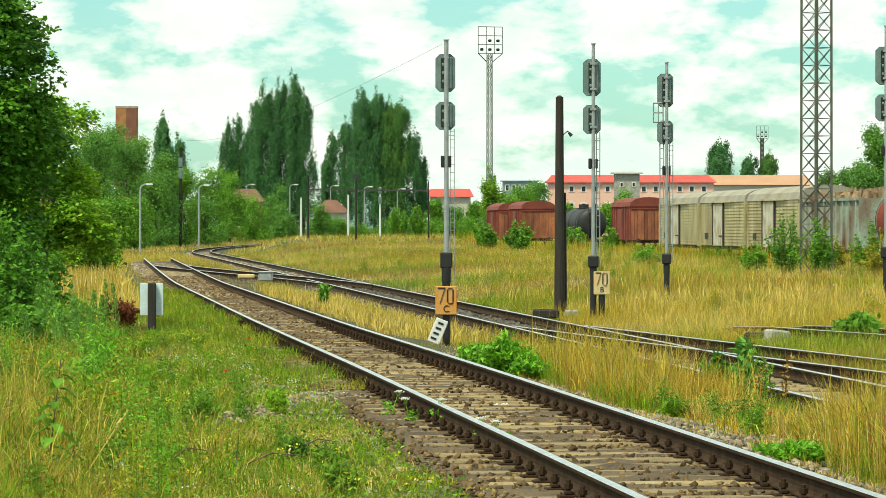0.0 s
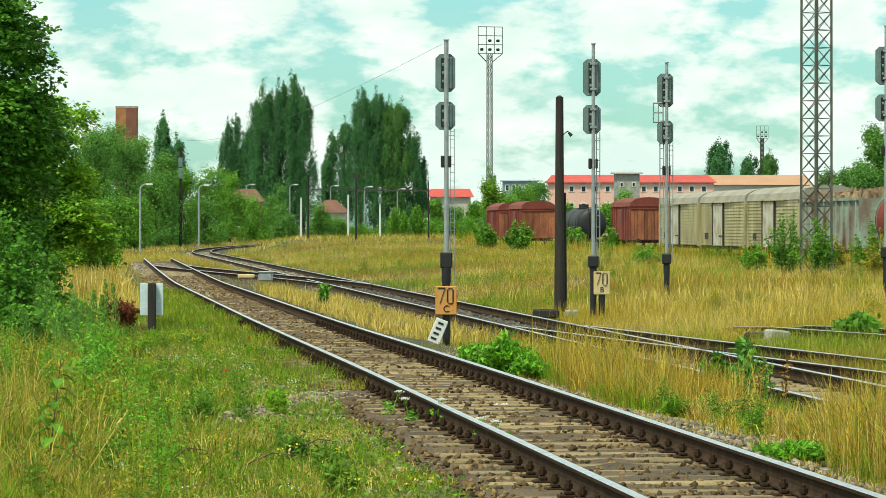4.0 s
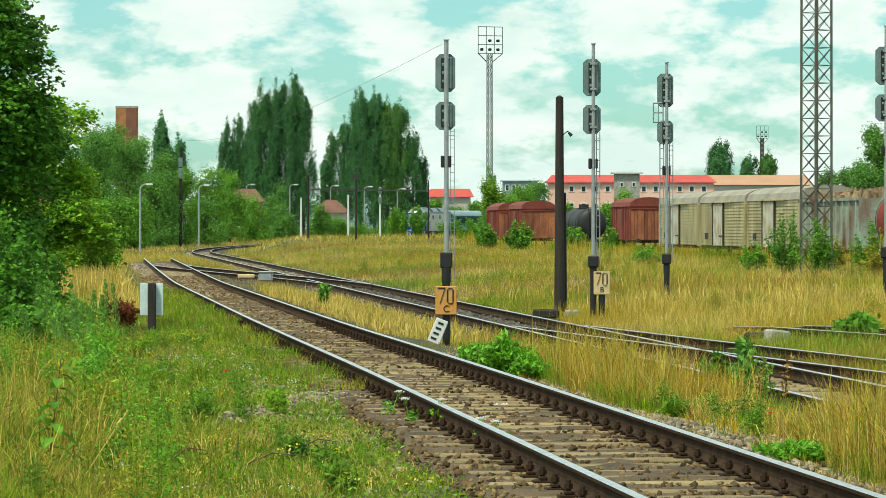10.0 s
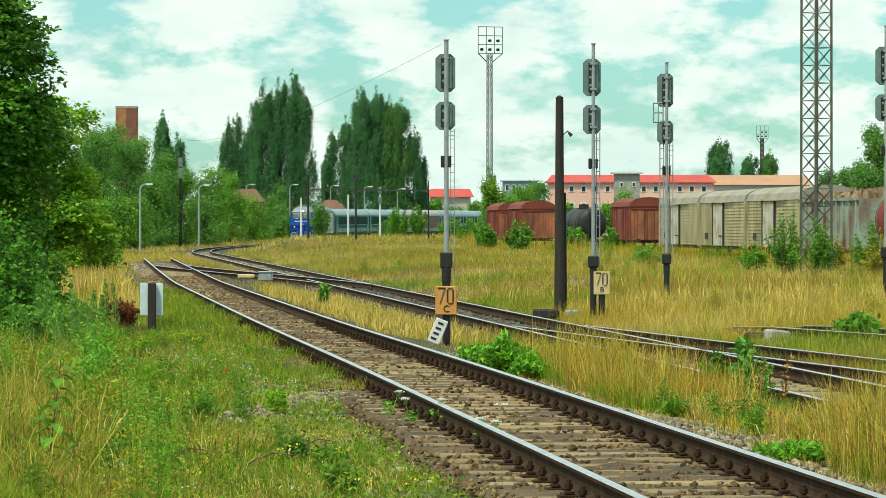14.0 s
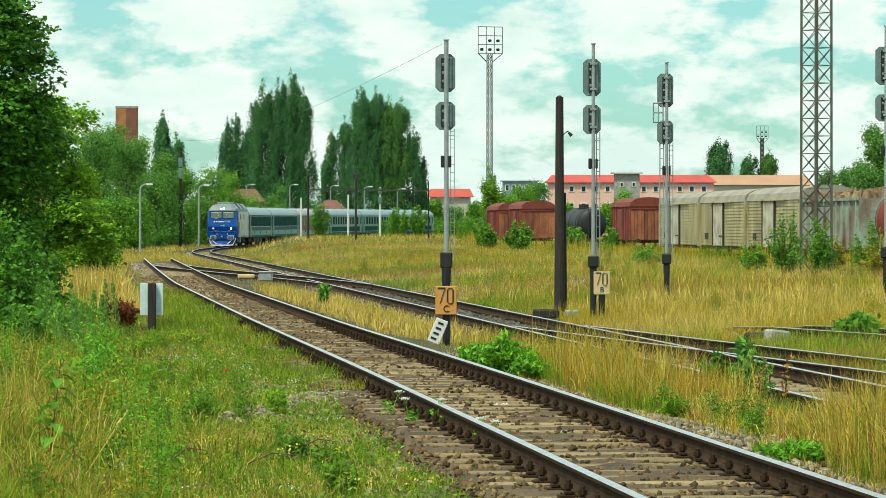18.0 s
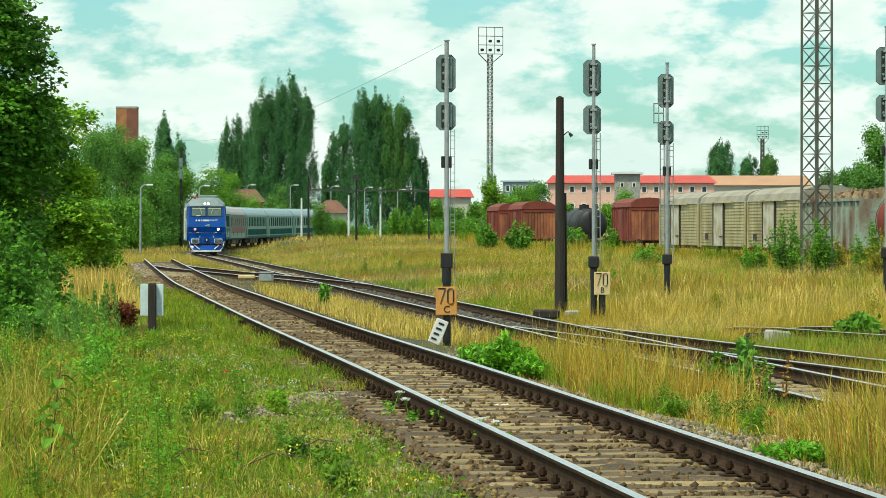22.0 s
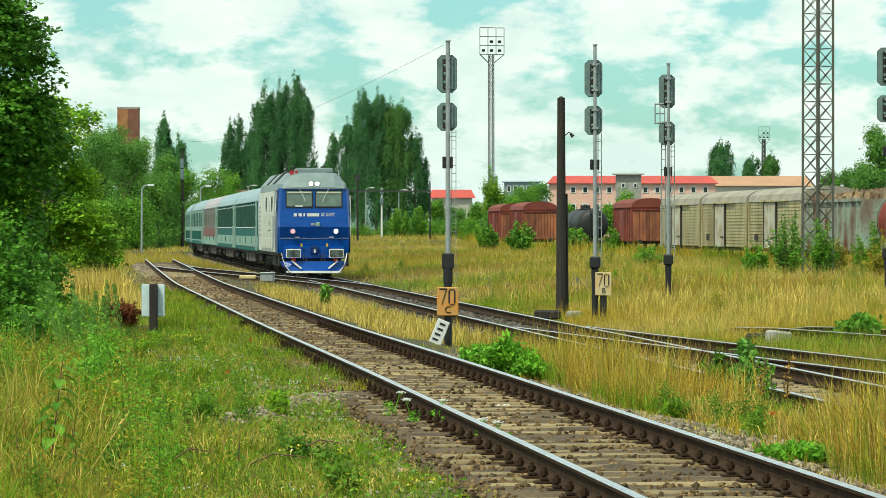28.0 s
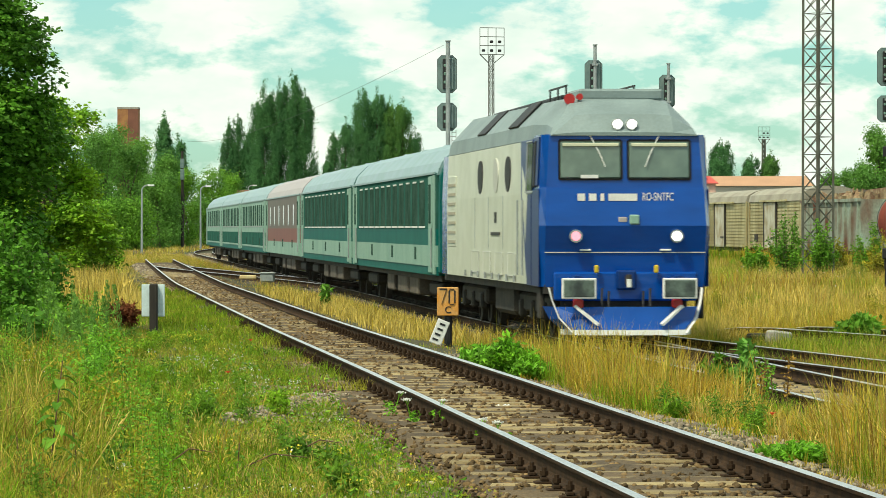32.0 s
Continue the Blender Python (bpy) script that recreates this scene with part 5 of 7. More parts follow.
house("plant_room", "grey concrete plant house with a flat top", 30.6, 640, 0.4, 4.0, 6, 10.6, CONCRETE, CONCRETE, 0.3, [(-2.0, 2.0, 2, 8.4, 0.6, 0.8)], 0.0)
house("office_block", "distant blue-grey office block", 20.0, 1000, 0.4, 9, 10, 13.6, OFFICE, OFFICE, 0.4, [(-4.2, 4.2, 5, 2 + 3 * k, 1.1, 1.8) for k in range(4)], 0.0)

stack = thing("brick_tower", "square red-brown brick tower above the trees", "tower", m=pose(-59.2, 720, 0.4))
part("shaft", box(B(), 0, 0, 0, 3.9, 3.9, 24.0), BRICK, stack)
part("corner_band", box(B(), 0.98, -1.96, 0, 1.9, 0.06, 24.0), BRICK_DARK, stack)
part("cap", box(B(), 0, 0, 24.0, 4.0, 4.0, 0.35), CONCRETE, stack)


# ---- trees ----
def crown(rng, blobs, n, spike=0.35):
    """Leaf places inside lumpy blobs (x, y, z, rx, ry, rz), thicker near their skins."""
    vol = np.array([b[3] * b[5] for b in blobs])
    pick = rng.choice(len(blobs), size=n, p=vol / vol.sum())
    bb = np.array(blobs)[pick]
    d = rng.normal(size=(n, 3))
    d /= np.linalg.norm(d, axis=1)[:, None]
    r = rng.random(n) ** 0.42
    r = np.where(rng.random(n) < 0.07, r * rng.uniform(1.0, 1.0 + 0.8 * spike, n), r)
    lump = 1 + 0.16 * np.sin(d[:, 0] * 7 + pick * 2.1) * np.sin(d[:, 2] * 8 + pick) + 0.10 * np.sin(d[:, 2] * 19 + d[:, 0] * 15 + pick)
    return bb[:, :3] + d * bb[:, 3:] * (r * lump)[:, None], d / bb[:, 3:] * bb[:, 3:4]


def tree(label, x, y, trunk_h, r, blobs, n, size, m, seed, category="tree", name="tree", clump=0.0, long=1.5, spray=0.0):
    """Trunk, limbs to each lump of the crown, and the leaves."""
    rng = np.random.default_rng(seed)
    z0 = ground_z(x, y)
    t = thing(name, label, category, m=pose(x, y, z0))
    b = B()
    top = (rng.normal() * 0.2, rng.normal() * 0.2, trunk_h)
    rod(b, (0, 0, -0.3), top, r, r * 0.55, n=8)
    for bl in blobs[:14]:
        rod(b, (top[0] * 0.7, top[1] * 0.7, trunk_h * 0.75), (bl[0], bl[1], bl[2] - bl[5] * 0.1), r * 0.35, r * 0.1, n=5)
    part("trunk", b, BARK, t)
    c, out = crown(rng, blobs, n)
    if spray:
        # leaves in flat drooping sprays, nine to a twig
        each = 9
        c, out = c[: n // each], out[: n // each]
        way = out / (np.linalg.norm(out, axis=1)[:, None] + 1e-6) * (1, 1, 0.25) + rng.normal(size=c.shape) * (0.5, 0.5, 0.2) + (0, 0, -0.25)
        way /= np.linalg.norm(way, axis=1)[:, None]
        side = np.cross(way, (0.0, 0.0, 1.0))
        along = np.tile(np.linspace(0, 1, each), len(c))
        flank = np.tile(np.array([0, 1, -1, 1, -1, 0.8, -0.8, 0.4, 0]), len(c))
        c, out, way, side = (np.repeat(v, each, axis=0) for v in (c, out, way, side))
        c = c + way * (along * spray)[:, None] + side * (flank * spray * 0.3)[:, None] + rng.normal(size=c.shape) * spray * 0.08
        out = out * 0.4 + (0, 0, 0.7)
    elif clump:
        c, out = np.repeat(c[: n // 5], 5, axis=0), np.repeat(out[: n // 5], 5, axis=0)
        c = c + rng.normal(size=c.shape) * clump
    k = c[:, 2] > 0.03
    c, out = c[k], out[k]
    far = y > 180
    leaves("crown", c, size * rng.uniform(0.6, 1.3, len(c)) * (1.25 if far else 1.0), m, t, seed=seed + 1, long=long, half=far,
           out=out + (0, 0, 0.35))
    return t


def poplar(x, y, h, rad, seed, n=5200, m=None):
    """A columnar poplar: steep plumes of leaves all round the stem, each ending in its own tip."""
    rng = np.random.default_rng(seed)
    z0 = ground_z(x, y)
    t = thing("poplar", "tall dark green columnar poplar", "tree", m=pose(x, y, z0))
    plumes = int(26 + 9 * rad * h / 10)
    low = rng.random(plumes) ** 0.9 * 0.80 + 0.02
    long = h * rng.uniform(0.13, 0.26, plumes) * (1.15 - 0.6 * low)
    tip_z = np.minimum(low * h + long, h * rng.uniform(0.90, 0.99, plumes))
    low[0], tip_z[0] = 0.6, h
    f = tip_z / h
    girth = 1.55 * rad * np.minimum(1.0, 0.42 + 2.0 * f) * np.clip(1.03 - f, 0, 1) ** 0.42
    a = rng.uniform(0, 6.28, plumes)
    q = girth * np.sqrt(rng.random(plumes)) ** 0.7
    q[0] = 0
    tips = np.stack([q * np.cos(a), q * np.sin(a), tip_z], 1)
    feet = np.stack([q * 0.75 * np.cos(a), q * 0.75 * np.sin(a), low * h], 1)
    part("trunk", rod(B(), (0, 0, -0.3), (0, 0, h * 0.8), 0.3, 0.08, n=7), BARK, t)
    b = B()
    for k in range(0, plumes, 3):
        rod(b, (0, 0, max(0.5, low[k] * h - 1.5)), tuple(feet[k] * 0.4 + tips[k] * 0.6), 0.07, 0.02, n=4, caps=False)
    tagged(part("limb", b, BARK, t), kind="stuff")
    count = int(n * 2.2)
    i = rng.integers(0, plumes, count)
    u = rng.random(count) ** 0.85
    c = feet[i] + (tips[i] - feet[i]) * u[:, None]
    wide = (0.16 * rad + 0.16) * (1.2 - u) ** 0.8
    c += rng.normal(size=(count, 3)) * wide[:, None] * (1, 1, 1.3)
    keep = c[:, 2] > 0.3
    c, i = c[keep], i[keep]
    out = c * (1, 1, 0) + (0, 0, 0.4)
    leaves("crown", c, 0.135 * max(1.0, y / 640) ** 1.6 * rng.uniform(0.6, 1.4, len(c)), m or LEAF_POPLAR, t, seed=seed + 1, long=1.9, half=True, out=out, rise=0.9)
    return t


for i, (x, y, h, rad, n, m) in enumerate((
        (-39.4, 700, 22.0, 1.6, 7000, LEAF_POPLAR), (-37.4, 700, 22.6, 1.5, 7000, LEAF_POPLAR), (-35.6, 700, 20.8, 1.6, 7000, LEAF_POPLAR), (-33.6, 690, 16.5, 1.1, 4000, LEAF_POPLAR),
        (-30.2, 640, 26.4, 2.5, 15000, LEAF_POPLAR), (-27.6, 640, 27.0, 2.5, 15000, LEAF_POPLAR), (-25.3, 640, 28.0, 2.3, 15000, LEAF_POPLAR), (-23.2, 640, 25.2, 2.0, 11000, LEAF_POPLAR),
        (-21.2, 690, 14.5, 1.2, 4000, LEAF_POPLAR), (-20.0, 700, 19.6, 1.5, 6000, LEAF_POPLAR), (-17.8, 690, 21.8, 1.6, 7000, LEAF_POPLAR),
        (-13.7, 640, 25.2, 2.3, 14000, LEAF_POPLAR), (-11.4, 640, 25.3, 2.1, 13000, LEAF_POPLAR), (-9.2, 640, 23.8, 2.2, 13000, LEAF_POPLAR_WARM), (-7.0, 640, 23.6, 2.0, 12000, LEAF_POPLAR_WARM),
        (-5.0, 640, 18.6, 1.5, 7000, LEAF_POPLAR), (-3.5, 645, 14.6, 1.2, 4500, LEAF_POPLAR),
        (-32.8, 450, 15.8, 1.3, 8000, LEAF_POPLAR), (-31.4, 455, 13.4, 1.2, 6000, LEAF_POPLAR),
        (63.5, 880, 22.3, 3.4, 9000, LEAF_POPLAR), (70.2, 880, 18.6, 3.2, 8000, LEAF_POPLAR), (74.6, 880, 19.6, 2.3, 5000, LEAF_POPLAR_WARM))):
    swaying.append(poplar(x, y, h, rad, 20 + i, n, m))
    sway_of.append(0.55)


def bush(label, x, y, h, rad, seed, n, size, m, stems=22, name="shrub", category="shrub", spread=0.10):
    """Many stems from one root, leafy from knee height to their tips, so that the outline is ragged."""
    rng = np.random.default_rng(seed)
    t = thing(name, label, category, m=pose(x, y, ground_z(x, y) - 0.03))
    b = B()
    tips = []
    for k in range(stems):
        a, q = rng.uniform(0, 6.28), math.sqrt(rng.random()) * rad
        tips.append((q * math.cos(a), q * math.sin(a), h * rng.uniform(0.45, 1.0) * (1 - 0.45 * (q / rad) ** 2)))
        rod(b, (tips[-1][0] * 0.15, tips[-1][1] * 0.15, 0), tips[-1], 0.006 * h + 0.004, 0.004, n=4, caps=False)
    tagged(part("stem", b, BARK, t), kind="stuff")
    tips = np.array(tips)
    i = rng.integers(0, stems, n)
    f = rng.random(n) ** 0.6
    c = tips[i] * np.stack([0.15 + 0.85 * f, 0.15 + 0.85 * f, f], 1)
    c += rng.normal(size=(n, 3)) * spread * rad * (1.25 - 0.7 * f)[:, None] * (1, 1, 1.2)
    c = c[c[:, 2] > 0.02]
    leaves("foliage", c, size * rng.uniform(0.6, 1.3, len(c)), m, t, seed=seed + 1, long=2.0, half=y > 180)
    return t


def round_tree(label, x, y, h, rad, seed, n, size, m, lumps=9, low=0.25, name="tree", category="tree", clump=0.0):
    rng = np.random.default_rng(seed)
    blobs = []
    for k in range(int(lumps * 1.9)):
        a = rng.uniform(0, 6.28)
        zz = h * rng.uniform(low, 0.86)
        q = rad * (1 - 0.55 * zz / h) * rng.uniform(0.2, 0.8)
        s = rad * rng.uniform(0.2, 0.44)
        blobs.append((q * math.cos(a), q * math.sin(a), min(zz, h - s * 0.8), s, s, s * rng.uniform(0.8, 1.25)))
    return tree(label, x, y, h * 0.6, 0.03 + h * 0.018, blobs, n, size, m, seed, category, name, clump)


WOOD = "broad dark green tree of the wood edge"
for i, (x, y, h, rad, n, m) in enumerate((
        (-33.5, 410, 12.2, 3.6, 4500, LEAF_DARK), (-31.0, 425, 10.8, 3.0, 4000, LEAF_DARK), (-29.7, 400, 9.0, 3.0, 3500, LEAF_DARK),
        (-35.5, 400, 13.0, 3.6, 4500, LEAF_DARK), (-28.3, 470, 10.2, 3.2, 3500, LEAF_MID), (-26.6, 480, 9.4, 2.8, 3200, LEAF_MID),
        (-38.5, 420, 13.0, 4.0, 4500, LEAF_DARK), (-30.5, 380, 5.2, 2.8, 3000, LEAF_MID), (-27.6, 440, 5.8, 3.0, 3000, LEAF_DARK),
        (-34.0, 380, 5.5, 3.0, 3000, LEAF_MID), (-25.5, 520, 6.0, 3.0, 3000, LEAF_MID), (-23.7, 575, 5.0, 2.4, 2500, LEAF_DARK),
        (-26.5, 610, 9.0, 3.2, 2600, LEAF_DARK), (11.2, 540, 8.0, 2.6, 3000, LEAF_MID), (9.0, 530, 6.6, 2.2, 2500, LEAF_MID),
        (14.0, 560, 9.0, 2.4, 2500, LEAF_DARK), (19.2, 600, 5.6, 2.6, 2200, LEAF_MID), (28.5, 610, 7.8, 3.2, 3000, LEAF_MID), (26.0, 600, 5.4, 2.2, 2000, LEAF_MID),
        (82, 800, 15.5, 4.6, 3600, LEAF_DARK), (86, 790, 17.0, 5.0, 3800, LEAF_DARK), (91, 780, 16.5, 5.0, 3800, LEAF_DARK), (88, 740, 11.0, 4.6, 3400, LEAF_MID), (95, 790, 17.5, 5.0, 3400, LEAF_DARK), (37.3, 330, 11.5, 1.8, 3000, LEAF_DARK), (36.0, 325, 7.5, 2.0, 2500, LEAF_DARK),
        (81, 700, 13.0, 4.2, 3200, LEAF_MID), (78.5, 790, 13.5, 4.4, 3400, LEAF_DARK), (83.5, 760, 13.0, 4.4, 3400, LEAF_DARK), (89.0, 730, 14.0, 4.4, 3400, LEAF_DARK), (-29.5, 430, 9.8, 2.8, 3500, LEAF_MID), (-37.5, 430, 15.0, 3.6, 4500, LEAF_DARK), (-34.4, 432, 13.2, 3.2, 4000, LEAF_MID),
        (-1.5, 655, 6.6, 2.4, 2200, LEAF_MID), (2.0, 660, 6.0, 2.6, 2200, LEAF_DARK), (5.4, 655, 6.4, 2.4, 2200, LEAF_MID), (9.0, 660, 6.2, 2.6, 2200, LEAF_DARK), (12.5, 655, 6.8, 2.6, 2200, LEAF_MID))):
    round_tree(WOOD if y < 600 else "distant round green tree", x, y, h, rad, 60 + i, int(n * 3.5), 0.112 * max(1.0, y / 520) ** 1.5, m, low=0.06, lumps=18, clump=0.3)

round_tree("yellowing bushy tree beside the cottage", -34.2, 598, 7.4, 1.9, 97, 9000, 0.10, LEAF_YELLOW, low=0.15, lumps=14, clump=0.25)
# shrubs along the far line
rng = random.Random(3)
spots = [(-12.8, 400, 4.0, 1.3), (-4.9, 420, 3.6, 1.2), (-2.6, 400, 3.2, 1.1), (-6.6, 470, 3.0, 1.5), (0.8, 420, 2.2, 1.4), (3.0, 430, 2.6, 1.4), (5.0, 440, 4.0, 1.6), (6.6, 380, 2.4, 1.3)]
spots += [(rng.uniform(-27, 9), rng.uniform(594, 600), rng.uniform(1.6, 3.6), rng.uniform(1.2, 2.4)) for _ in range(26)]
spots += [(rng.uniform(3, 14), rng.uniform(275, 300) + 4, rng.uniform(1.3, 2.2), rng.uniform(0.8, 1.3)) for _ in range(5)]
for i, (x, y, h, rad) in enumerate(spots):
    bush("leafy green shrub beside the far line", x, y, h * 1.15, rad, 120 + i, 3800, 0.11, LEAF_MID if i % 3 else LEAF_DARK, 26, spread=0.16)
# ivy on the floodlight mast
bush("climbing greenery round the floodlight mast", 6.3, 518.5, 11.5, 1.0, 300, 9000, 0.16, LEAF_MID, 30, "climber", "climbing plant", 0.2)
round_tree("light green young tree at the foot of the floodlight mast", 6.5, 514, 8.6, 2.5, 301, 9000, 0.15, LEAF_BRIGHT, low=0.1, lumps=12, clump=0.3)
# bushes by the lattice tower
for i, (x, y, h, rad, m) in enumerate(((13.1, 146, 2.5, 0.85, LEAF_MID), (14.4, 147, 2.1, 0.7, LEAF_MID), (16.3, 143, 1.7, 0.8, LEAF_YELLOW), (9.6, 180, 1.0, 0.8, LEAF_MID), (12.1, 150, 1.2, 0.6, LEAF_MID), (17.6, 158, 2.0, 1.0, LEAF_MID), (15.6, 156, 1.5, 0.8, LEAF_YELLOW), (18.2, 150, 1.3, 0.7, LEAF_YELLOW))):
    bush("bushy shrub in the grass by the lattice tower", x, y, h * 1.1, rad, 320 + i, 2700, 0.06, m, 30, spread=0.13)

# trees beside the camera
rng = np.random.default_rng(9)
def hedge_tree(label, x, y, blobs, n, size, m, seed):
    t = tree(label, x, y, 4.0, 0.22, blobs, n, size, m, seed, long=1.25, spray=size * 3.6)
    swaying.append(t)
    sway_of.append(0.3)
    return t


blobs = []
for k in range(62):
    zz = rng.uniform(1.0, 7.4)
    edge = 1.68 - 0.5 * max(0, zz - 5.2) + 0.10 * math.sin(zz * 4)
    s = rng.uniform(0.4, 0.75)
    blobs.append((rng.uniform(-1.8, edge - s * 0.75), rng.uniform(-1.2, 1.2), zz, s, s, s * rng.uniform(0.6, 1.0)))
for k in range(10):
    blobs.append((-0.4 + 0.17 * (k % 5), 0.4, 4.0 + 0.42 * k, 0.6, 0.5, 0.5))
for k in range(16):
    zz = 3.2 + 0.27 * k
    blobs.append((1.68 - 0.5 * max(0, zz - 5.2) - 0.42, rng.uniform(-0.6, 0.6), zz, 0.42, 0.5, 0.36))
hedge_tree("large broad-leaved tree hanging over the track side", -8.85, 70, blobs, 62000, 0.088, LEAF_HEDGE, 401)
blobs = []
for k in range(40):
    zz = rng.uniform(1.5, 5.5)
    edge = 2.4 - 0.5 * max(0, 2.4 - zz) - 0.12 * max(0, zz - 2.2) - 0.30 * max(0, zz - 4) + 0.12 * math.sin(zz * 5)
    s = rng.uniform(0.3, 0.62)
    blobs.append((rng.uniform(-2.0, edge - s * 0.7), rng.uniform(-1.2, 1.2), zz, s, s, s * rng.uniform(0.7, 1.0)))
hedge_tree("bright green young maple at the wood edge", -11.0, 105, blobs, 40000, 0.092, LEAF_NEAR, 402)
blobs = []
for k in range(22):
    zz = rng.uniform(0.6, 7.6)
    edge = 2.4 - 0.26 * zz
    s = rng.uniform(0.5, 0.9)
    blobs.append((rng.uniform(-2.6, edge - s * 0.7), rng.uniform(-1.2, 1.2), zz, s, s, s))
hedge_tree("dense green tree of the hedge row", -16.0, 150, blobs, 14000, 0.2, LEAF_MID, 403)
bush("bright feathery bush at the track side", -11.4, 122, 2.7, 1.3, 404, 12000, 0.07, LEAF_BRIGHT, 70, "bush", "bush", 0.13)
for i, (x, y, h, rad, m, n) in enumerate(((-7.3, 62, 2.2, 0.9, LEAF_HEDGE, 9000), (-7.4, 66, 1.6, 0.8, LEAF_MID, 7000), (-8.3, 75, 2.0, 0.9, LEAF_HEDGE, 7000), (-9.6, 84, 1.8, 0.8, LEAF_MID, 6000), (-10.7, 96, 1.6, 0.7, LEAF_MID, 5000),
                                          (-6.6, 56, 1.3, 0.7, LEAF_HEDGE, 7000), (-5.9, 58, 0.9, 0.5, LEAF_MID, 4000), (-7.9, 72, 1.5, 0.8, LEAF_HEDGE, 7000), (-8.2, 67, 2.6, 1.2, LEAF_HEDGE, 10000), (-6.7, 62, 1.1, 0.6, LEAF_MID, 5000), (-10.3, 90, 2.0, 0.8, LEAF_HEDGE, 7000), (-5.7, 52, 0.9, 0.5, LEAF_HEDGE, 5000))):
    bush("dense undergrowth bush under the trees", x, y, h * 1.1, rad * 1.1, 420 + i, n, 0.06, m, 60, "bush", "bush", 0.14)

# ---- grass and weeds ----
def vnoise(x, y, s, seed=0.0):
    """Smooth patches, about 0 to 1."""
    return 0.5 + 0.25 * (np.sin(x * s * 1.7 + seed) * np.cos(y * s * 0.9 + seed * 2.3) + np.sin(x * s * 0.63 - y * s * 0.8 + seed * 1.7)
                         + 0.7 * np.sin(x * s * 3.1 + y * s * 2.1 + seed * 0.7) * np.sin(y * s * 2.7 - seed))


_gx = np.arange(-90, 90.01, 0.5)
_gy = np.concatenate([np.arange(15, 130, 0.5), np.arange(130, 800, 4.0)])
_gz = np.array([[ground_z(x, y) for x in _gx] for y in _gy[::1]])


def ground_at(x, y):
    i = np.clip(np.searchsorted(_gx, x) - 1, 0, len(_gx) - 2)
    j = np.clip(np.searchsorted(_gy, y) - 1, 0, len(_gy) - 2)
    u = np.clip((x - _gx[i]) / (_gx[i + 1] - _gx[i]), 0, 1)
    v = np.clip((y - _gy[j]) / (_gy[j + 1] - _gy[j]), 0, 1)
    return (_gz[j, i] * (1 - u) + _gz[j, i + 1] * u) * (1 - v) + (_gz[j + 1, i] * (1 - u) + _gz[j + 1, i + 1] * u) * v


def lines_at(y):
    far = np.maximum(0.0, y - 116)
    return (2.0 - 0.1 * (y - 23.9) + 0.0125 * far * far / (far + 10), np.where(y < 290, 3.13 - 0.0935 * (y - 66.5), -17.77 - 0.0935 * (y - 290) + 0.00054 * (y - 290) ** 2))


def blades(name, x, y, h, w, lean, material, parent=None, seed=0, seedhead=0.0, slim=False, aim=None):
    """Bent tapering blades, four corners each; seedhead thickens the upper part into an ear."""
    rng = np.random.default_rng(seed)
    n = len(x)
    z = ground_at(x, y) - 0.03
    a = rng.uniform(0, 2 * np.pi, n) if aim is None else aim
    c = rng.uniform(0, 2 * np.pi, n)
    ca, sa = np.cos(c) * w / 2, np.sin(c) * w / 2
    lx, ly = np.cos(a) * lean * h, np.sin(a) * lean * h
    base = np.stack([x, y, z], 1)
    mid = np.stack([x + lx * 0.35, y + ly * 0.35, z + h * 0.62], 1)
    tip = np.stack([x + lx, y + ly, z + h * np.sqrt(np.clip(1 - lean ** 2 * 0.6, 0.2, 1))], 1)
    side = np.stack([ca, sa, np.zeros(n)], 1)
    if slim:
        v = np.stack([base - side, base + side, tip], 1)
        return raw(name, v.reshape(-1, 3), np.arange(n * 3).reshape(n, 3), material, parent)
    if seedhead:
        v = np.stack([base - side * 0.35, mid + side * seedhead, tip, mid - side * seedhead], 1)
    else:
        v = np.stack([base - side, mid + side * 0.8, tip, mid - side * 0.8], 1)
    return raw(name, v.reshape(-1, 3), np.arange(n * 4).reshape(n, 4), material, parent)


def scatter(rng, n, y0, y1, spread_x=0.128):
    """Even over the ground of a wedge in front of the eye."""
    y = np.sqrt(rng.uniform(y0 * y0, y1 * y1, n))
    return rng.uniform(-1, 1, n) * (spread_x * y + 0.6), y


def off_tracks(x, y, near=1.35, main=1.75):
    c1, c2 = lines_at(y)
    keep = np.abs(x - c1) > np.where((x < c1) & (y > 46), 0.92, near) + 0.25 * vnoise(x, y, 2.0, 1.0)
    keep |= (y > 216) & (x < c2 - 1.75)
    keep &= ~((np.abs(x - (7.75 - 0.3 * (y - 73.4))) < 1.0) & (y > 64) & (y < 77.5))
    return keep & (np.abs(x - c2) > main)


def stuff(ob, label, category="grass"):
    return tagged(ob, label, category, kind="stuff")


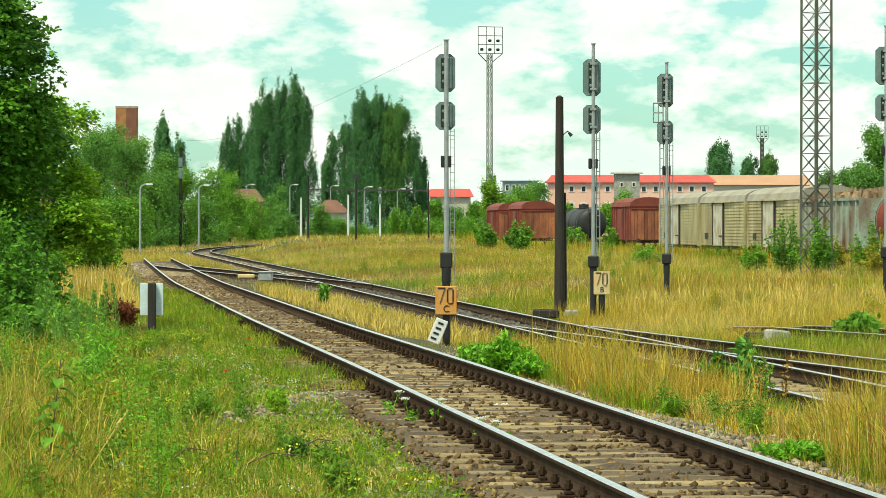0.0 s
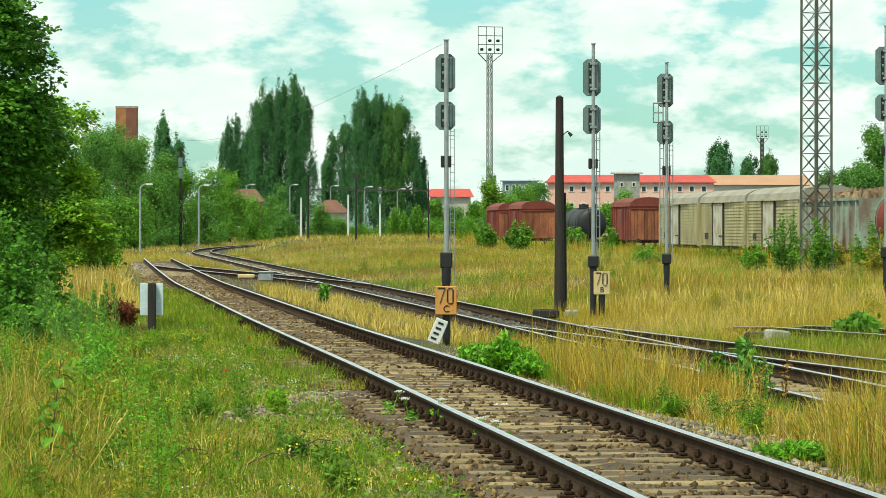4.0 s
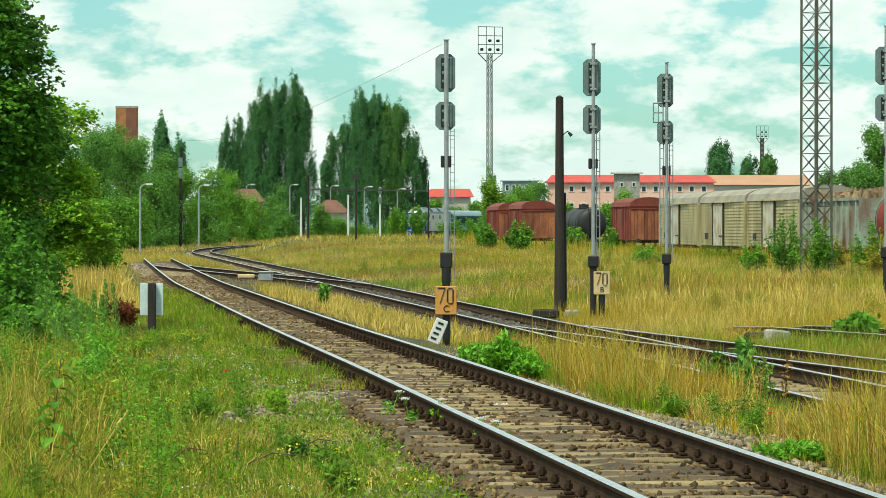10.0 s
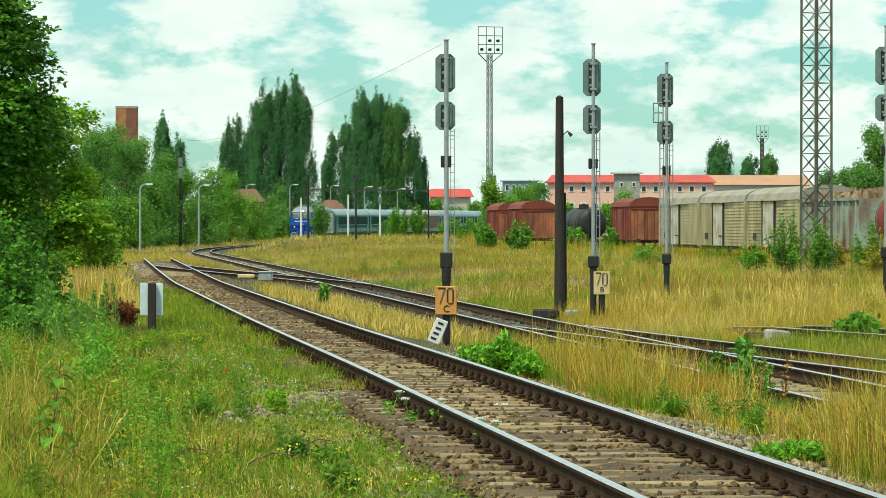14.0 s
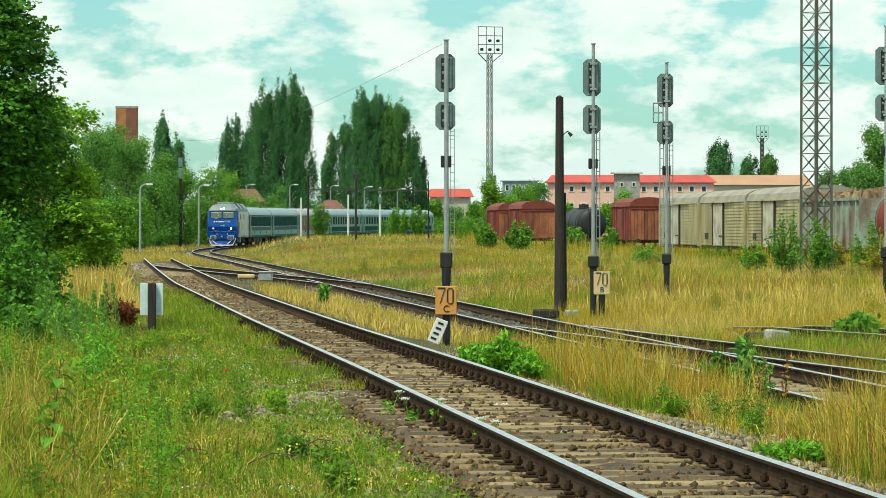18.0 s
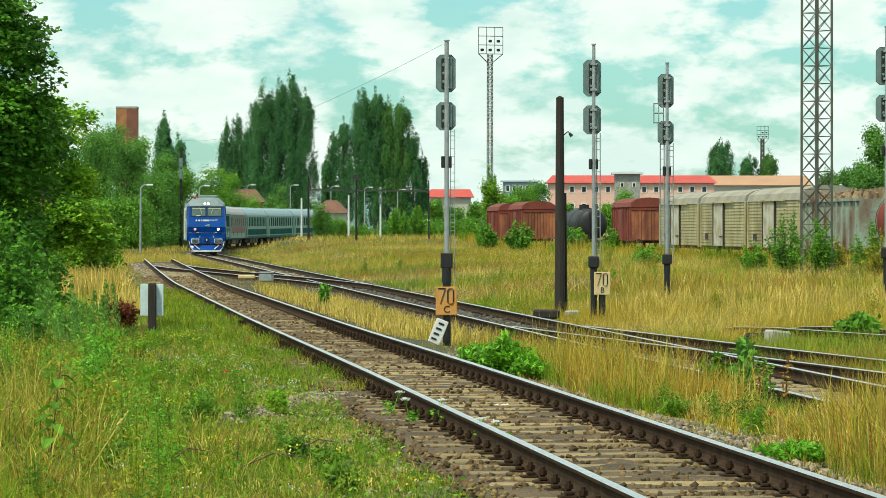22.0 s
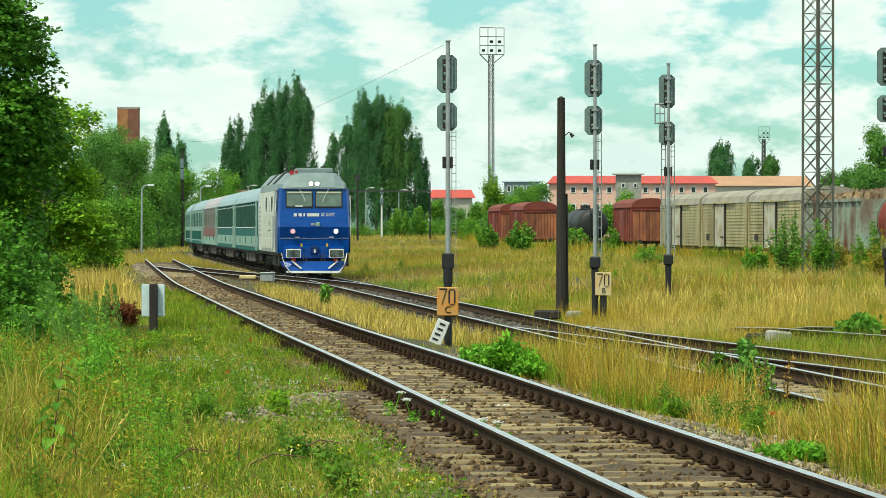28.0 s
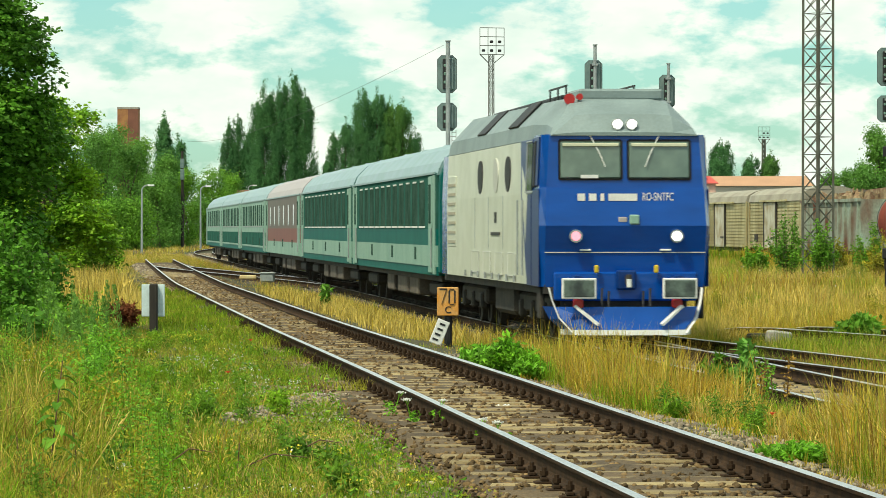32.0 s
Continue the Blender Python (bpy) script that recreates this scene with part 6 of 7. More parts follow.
def make_grass():
    """Tufts of blades: each tuft has one height and one colour, and its blades lean outwards."""
    rng = np.random.default_rng(77)
    bands = ((21, 50, 17000, 21, 0.78, 0.06), (50, 115, 16500, 21, 1.2, 0.09), (115, 300, 18500, 18, 1.75, 0.25), (300, 620, 8500, 11, 6.0, 0.5))
    kinds = ((GRASS_GREEN, "grass", "green meadow grass among weeds"), (GRASS_OLIVE, "grass", "ripening yellow-green grass of the meadow"),
             (GRASS_STRAW, "dry_grass", "dry golden grass with ears"), (GRASS_PALE, "dry_grass", "bleached pale straw grass"), (GRASS_RUST, "dry_grass", "withered rust-brown grass"))
    for bi, (y0, y1, n, each, wide, spread) in enumerate(bands):
        tx, ty = scatter(rng, n, y0, y1)
        c1, c2 = lines_at(ty)
        d1, d2 = tx - c1, tx - c2
        patch = vnoise(tx, ty, 0.8, 2.0)
        big = vnoise(tx, ty, 0.20, 5.0)
        mid = vnoise(tx, ty, 0.55, 8.0)
        left, field = d1 < 0, d2 > 0
        between = ~left & ~field
        # share of dry tufts
        outer = np.clip((-d1 - 2.9) / 1.2, 0, 1) * (ty < 62)
        dry = np.where(left, 0.10 + 0.26 * np.clip((vnoise(tx, ty, 1.25, 14.0) - 0.50) / 0.1, 0, 1) + outer * (0.05 + 0.32 * np.clip((vnoise(tx, ty, 0.7, 3.5) - 0.40) / 0.2, 0, 1)), 0.80 + 0.3 * (big - 0.5))
        dry = np.where(left & (ty > 62), 0.25 + 0.5 * np.clip((ty - 75) / 40, 0, 1) * (d1 > -5), dry)
        dry = np.where(field, 0.66 + 1.5 * (big - 0.5) + 0.8 * (mid - 0.5) + 0.08 * (ty > 250), dry)
        # heights
        tall = np.where(left, 0.09 + 0.15 * patch + 0.22 * np.clip((-d1 - 3.6) / 1.6, 0, 1), 0)
        tall = np.where(left & (d1 > -2.4), tall * 0.75, tall * (1 + 0.9 * (vnoise(tx, ty, 2.3, 19.0) > 0.66)))
        ridge = np.clip((d1 - 1.9) / 0.9, 0, 1)
        low = np.where(ty < 43, 0.45, np.where(ty < 58, 0.5, np.where(ty < 71, 0.12, 0.42)))
        tall = np.where(between, 0.10 + 0.62 * ridge * (0.45 + 0.8 * patch) * low, tall)
        tall = np.where(field, 0.28 + 0.42 * patch * np.clip((d2 - 1.6) / 1.5, 0.2, 1), tall)
        tall = tall * rng.uniform(0.5, 1.4, n)
        tall = np.where(left & (d1 > -3.0) & (ty > 30) & (ty < 41), tall * 0.75, tall)
        tall = np.where(~field & (ty > 165) & ((np.abs(d1) > 2.2) | (ty > 216)), np.maximum(tall, 0.42), tall)
        # which kind each tuft is
        u, v = rng.random(n), rng.random(n)
        kind = np.where(u < dry, np.where(v < 0.38, 2, np.where(v < 0.88, 3, 4)), np.where(v < 0.55, 0, 1))
        kind = np.where(left & (u < dry) & (ty < 115), np.where(v < 0.52, 1, np.where(v < 0.60, 2, np.where(v < 0.88, 3, 4))), kind)
        kind = np.where(left & (u >= dry), np.where(v < 0.78, 0, 1), kind)
        drift = np.clip(0.45 * v + 1.3 * (vnoise(tx, ty, 0.13, 7.5) - 0.5) + 0.9 * (vnoise(tx, ty, 0.34, 21.0) - 0.5) + 0.30, 0, 1)
        kind = np.where(field & (u < dry), np.where(drift < 0.26, 2, np.where(drift < 0.80, 3, 4)), kind)
        # gravel beside the near line, a broken mound and a hole in the turf
        w = rng.random(n)
        bare = between & (d1 < 2.2 + 0.6 * vnoise(tx, ty, 0.9, 7.0)) & (w < 0.8) & (ty < 200)
        bare |= between & (d1 < 2.9) & (ty > 31) & (ty < 41) & (w < 0.88)
        bare |= left & (d1 > -1.9 - 0.5 * vnoise(tx, ty, 1.3, 9.0)) & (w < 0.35) & (ty < 48)
        bare |= left & (stone_ridge(d1, ty) < 0.20 + 0.22 * patch) & (w < 0.93)
        bare |= left & (vnoise(tx, ty, 1.9, 31.0) < 0.40) & (ty < 66) & (w < 0.9)
        bare |= np.hypot(tx + 2.45, (ty - 34.2) / 2.2) < 0.22
        i = np.repeat(np.arange(n)[~bare], each)
        off = rng.normal(size=(len(i), 2)) * spread
        x, y = tx[i] + off[:, 0], ty[i] + off[:, 1]
        k = off_tracks(x, y)
        i, off, x, y = i[k], off[k], x[k], y[k]
        h = tall[i] * rng.uniform(0.5, 1.12, len(i))
        aim = np.arctan2(off[:, 1], off[:, 0]) + rng.normal(size=len(i)) * 0.7
        lean = np.clip(np.abs(rng.normal(size=len(i))) * np.where(left[i], 0.8, np.where(field[i], 0.72, 0.42)) + 0.06, 0.03, 0.9)
        for q, (m, name, label) in enumerate(kinds):
            k = kind[i] == q
            w = rng.uniform(0.006, 0.013, k.sum()) * wide * (1.1 if q < 2 else 0.8)
            stuff(blades(name, x[k], y[k], h[k] * (0.85 if q < 2 else 1.0), w, lean[k], m, seed=bi * 5 + q, seedhead=1.3 if bi == 0 and q > 1 else 0.0, slim=bi > 0, aim=aim[k]), label)


make_grass()


def make_stands():
    """Tall golden stands, meadow leaves and small flowers."""
    rng = np.random.default_rng(12)
    def stand(n, y0, y1, a0, a1, h0, h1, seed, beyond=-1.0, wide=0.62, pale=False):
        y = rng.uniform(y0, y1, n)
        x = 2.0 - 0.1 * (y - 23.9) + rng.uniform(a0, a1, n)
        k = (vnoise(x, y, 1.6, 3.0) > 0.36) & (x > beyond * y)
        x, y = x[k], y[k]
        h = rng.uniform(h0, h1, len(x)) * (0.7 + 0.5 * vnoise(x, y, 1.1, 4.0))
        lean = np.clip(np.abs(rng.normal(size=len(x))) * 0.36, 0, 0.9)
        u = rng.random(len(x)) + 0.5 * (vnoise(x, y, 2.2, 6.0) - 0.5)
        u = 0.36 + 0.22 * u if pale else u
        for q, (m, lo, hi) in enumerate(((GRASS_STRAW, -9, 0.38), (GRASS_PALE, 0.38, 0.60), (GRASS_RUST, 0.60, 0.76), (GRASS_OLIVE, 0.76, 9))):
            k = (u >= lo) & (u < hi)
            stuff(blades("tall_grass", x[k], y[k], h[k], rng.uniform(0.004, 0.009, k.sum()) * wide, lean[k], m, seed=seed * 5 + q, seedhead=1.6), "tall golden grass stand with drooping ears")
    stand(19000, 48, 57, 1.9, 3.3, 0.28, 0.62, 31)
    stand(7000, 42, 48, 1.9, 3.4, 0.25, 0.6, 38)
    stand(1600, 43, 57, 2.0, 3.6, 0.5, 0.85, 34)
    stand(1500, 43, 51, 1.8, 3.0, 0.75, 1.05, 35)
    stand(8500, 28.5, 36.5, 1.75, 3.6, 0.55, 1.0, 32, 0.099)
    stand(2500, 37, 43, 3.1, 4.4, 0.2, 0.5, 33)
    # pale dry grass in front of the bushes, rank grass at the wagons' feet
    stand(9000, 84, 130, -4.6, -2.3, 0.3, 0.62, 39, wide=2.0, pale=True)
    stand(5000, 92, 118, -4.9, -2.7, 0.6, 1.0, 40, wide=2.0, pale=True)
    stand(11000, 70, 116, 1.5, 3.7, 0.16, 0.42, 41, wide=1.5, pale=True)
    # tall grass round the feet of the signals in the field
    stand(5200, 91, 99.2, 9.2, 19.5, 0.45, 0.80, 42, wide=1.7, pale=True)
    stand(3600, 80, 89.4, 8.3, 17.0, 0.30, 0.55, 43, wide=1.6, pale=True)
    stand(2600, 104, 118, 8.0, 20.0, 0.4, 0.7, 44, wide=2.0)
    n = 9000
    y = rng.uniform(135, 352, n)
    x = 17.25 - 0.087 * (y - 201) - rng.uniform(1.7, 3.4, n)
    h = rng.uniform(0.4, 1.0, n) * (0.6 + vnoise(x, y, 0.5, 6.0))
    pick = vnoise(x, y, 0.3, 11.0) + rng.uniform(-0.25, 0.25, n)
    for q, (m, lo, hi) in enumerate(((GRASS_GREEN, -9, 0.42), (GRASS_OLIVE, 0.42, 0.55), (GRASS_STRAW, 0.55, 9))):
        k = (pick >= lo) & (pick < hi)
        stuff(blades("tall_grass", x[k], y[k], h[k], rng.uniform(0.015, 0.03, k.sum()), np.clip(np.abs(rng.normal(size=k.sum())) * 0.4, 0, 0.9), m, seed=60 + q), "rank grass along the parked wagons")
    # ripening tall grass under the hedge
    n = 2600
    y = np.sqrt(rng.uniform(23 ** 2, 62 ** 2, n))
    x = 2.0 - 0.1 * (y - 23.9) - rng.uniform(3.9, 8.0, n)
    k = (vnoise(x, y, 1.3, 23.0) > 0.42) & (np.abs(x) < 0.125 * y)
    x, y = x[k], y[k]
    stuff(blades("tall_grass", x, y, rng.uniform(0.35, 0.8, len(x)), rng.uniform(0.0025, 0.0055, len(x)), np.clip(np.abs(rng.normal(size=len(x))) * 0.3, 0, 0.8), GRASS_OLIVE, seed=37, seedhead=1.5), "tall ripening grass below the hedge")
    # flattened wisps lying over the turf
    n = 15000
    y = np.sqrt(rng.uniform(22 ** 2, 64 ** 2, n))
    x = 2.0 - 0.1 * (y - 23.9) - rng.uniform(1.9, 8.0, n)
    k = (vnoise(x, y, 1.25, 14.0) > 0.44) & (np.abs(x) < 0.125 * y)
    x, y = x[k], y[k]
    third = np.arange(len(x)) % 3
    for q, m in enumerate((GRASS_PALE, GRASS_RUST, GRASS_OLIVE)):
        k = third == q
        stuff(blades("fallen_grass", x[k], y[k], rng.uniform(0.15, 0.4, k.sum()), rng.uniform(0.0025, 0.006, k.sum()), rng.uniform(0.5, 0.92, k.sum()), m, seed=50 + q), "dry wisps flattened over the turf")
    # green undergrowth at the feet of the stands
    n = 26000
    y = rng.uniform(26, 60, n)
    x = 2.0 - 0.1 * (y - 23.9) + rng.uniform(1.8, 4.0, n)
    k = (vnoise(x, y, 1.2, 17.0) > 0.45) & ~((y > 31) & (y < 41) & (x < 4.9 - 0.1 * (y - 23.9)))
    x, y = x[k], y[k]
    stuff(blades("grass", x, y, rng.uniform(0.1, 0.4, len(x)), rng.uniform(0.006, 0.012, len(x)), rng.uniform(0.1, 0.8, len(x)), GRASS_GREEN, seed=36), "green blades at the feet of the dry grass")
    # short bright turf that reaches the sleeper ends
    n = 24000
    y = rng.uniform(44, 120, n)
    d = -0.86 - rng.random(n) ** 1.4 * 1.7 * np.clip((y - 42) / 10, 0.2, 1)
    x = 2.0 - 0.1 * (y - 23.9) + d
    k = vnoise(x, y, 1.1, 27.0) + 0.3 * (d < -1.2) - 0.006 * np.clip(y - 60, 0, 60) > 0.38
    x, y = x[k], y[k]
    half = vnoise(x, y, 0.9, 13.0) + rng.uniform(-0.3, 0.3, len(x)) > 0.55
    for q, m in ((0, GRASS_GREEN), (1, GRASS_OLIVE)):
        k = half == bool(q)
        stuff(blades("grass", x[k], y[k], rng.uniform(0.1, 0.3, k.sum()), rng.uniform(0.006, 0.012, k.sum()) * (0.5 + y[k] / 80), rng.uniform(0.1, 0.8, k.sum()), m, seed=70 + q), "short bright turf along the sleeper ends")
    # cropped turf between the stones and the eye
    n = 26000
    y = np.sqrt(rng.uniform(23 ** 2, 41 ** 2, n))
    x = 2.0 - 0.1 * (y - 23.9) - rng.uniform(1.55, 3.9, n)
    d = x - (2.0 - 0.1 * (y - 23.9))
    k = (stone_ridge(d, y) > 0.3) & (vnoise(x, y, 1.7, 45.0) > 0.30)
    x, y = x[k], y[k]
    pick = vnoise(x, y, 1.2, 51.0) + rng.uniform(-0.35, 0.35, len(x))
    for q, (m, lo, hi) in enumerate(((GRASS_GREEN, -9, 0.52), (GRASS_OLIVE, 0.52, 0.74), (GRASS_PALE, 0.74, 9))):
        k = (pick >= lo) & (pick < hi)
        stuff(blades("grass", x[k], y[k], rng.uniform(0.05, 0.17, k.sum()), rng.uniform(0.004, 0.009, k.sum()), rng.uniform(0.2, 0.9, k.sum()), m, seed=80 + q), "short tangled turf beside the track")
    # small leaves low in the meadow, heaped into mounds
    n = 330000
    x, y = scatter(rng, n, 21, 66)
    c1, _ = lines_at(y)
    d1 = x - c1
    k = (d1 < np.where(y > 46, -1.15, -1.35) - 0.4 * vnoise(x, y, 1.3, 9.0)) & (vnoise(x, y, 1.9, 31.0) > 0.42) & (np.hypot(x + 2.45, (y - 34.2) / 2.2) > 0.22)
    k &= (stone_ridge(d1, y) > 0.24 + 0.2 * vnoise(x, y, 1.6, 41.0)) | (rng.random(n) < 0.1)
    x, y, d1 = x[k], y[k], d1[k]
    mound = np.clip(vnoise(x, y, 2.3, 19.0) * 1.4 - 0.35, 0.05, 1)
    z = ground_at(x, y) + rng.random(len(x)) ** 1.3 * (0.06 + 0.32 * mound + 0.22 * np.clip((-d1 - 3.8) / 2, 0, 1))
    tone = vnoise(x, y, 1.6, 41.0) + 0.5 * (rng.random(len(x)) - 0.5) + 0.06 + 0.25 * np.clip((-d1 - 3.0) / 2, 0, 1)
    for q, (m, lo, hi, wide_leaf) in enumerate(((LEAF_MID, -9, 0.32, 1.2), (GRASS_GREEN, 0.32, 0.52, 1.0), (LEAF_BRIGHT, 0.52, 0.72, 0.9), (LEAF_YELLOW, 0.72, 9, 0.8))):
        k = (tone >= lo) & (tone < hi)
        ob = leaves("meadow_leaves", np.stack([x[k], y[k], z[k]], 1), rng.uniform(0.007, 0.022, k.sum()) * wide_leaf, m, flat=0.7, seed=q + 1, long=2.6, half=True)
        stuff(ob, "small green leaves of meadow herbs", "herbs")
    # umbels and buttercups
    for name, m, n, size, label, sd in (("white_flowers", PETAL_WHITE, 900, 0.013, "small white umbel flowers among the grass", 3), ("yellow_flowers", PETAL_YELLOW, 700, 0.018, "small yellow flowers among the grass", 4)):
        heads = 90 if sd == 3 else 60
        hy = np.sqrt(rng.uniform(22 ** 2, 60 ** 2, heads))
        hx = 2.0 - 0.1 * (hy - 23.9) - rng.uniform(1.9, 6.0, heads)
        hz = ground_at(hx, hy) + rng.uniform(0.15, 0.45, heads)
        if sd == 3:
            hx[:12], hy[:12] = -2.8 + rng.normal(size=12) * 0.16, 46 + rng.normal(size=12) * 0.8
            hx[12:34], hy[12:34] = -4.75 + rng.normal(size=22) * 0.3, 47 + rng.normal(size=22) * 2.0
            hx[34:44], hy[34:44] = -3.3 + rng.normal(size=10) * 0.3, 49 + rng.normal(size=10) * 1.5
            hx[44:54], hy[44:54] = -1.75 + rng.normal(size=10) * 0.25, 39.8 + rng.normal(size=10) * 0.8
            hz[:54] = ground_at(hx[:54], hy[:54]) + rng.uniform(0.2, 0.45, 54) * np.where(np.arange(54) < 34, 1.2, 0.7)
        i = rng.integers(0, heads, n)
        p = np.stack([hx[i], hy[i], hz[i]], 1) + rng.normal(size=(n, 3)) * (0.05, 0.05, 0.015)
        stuff(leaves(name, p, size * rng.uniform(0.6, 1.3, n), m, flat=1.0, seed=sd, long=1.0), label, "flowers")
    n = 420
    y = rng.uniform(85, 210, n)
    x = 3.13 - 0.0935 * (y - 66.5) + rng.uniform(3.0, 0.16 * 150, n)
    k = vnoise(x, y, 0.4, 2.5) > 0.5
    p = np.stack([x, y, ground_at(x, y) + rng.uniform(0.35, 0.7, n)], 1)[k]
    stuff(leaves("white_flowers", p, rng.uniform(0.02, 0.05, len(p)), PETAL_WHITE, flat=1.0, seed=9, long=1.0), "scattered white flower heads over the dry field", "flowers")


def make_stones():
    """Loose ballast stones on and beside the near line."""
    rng = np.random.default_rng(21)
    cube = np.array([(-1, -1, -1), (1, -1, -1), (1, 1, -1), (-1, 1, -1), (-1, -1, 1), (1, -1, 1), (1, 1, 1), (-1, 1, 1)], float) * 0.72
    quad = np.array([(4, 5, 6, 7), (0, 1, 5, 4), (1, 2, 6, 5), (2, 3, 7, 6), (3, 0, 4, 7)])
    def rocks(name, x, y, z, s, m, label):
        n = len(x)
        v = cube[None] * (s[:, None, None] * rng.uniform(0.5, 1.3, (n, 8, 3))) * np.array([1, 1, 0.62]) * rng.uniform(0.7, 1.3, (n, 1, 3))
        v[..., 0] += v[..., 2] * rng.normal(size=(n, 1)) * 0.5
        for i, j, turn in ((1, 2, 0.5), (0, 2, 0.5), (0, 1, 3.14)):
            a = rng.uniform(-turn, turn, n)
            c, q = np.cos(a)[:, None], np.sin(a)[:, None]
            v[..., i], v[..., j] = v[..., i] * c - v[..., j] * q, v[..., i] * q + v[..., j] * c
        v = v + np.stack([x, y, z], 1)[:, None]
        f = (quad[None] + 8 * np.arange(n)[:, None, None]).reshape(-1, 4)
        stuff(raw(name, v.reshape(-1, 3), f, m), label, "ballast")
    n = 27000
    y = 20 + 130 * rng.random(n) ** 1.7
    d = rng.uniform(-1.75, 1.75, n)
    k = np.abs(np.abs(d) - 0.7535) > 0.09
    y, d = y[k], d[k]
    # fewer on the tops of the sleepers
    on_top = ((y - 18) % PITCH < 0.10) | ((y - 18) % PITCH > PITCH - 0.125)
    k = ~on_top | (rng.random(len(y)) < 0.07) | (np.abs(d) > 1.3)
    y, d = y[k], d[k]
    x = lines_at(y)[0] + d
    rail_top = 0.42 + 0.05 * (1 - np.clip((y - 40) / 35, 0, 1) ** 2 * (3 - 2 * np.clip((y - 40) / 35, 0, 1)))
    z = rail_top - 0.171 - 0.03 - 0.12 * np.clip((np.abs(d) - 1.3) / 0.4, 0, 1.4) + rng.uniform(-0.015, 0.02, len(y))
    rocks("ballast_stones", x, y, z, rng.uniform(0.010, 0.028, len(y)) * (1 + y / 140), STONE, "loose brown ballast stones between the rails")
    n = 8500
    y = rng.uniform(38, 150, n)
    d = rng.uniform(-1.7, 1.7, n)
    k = np.abs(np.abs(d) - 0.7535) > 0.09
    y, d = y[k], d[k]
    x = 3.13 - 0.0935 * (y - 66.5) + d
    rocks("ballast_stones", x, y, 0.15 - 0.171 - 0.05 - 0.12 * np.clip((np.abs(d) - 1.3) / 0.4, 0, 1.4) + rng.uniform(-0.015, 0.02, len(y)), rng.uniform(0.02, 0.045, len(y)) * (1 + y / 160), STONE_DARK, "dark oily ballast stones of the main track")
    for n, y0, y1, far in ((3200, 104, 206, False), (2600, 135, 330, True)):
        y = rng.uniform(y0, y1, n)
        c1, c2 = lines_at(y)
        d = rng.uniform(-1.5, 1.5, n)
        k = np.abs(np.abs(d) - 0.7535) > 0.1
        y, d, c = y[k], d[k], (c2 if far else c1)[k]
        z = (0.15 if far else 0.42) - 0.171 - 0.05 - 0.12 * np.clip((np.abs(d) - 1.3) / 0.4, 0, 1.4)
        rocks("gravel", c + d, y, z + rng.uniform(-0.01, 0.02, len(y)), rng.uniform(0.03, 0.065, len(y)) * (1.4 if far else 1.0), STONE_PALE, "pale grey crushed stone of the switch bed")
    n = 4200
    y = rng.uniform(22, 60, n)
    d = np.where(rng.random(n) < 0.75, rng.uniform(1.5, 2.9, n), -rng.uniform(1.5, 2.4, n))
    x = 2.0 - 0.1 * (y - 23.9) + d
    rocks("gravel", x, y, ground_at(x, y) + 0.01, rng.uniform(0.015, 0.045, n), STONE_PALE, "pale loose gravel on the track shoulder")
    n = 650
    y = rng.uniform(36.0, 43.2, n)
    d = -1.35 - 1.5 * (42.8 - y) / 6.3 + rng.normal(size=n) * 0.24
    x = 2.0 - 0.1 * (y - 23.9) + d
    rocks("gravel", x, y, ground_at(x, y) + 0.01, rng.uniform(0.010, 0.026, n), STONE_PALE, "pale broken stones showing through the turf")


make_stands()
make_stones()


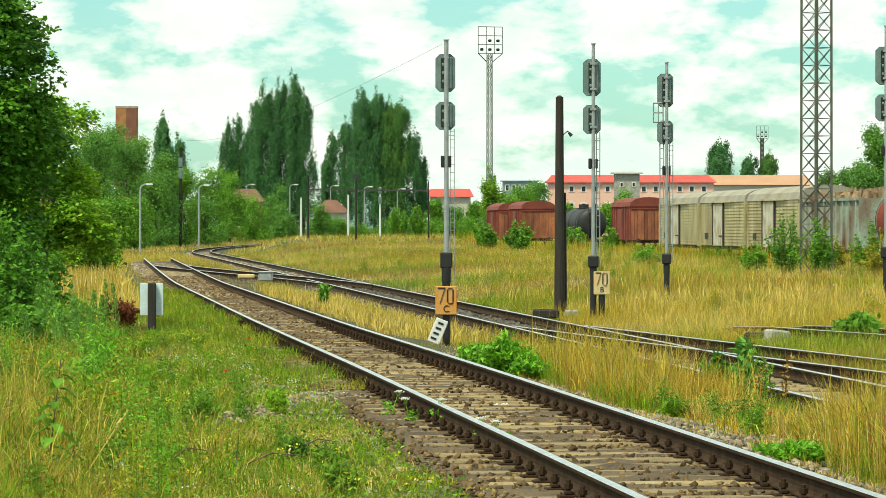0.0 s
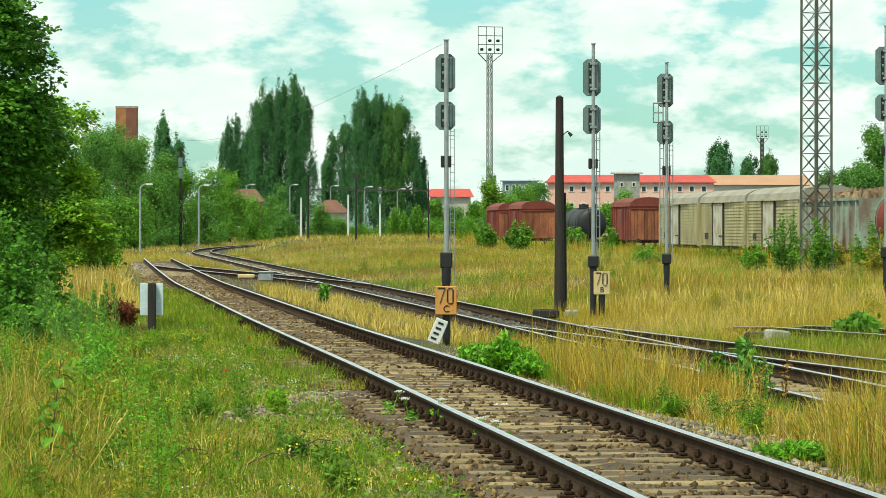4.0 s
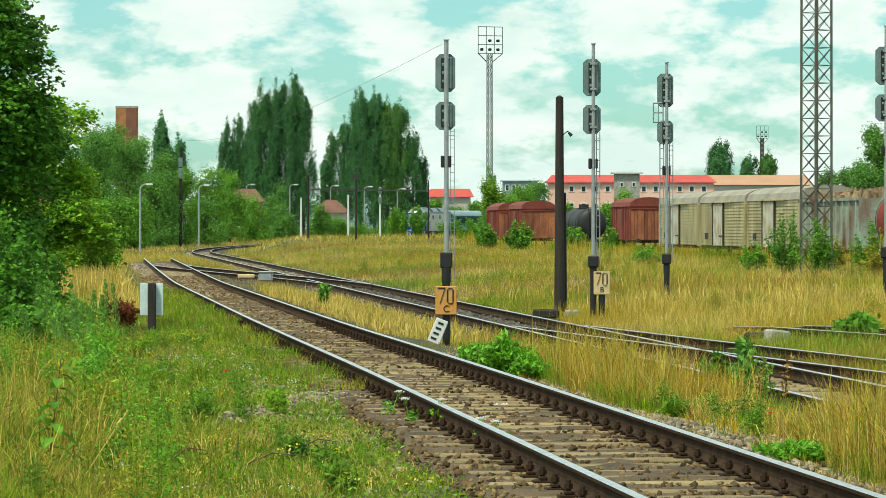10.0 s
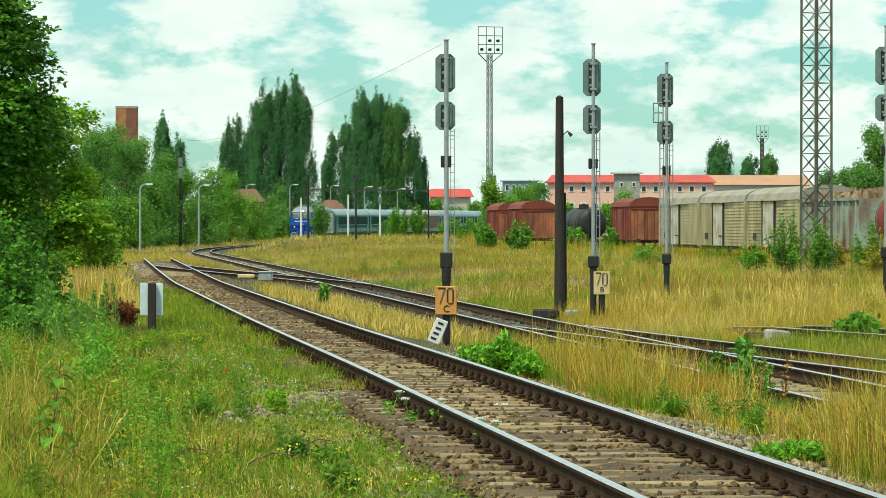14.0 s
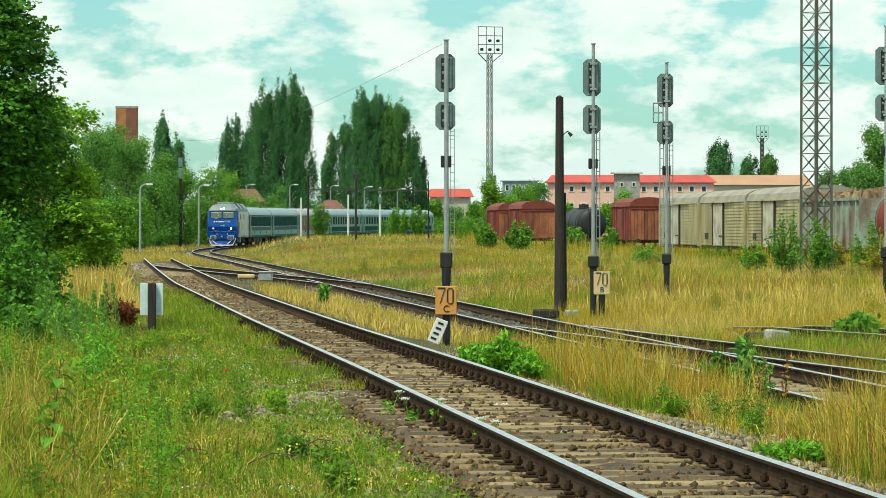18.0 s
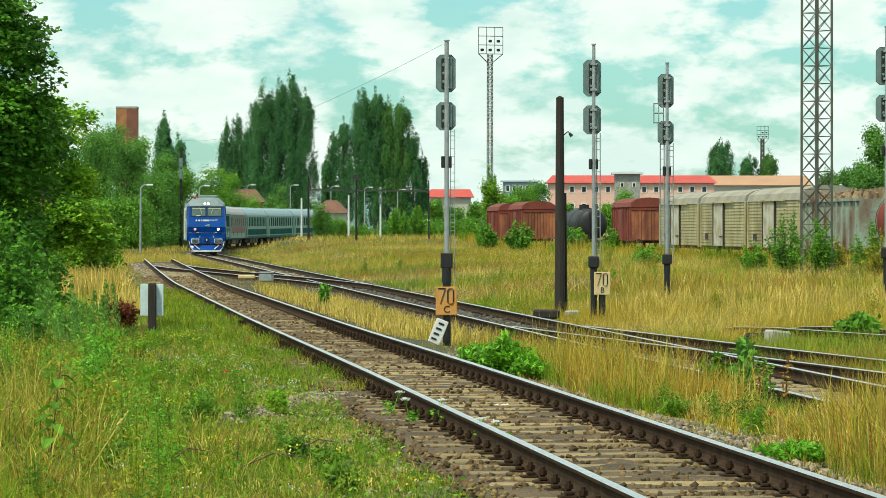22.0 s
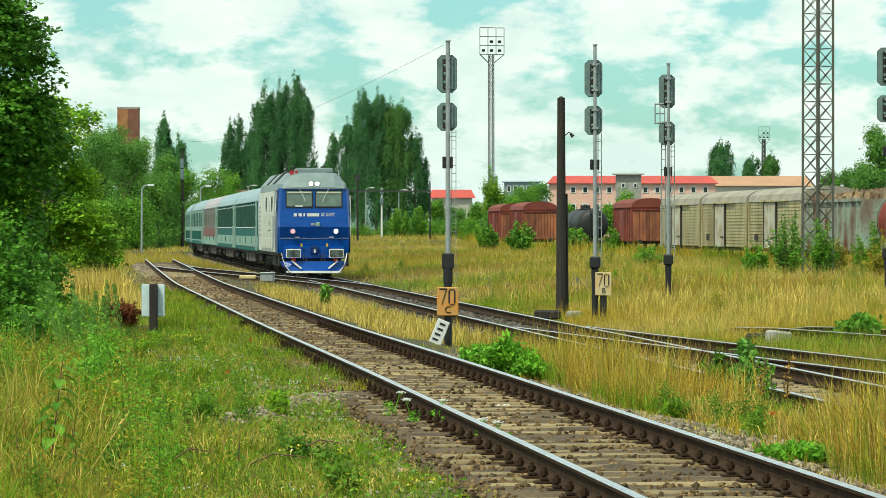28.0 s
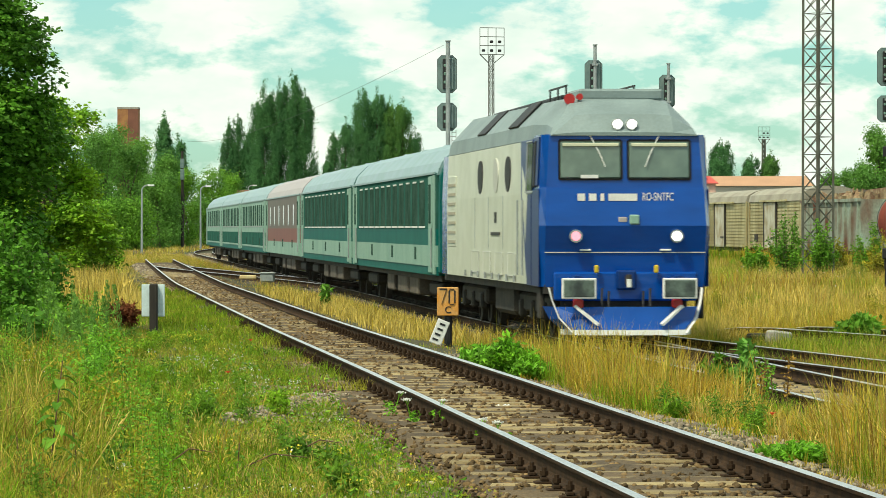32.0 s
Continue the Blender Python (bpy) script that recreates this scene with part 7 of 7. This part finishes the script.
def make_weeds():
    """Leafy weeds: stems with many small leaves."""
    rng = np.random.default_rng(5)
    def clump(label, x, y, h, r, n, size, m, seed, each=110, loose=0.16):
        z = float(ground_at(np.array([x]), np.array([y]))[0])
        g = np.random.default_rng(seed)
        t = thing("weed", label, "weed", "leafy weeds", m=pose(x, y, z))
        b = B()
        pts = []
        for k in range(max(5, n // 60)):
            a, q = g.uniform(0, 6.28), g.uniform(0, r)
            top = Vector((q * math.cos(a), q * math.sin(a), h * g.uniform(0.6, 1.0) * (1 - 0.35 * q / r)))
            rod(b, (top.x * 0.3, top.y * 0.3, -0.05), top, 0.004 if each > 100 else 0.0022, 0.0015, n=4, caps=False)
            for j in range(each):
                f = g.uniform(0.12, 1.0)
                pts.append((top.x * (0.3 + 0.7 * f) + g.normal() * r * loose, top.y * (0.3 + 0.7 * f) + g.normal() * r * loose, top.z * f + g.normal() * 0.02))
        tagged(part("stem", b, STALK if "vine" in label else LEAF_BRIGHT, t), kind="stuff")
        pts = np.array(pts)
        pts = pts[pts[:, 2] > 0.01]
        ob = leaves("leaf_mass", pts, size * g.uniform(0.6, 1.3, len(pts)), m, t, seed=seed, flat=0.9, long=3.2)
        tagged(ob, kind="stuff")
        return t
    V = "bright green leafy weed beside the rails"
    clump(V, 0.82, 51.0, 0.60, 0.36, 2200, 0.036, WEED, 1)
    clump(V, 0.48, 53.0, 0.40, 0.28, 1400, 0.034, WEED, 2)
    clump(V, 1.12, 50.0, 0.36, 0.28, 1300, 0.032, WEED, 3)
    clump("dark leafy vine on old stalks by the main track", 3.60, 46.5, 0.92, 0.24, 700, 0.065, LEAF_DARK, 4, 60)
    clump("dark leafy vine on old stalks by the main track", 3.30, 46.0, 0.80, 0.24, 600, 0.065, LEAF_HEDGE, 5, 60)
    clump("low bright weed on the gravel edge", 2.20, 44.5, 0.38, 0.24, 1500, 0.03, WEED, 6)
    clump("low bright weed on the gravel edge", 3.15, 34.0, 0.2, 0.34, 2200, 0.026, WEED, 7)
    clump("green shrub seedling in the dry field", 8.0, 74.0, 0.6, 0.45, 1300, 0.07, LEAF_MID, 8)
    clump("green weed in the dry grass between tracks", -2.9, 92.0, 0.75, 0.22, 300, 0.05, LEAF_MID, 10)
    clump("withered red-brown dock weed by the track", -6.25, 75.0, 0.62, 0.30, 900, 0.035, LEAF_RED, 11)
    clump("withered red-brown dock weed by the track", -6.7, 77.0, 0.5, 0.26, 700, 0.035, LEAF_RED, 12)
    spires = []
    for k in range(3):
        g = np.random.default_rng(90 + k)
        t = thing("mugwort", "grey-green feathery mugwort stem standing upright", "weed", "mugwort stems", m=pose(-35, 30 + k, 0))
        h = (0.75, 0.95, 1.15)[k]
        b = rod(B(), (0, 0, -0.05), (0.03, 0, h), 0.006, 0.002, n=5, caps=False)
        f = g.uniform(0.08, 1.0, 320)
        a = g.uniform(0, 6.28, 320)
        q = 0.11 * (1.08 - f) ** 0.6 * np.sqrt(g.random(320))
        for j in range(0, 320, 16):
            rod(b, (0.03 * f[j], 0, h * f[j] - 0.05), (q[j] * math.cos(a[j]), q[j] * math.sin(a[j]), h * f[j] + 0.04), 0.002, n=3, caps=False)
        part("stem", b, LEAF_GREY, t)
        p = np.stack([0.03 * f + q * np.cos(a), q * np.sin(a), h * f], 1)
        leaves("foliage", p, 0.017 * g.uniform(0.6, 1.4, 320), LEAF_GREY, t, seed=k, long=3.4, flat=1.6)
        spires.append(t)
    for k in range(34):
        y = rng.uniform(48, 62)
        x = -0.097 * y + rng.normal() * 0.38
        z = float(ground_at(np.array([x]), np.array([y]))[0])
        copy_thing(spires[k % 3], pose(x, y, z - 0.02, rng.uniform(-7, 7), rng.uniform(-7, 7), rng.uniform(0, 360)))
    for k in spires:
        for c in k.children:
            bpy.data.objects.remove(c)
        bpy.data.objects.remove(k)
    kinds = []
    for k in range(10):
        h = (0.35, 0.5, 0.7, 0.9, 1.1)[k % 5]
        kinds.append(clump("feathery green weed standing in the meadow", -30 - k, 30, h, h * (0.42 if k % 5 < 2 else 0.30), int(520 + 520 * h), 0.012 + 0.008 * (k % 3 == 0), (LEAF_BRIGHT, GRASS_OLIVE, WEED, LEAF_BRIGHT, LEAF_YELLOW)[(k * 3) % 5], 40 + k, 58, 0.22))
    def plant(kind, x, y):
        z = float(ground_at(np.array([x]), np.array([y]))[0])
        copy_thing(kind, pose(x, y, z - 0.02, rng.uniform(-6, 6), rng.uniform(-6, 6), rng.uniform(0, 360)))
    for k in range(260):
        y = math.sqrt(rng.uniform(23 ** 2, 66 ** 2))
        edge = rng.random() < 0.7
        d = rng.uniform(3.7, 7.0) if edge else rng.uniform(2.2, 4.4)
        x = near_x(y) - d
        if abs(x) < 0.122 * y:
            plant(kinds[int(rng.integers(0, 10)) if edge else int(rng.integers(0, 2)) * 5], x, y)
    for k in range(34):
        y = rng.uniform(70, 200)
        x = main_x(y) + rng.uniform(2.5, 3 + 0.16 * y)
        plant(kinds[(1, 3, 6, 8)[k % 4]], x, y)
    for k in range(16):
        y = rng.uniform(36, 58)
        plant(kinds[int(rng.integers(0, 2))], near_x(y) + rng.uniform(2.2, 3.4), y)
    for k in kinds:
        for c in k.children:
            bpy.data.objects.remove(c)
        bpy.data.objects.remove(k)


make_weeds()


def make_umbels():
    """White yarrow heads on thin stems beside the rail, and a scrap of paper between the rails."""
    g = np.random.default_rng(8)
    for x, y, h in ((-0.30, 37.0, 0.30), (-0.08, 36.6, 0.31), (0.02, 36.2, 0.24), (0.33, 33.4, 0.30), (0.48, 33.2, 0.28), (0.40, 32.8, 0.22), (-0.55, 38.5, 0.3)):
        z = float(ground_at(np.array([x]), np.array([y]))[0])
        t = thing("yarrow", "white flowering yarrow beside the rusty rail", "flower", "yarrow by the rail", m=pose(x, y, z))
        b = B()
        tip = Vector((g.normal() * 0.04, g.normal() * 0.04, h))
        rod(b, (0, 0, -0.03), tip * 0.8, 0.004, n=4, caps=False)
        for k in range(7):
            a = 6.28 * k / 7
            rod(b, tip * 0.8, tip + Vector((0.028 * math.cos(a), 0.028 * math.sin(a), -0.004)), 0.0025, n=4, caps=False)
        part("stem", b, WEED, t)
        p = np.array(tip) + g.normal(size=(70, 3)) * (0.02, 0.02, 0.005)
        leaves("flower_head", p, np.full(70, 0.016), PETAL_WHITE, t, flat=1.0, seed=int(h * 100), long=1.0)
        q = np.stack([g.normal(size=60) * 0.03, g.normal(size=60) * 0.03, g.uniform(0.02, h * 0.7, 60)], 1)
        leaves("foliage", q, np.full(60, 0.022), WEED, t, seed=5, long=2.2)
    b = B()
    bmesh.ops.create_grid(b, x_segments=6, y_segments=4, size=0.5)
    for v in b.verts:
        v.co = Vector((v.co.x * 0.16, v.co.y * 0.10, 0.03 + g.normal() * 0.018))
    paper = part("paper_scrap", b, WHITE)
    paper.matrix_basis = pose(0.62, 40.3, 0.245, 25, 0, 15)
    tagged(paper, "crumpled scrap of white paper on the ballast", "paper")


make_umbels()


def make_tall_weed(label, x, y, h, n, size, turn, seed):
    """One reddish stem with broad leaves hanging in pairs."""
    g = random.Random(seed)
    z = float(ground_at(np.array([x]), np.array([y]))[0])
    t = thing("tall_weed", label, "weed", m=pose(x, y, z - 0.03, 0, 4, turn))
    part("stem", rod(B(), (0, 0, 0), (0.05, 0, h), 0.008, 0.004, n=6), STALK, t)
    for k in range(n):
        f = 0.15 + 0.83 * k / n
        a, s = k * 2.4 + g.uniform(-0.4, 0.4), size * (1.25 - 0.6 * f) * g.uniform(0.8, 1.2)
        ca, sa = math.cos(a), math.sin(a)
        b = B()
        rows = []
        for u, wd, dz in ((0.15, 0.03, 0.05), (0.45, 0.30, 0.10), (0.75, 0.36, -0.02), (1.05, 0.24, -0.25), (1.35, 0.03, -0.52)):
            px, py, pz = 0.05 * f + ca * u * s, sa * u * s, h * f + dz * s
            rows.append([b.verts.new((px - sa * wd * s, py + ca * wd * s, pz + 0.1 * s)), b.verts.new((px, py, pz)), b.verts.new((px + sa * wd * s, py - ca * wd * s, pz + 0.1 * s))])
        for p, q in zip(rows, rows[1:]):
            for e in (0, 1):
                b.faces.new((p[e], p[e + 1], q[e + 1], q[e]))
        part("leaf", b, LEAF_MID if k % 3 else LEAF_HEDGE, t)


make_tall_weed("tall slender weed with a red stem and broad leaves", -3.00, 29.0, 1.0, 24, 0.14, 20, 1)
make_tall_weed("tall slender weed with a red stem and broad leaves", -3.12, 28.4, 0.50, 14, 0.11, 130, 2)
make_tall_weed("tall slender weed with a red stem and broad leaves", -2.85, 30.0, 0.42, 12, 0.07, 230, 3)
make_tall_weed("leafy bramble shoot over the turf", -1.62, 30.0, 0.30, 12, 0.06, 80, 4)
make_tall_weed("leafy bramble shoot over the turf", -2.20, 32.5, 0.36, 12, 0.06, 300, 5)


def make_stalks():
    """Dead stalks: a leaning straw with its ear, dark twigs on the turf, old stems by the main track."""
    g = random.Random(4)
    b = rod(B(), (0, 0, 0), (0.33, 0.1, 0.52), 0.006, 0.004, n=5)
    straw = thing("dead_stalk", "long leaning straw stalk with a pale ear", "stalk", m=pose(-2.72, 28.2, 0.18))
    part("stem", b, GRASS_PALE, straw)
    part("ear", rod(B(), (0.32, 0.1, 0.51), (0.40, 0.12, 0.62), 0.013, 0.004, n=6), GRASS_PALE, straw)
    for x, y, dx, dz in ((-2.15, 29.6, 0.36, 0.10), (-1.55, 29.2, 0.5, 0.08), (-2.9, 33.0, 0.4, 0.12), (-1.2, 31.5, 0.35, 0.06)):
        z = float(ground_at(np.array([x]), np.array([y]))[0])
        b = rod(B(), (0, 0, 0.12), (dx * 0.5, 0.05, 0.15 + dz), 0.006, n=5)
        rod(b, (dx * 0.5, 0.05, 0.15 + dz), (dx, 0.1, 0.12 + dz), 0.006, 0.004, n=5)
        tagged(part("twig", b, STALK), "dark dead twig lying in the turf", "twig").matrix_basis = pose(x, y, z)
    for k in range(11):
        x, y = 3.2 + 0.9 * g.random(), 44 + 5 * g.random()
        z = float(ground_at(np.array([x]), np.array([y]))[0])
        h = g.uniform(0.4, 0.85)
        t = thing("dead_stalk", "withered brown stalk beside the main track", "stalk", "old stalks", m=pose(x, y, z - 0.03, g.uniform(-8, 8), g.uniform(-8, 8), g.uniform(0, 360)))
        part("stem", rod(B(), (0, 0, 0), (0, 0, h), 0.012, 0.006, n=5), STALK, t)
        p = np.array([(g.gauss(0, 0.03), g.gauss(0, 0.03), h * g.uniform(0.3, 1.05)) for _ in range(60)])
        tagged(leaves("withered_leaves", p, np.full(60, 0.03), GRASS_RUST if k % 2 else LEAF_MID, t, seed=k, long=2.0), kind="stuff")


make_stalks()


def make_poppy(x, y, h):
    g = np.random.default_rng(int(y))
    t = thing("poppy", "single red poppy in flower on a thin stem", "flower", "poppies", m=pose(x, y, float(ground_at(np.array([x]), np.array([y]))[0])))
    part("stem", rod(B(), (0, 0, -0.03), (0.02, 0, h), 0.003, n=4), LEAF_BRIGHT, t)
    b = B()
    for k in range(4):
        a = 1.57 * k
        ring = [(0.02, 0, h)] + [(0.02 + 0.045 * math.cos(a + d), 0.045 * math.sin(a + d), h + 0.025) for d in (-0.7, -0.25, 0.25, 0.7)]
        b.faces.new([b.verts.new(p) for p in ring])
    part("flower_head", b, POPPY, t)


POPPY = mat("poppy_petals", (0.75, 0.08, 0.02), 0.6, vary=0.15, bump=0, thin=0.3)
for px, py, ph in ((3.27, 38.6, 0.24), (-2.72, 53.5, 0.42), (-2.5, 44.0, 0.3)):
    make_poppy(px, py, ph)

motions()
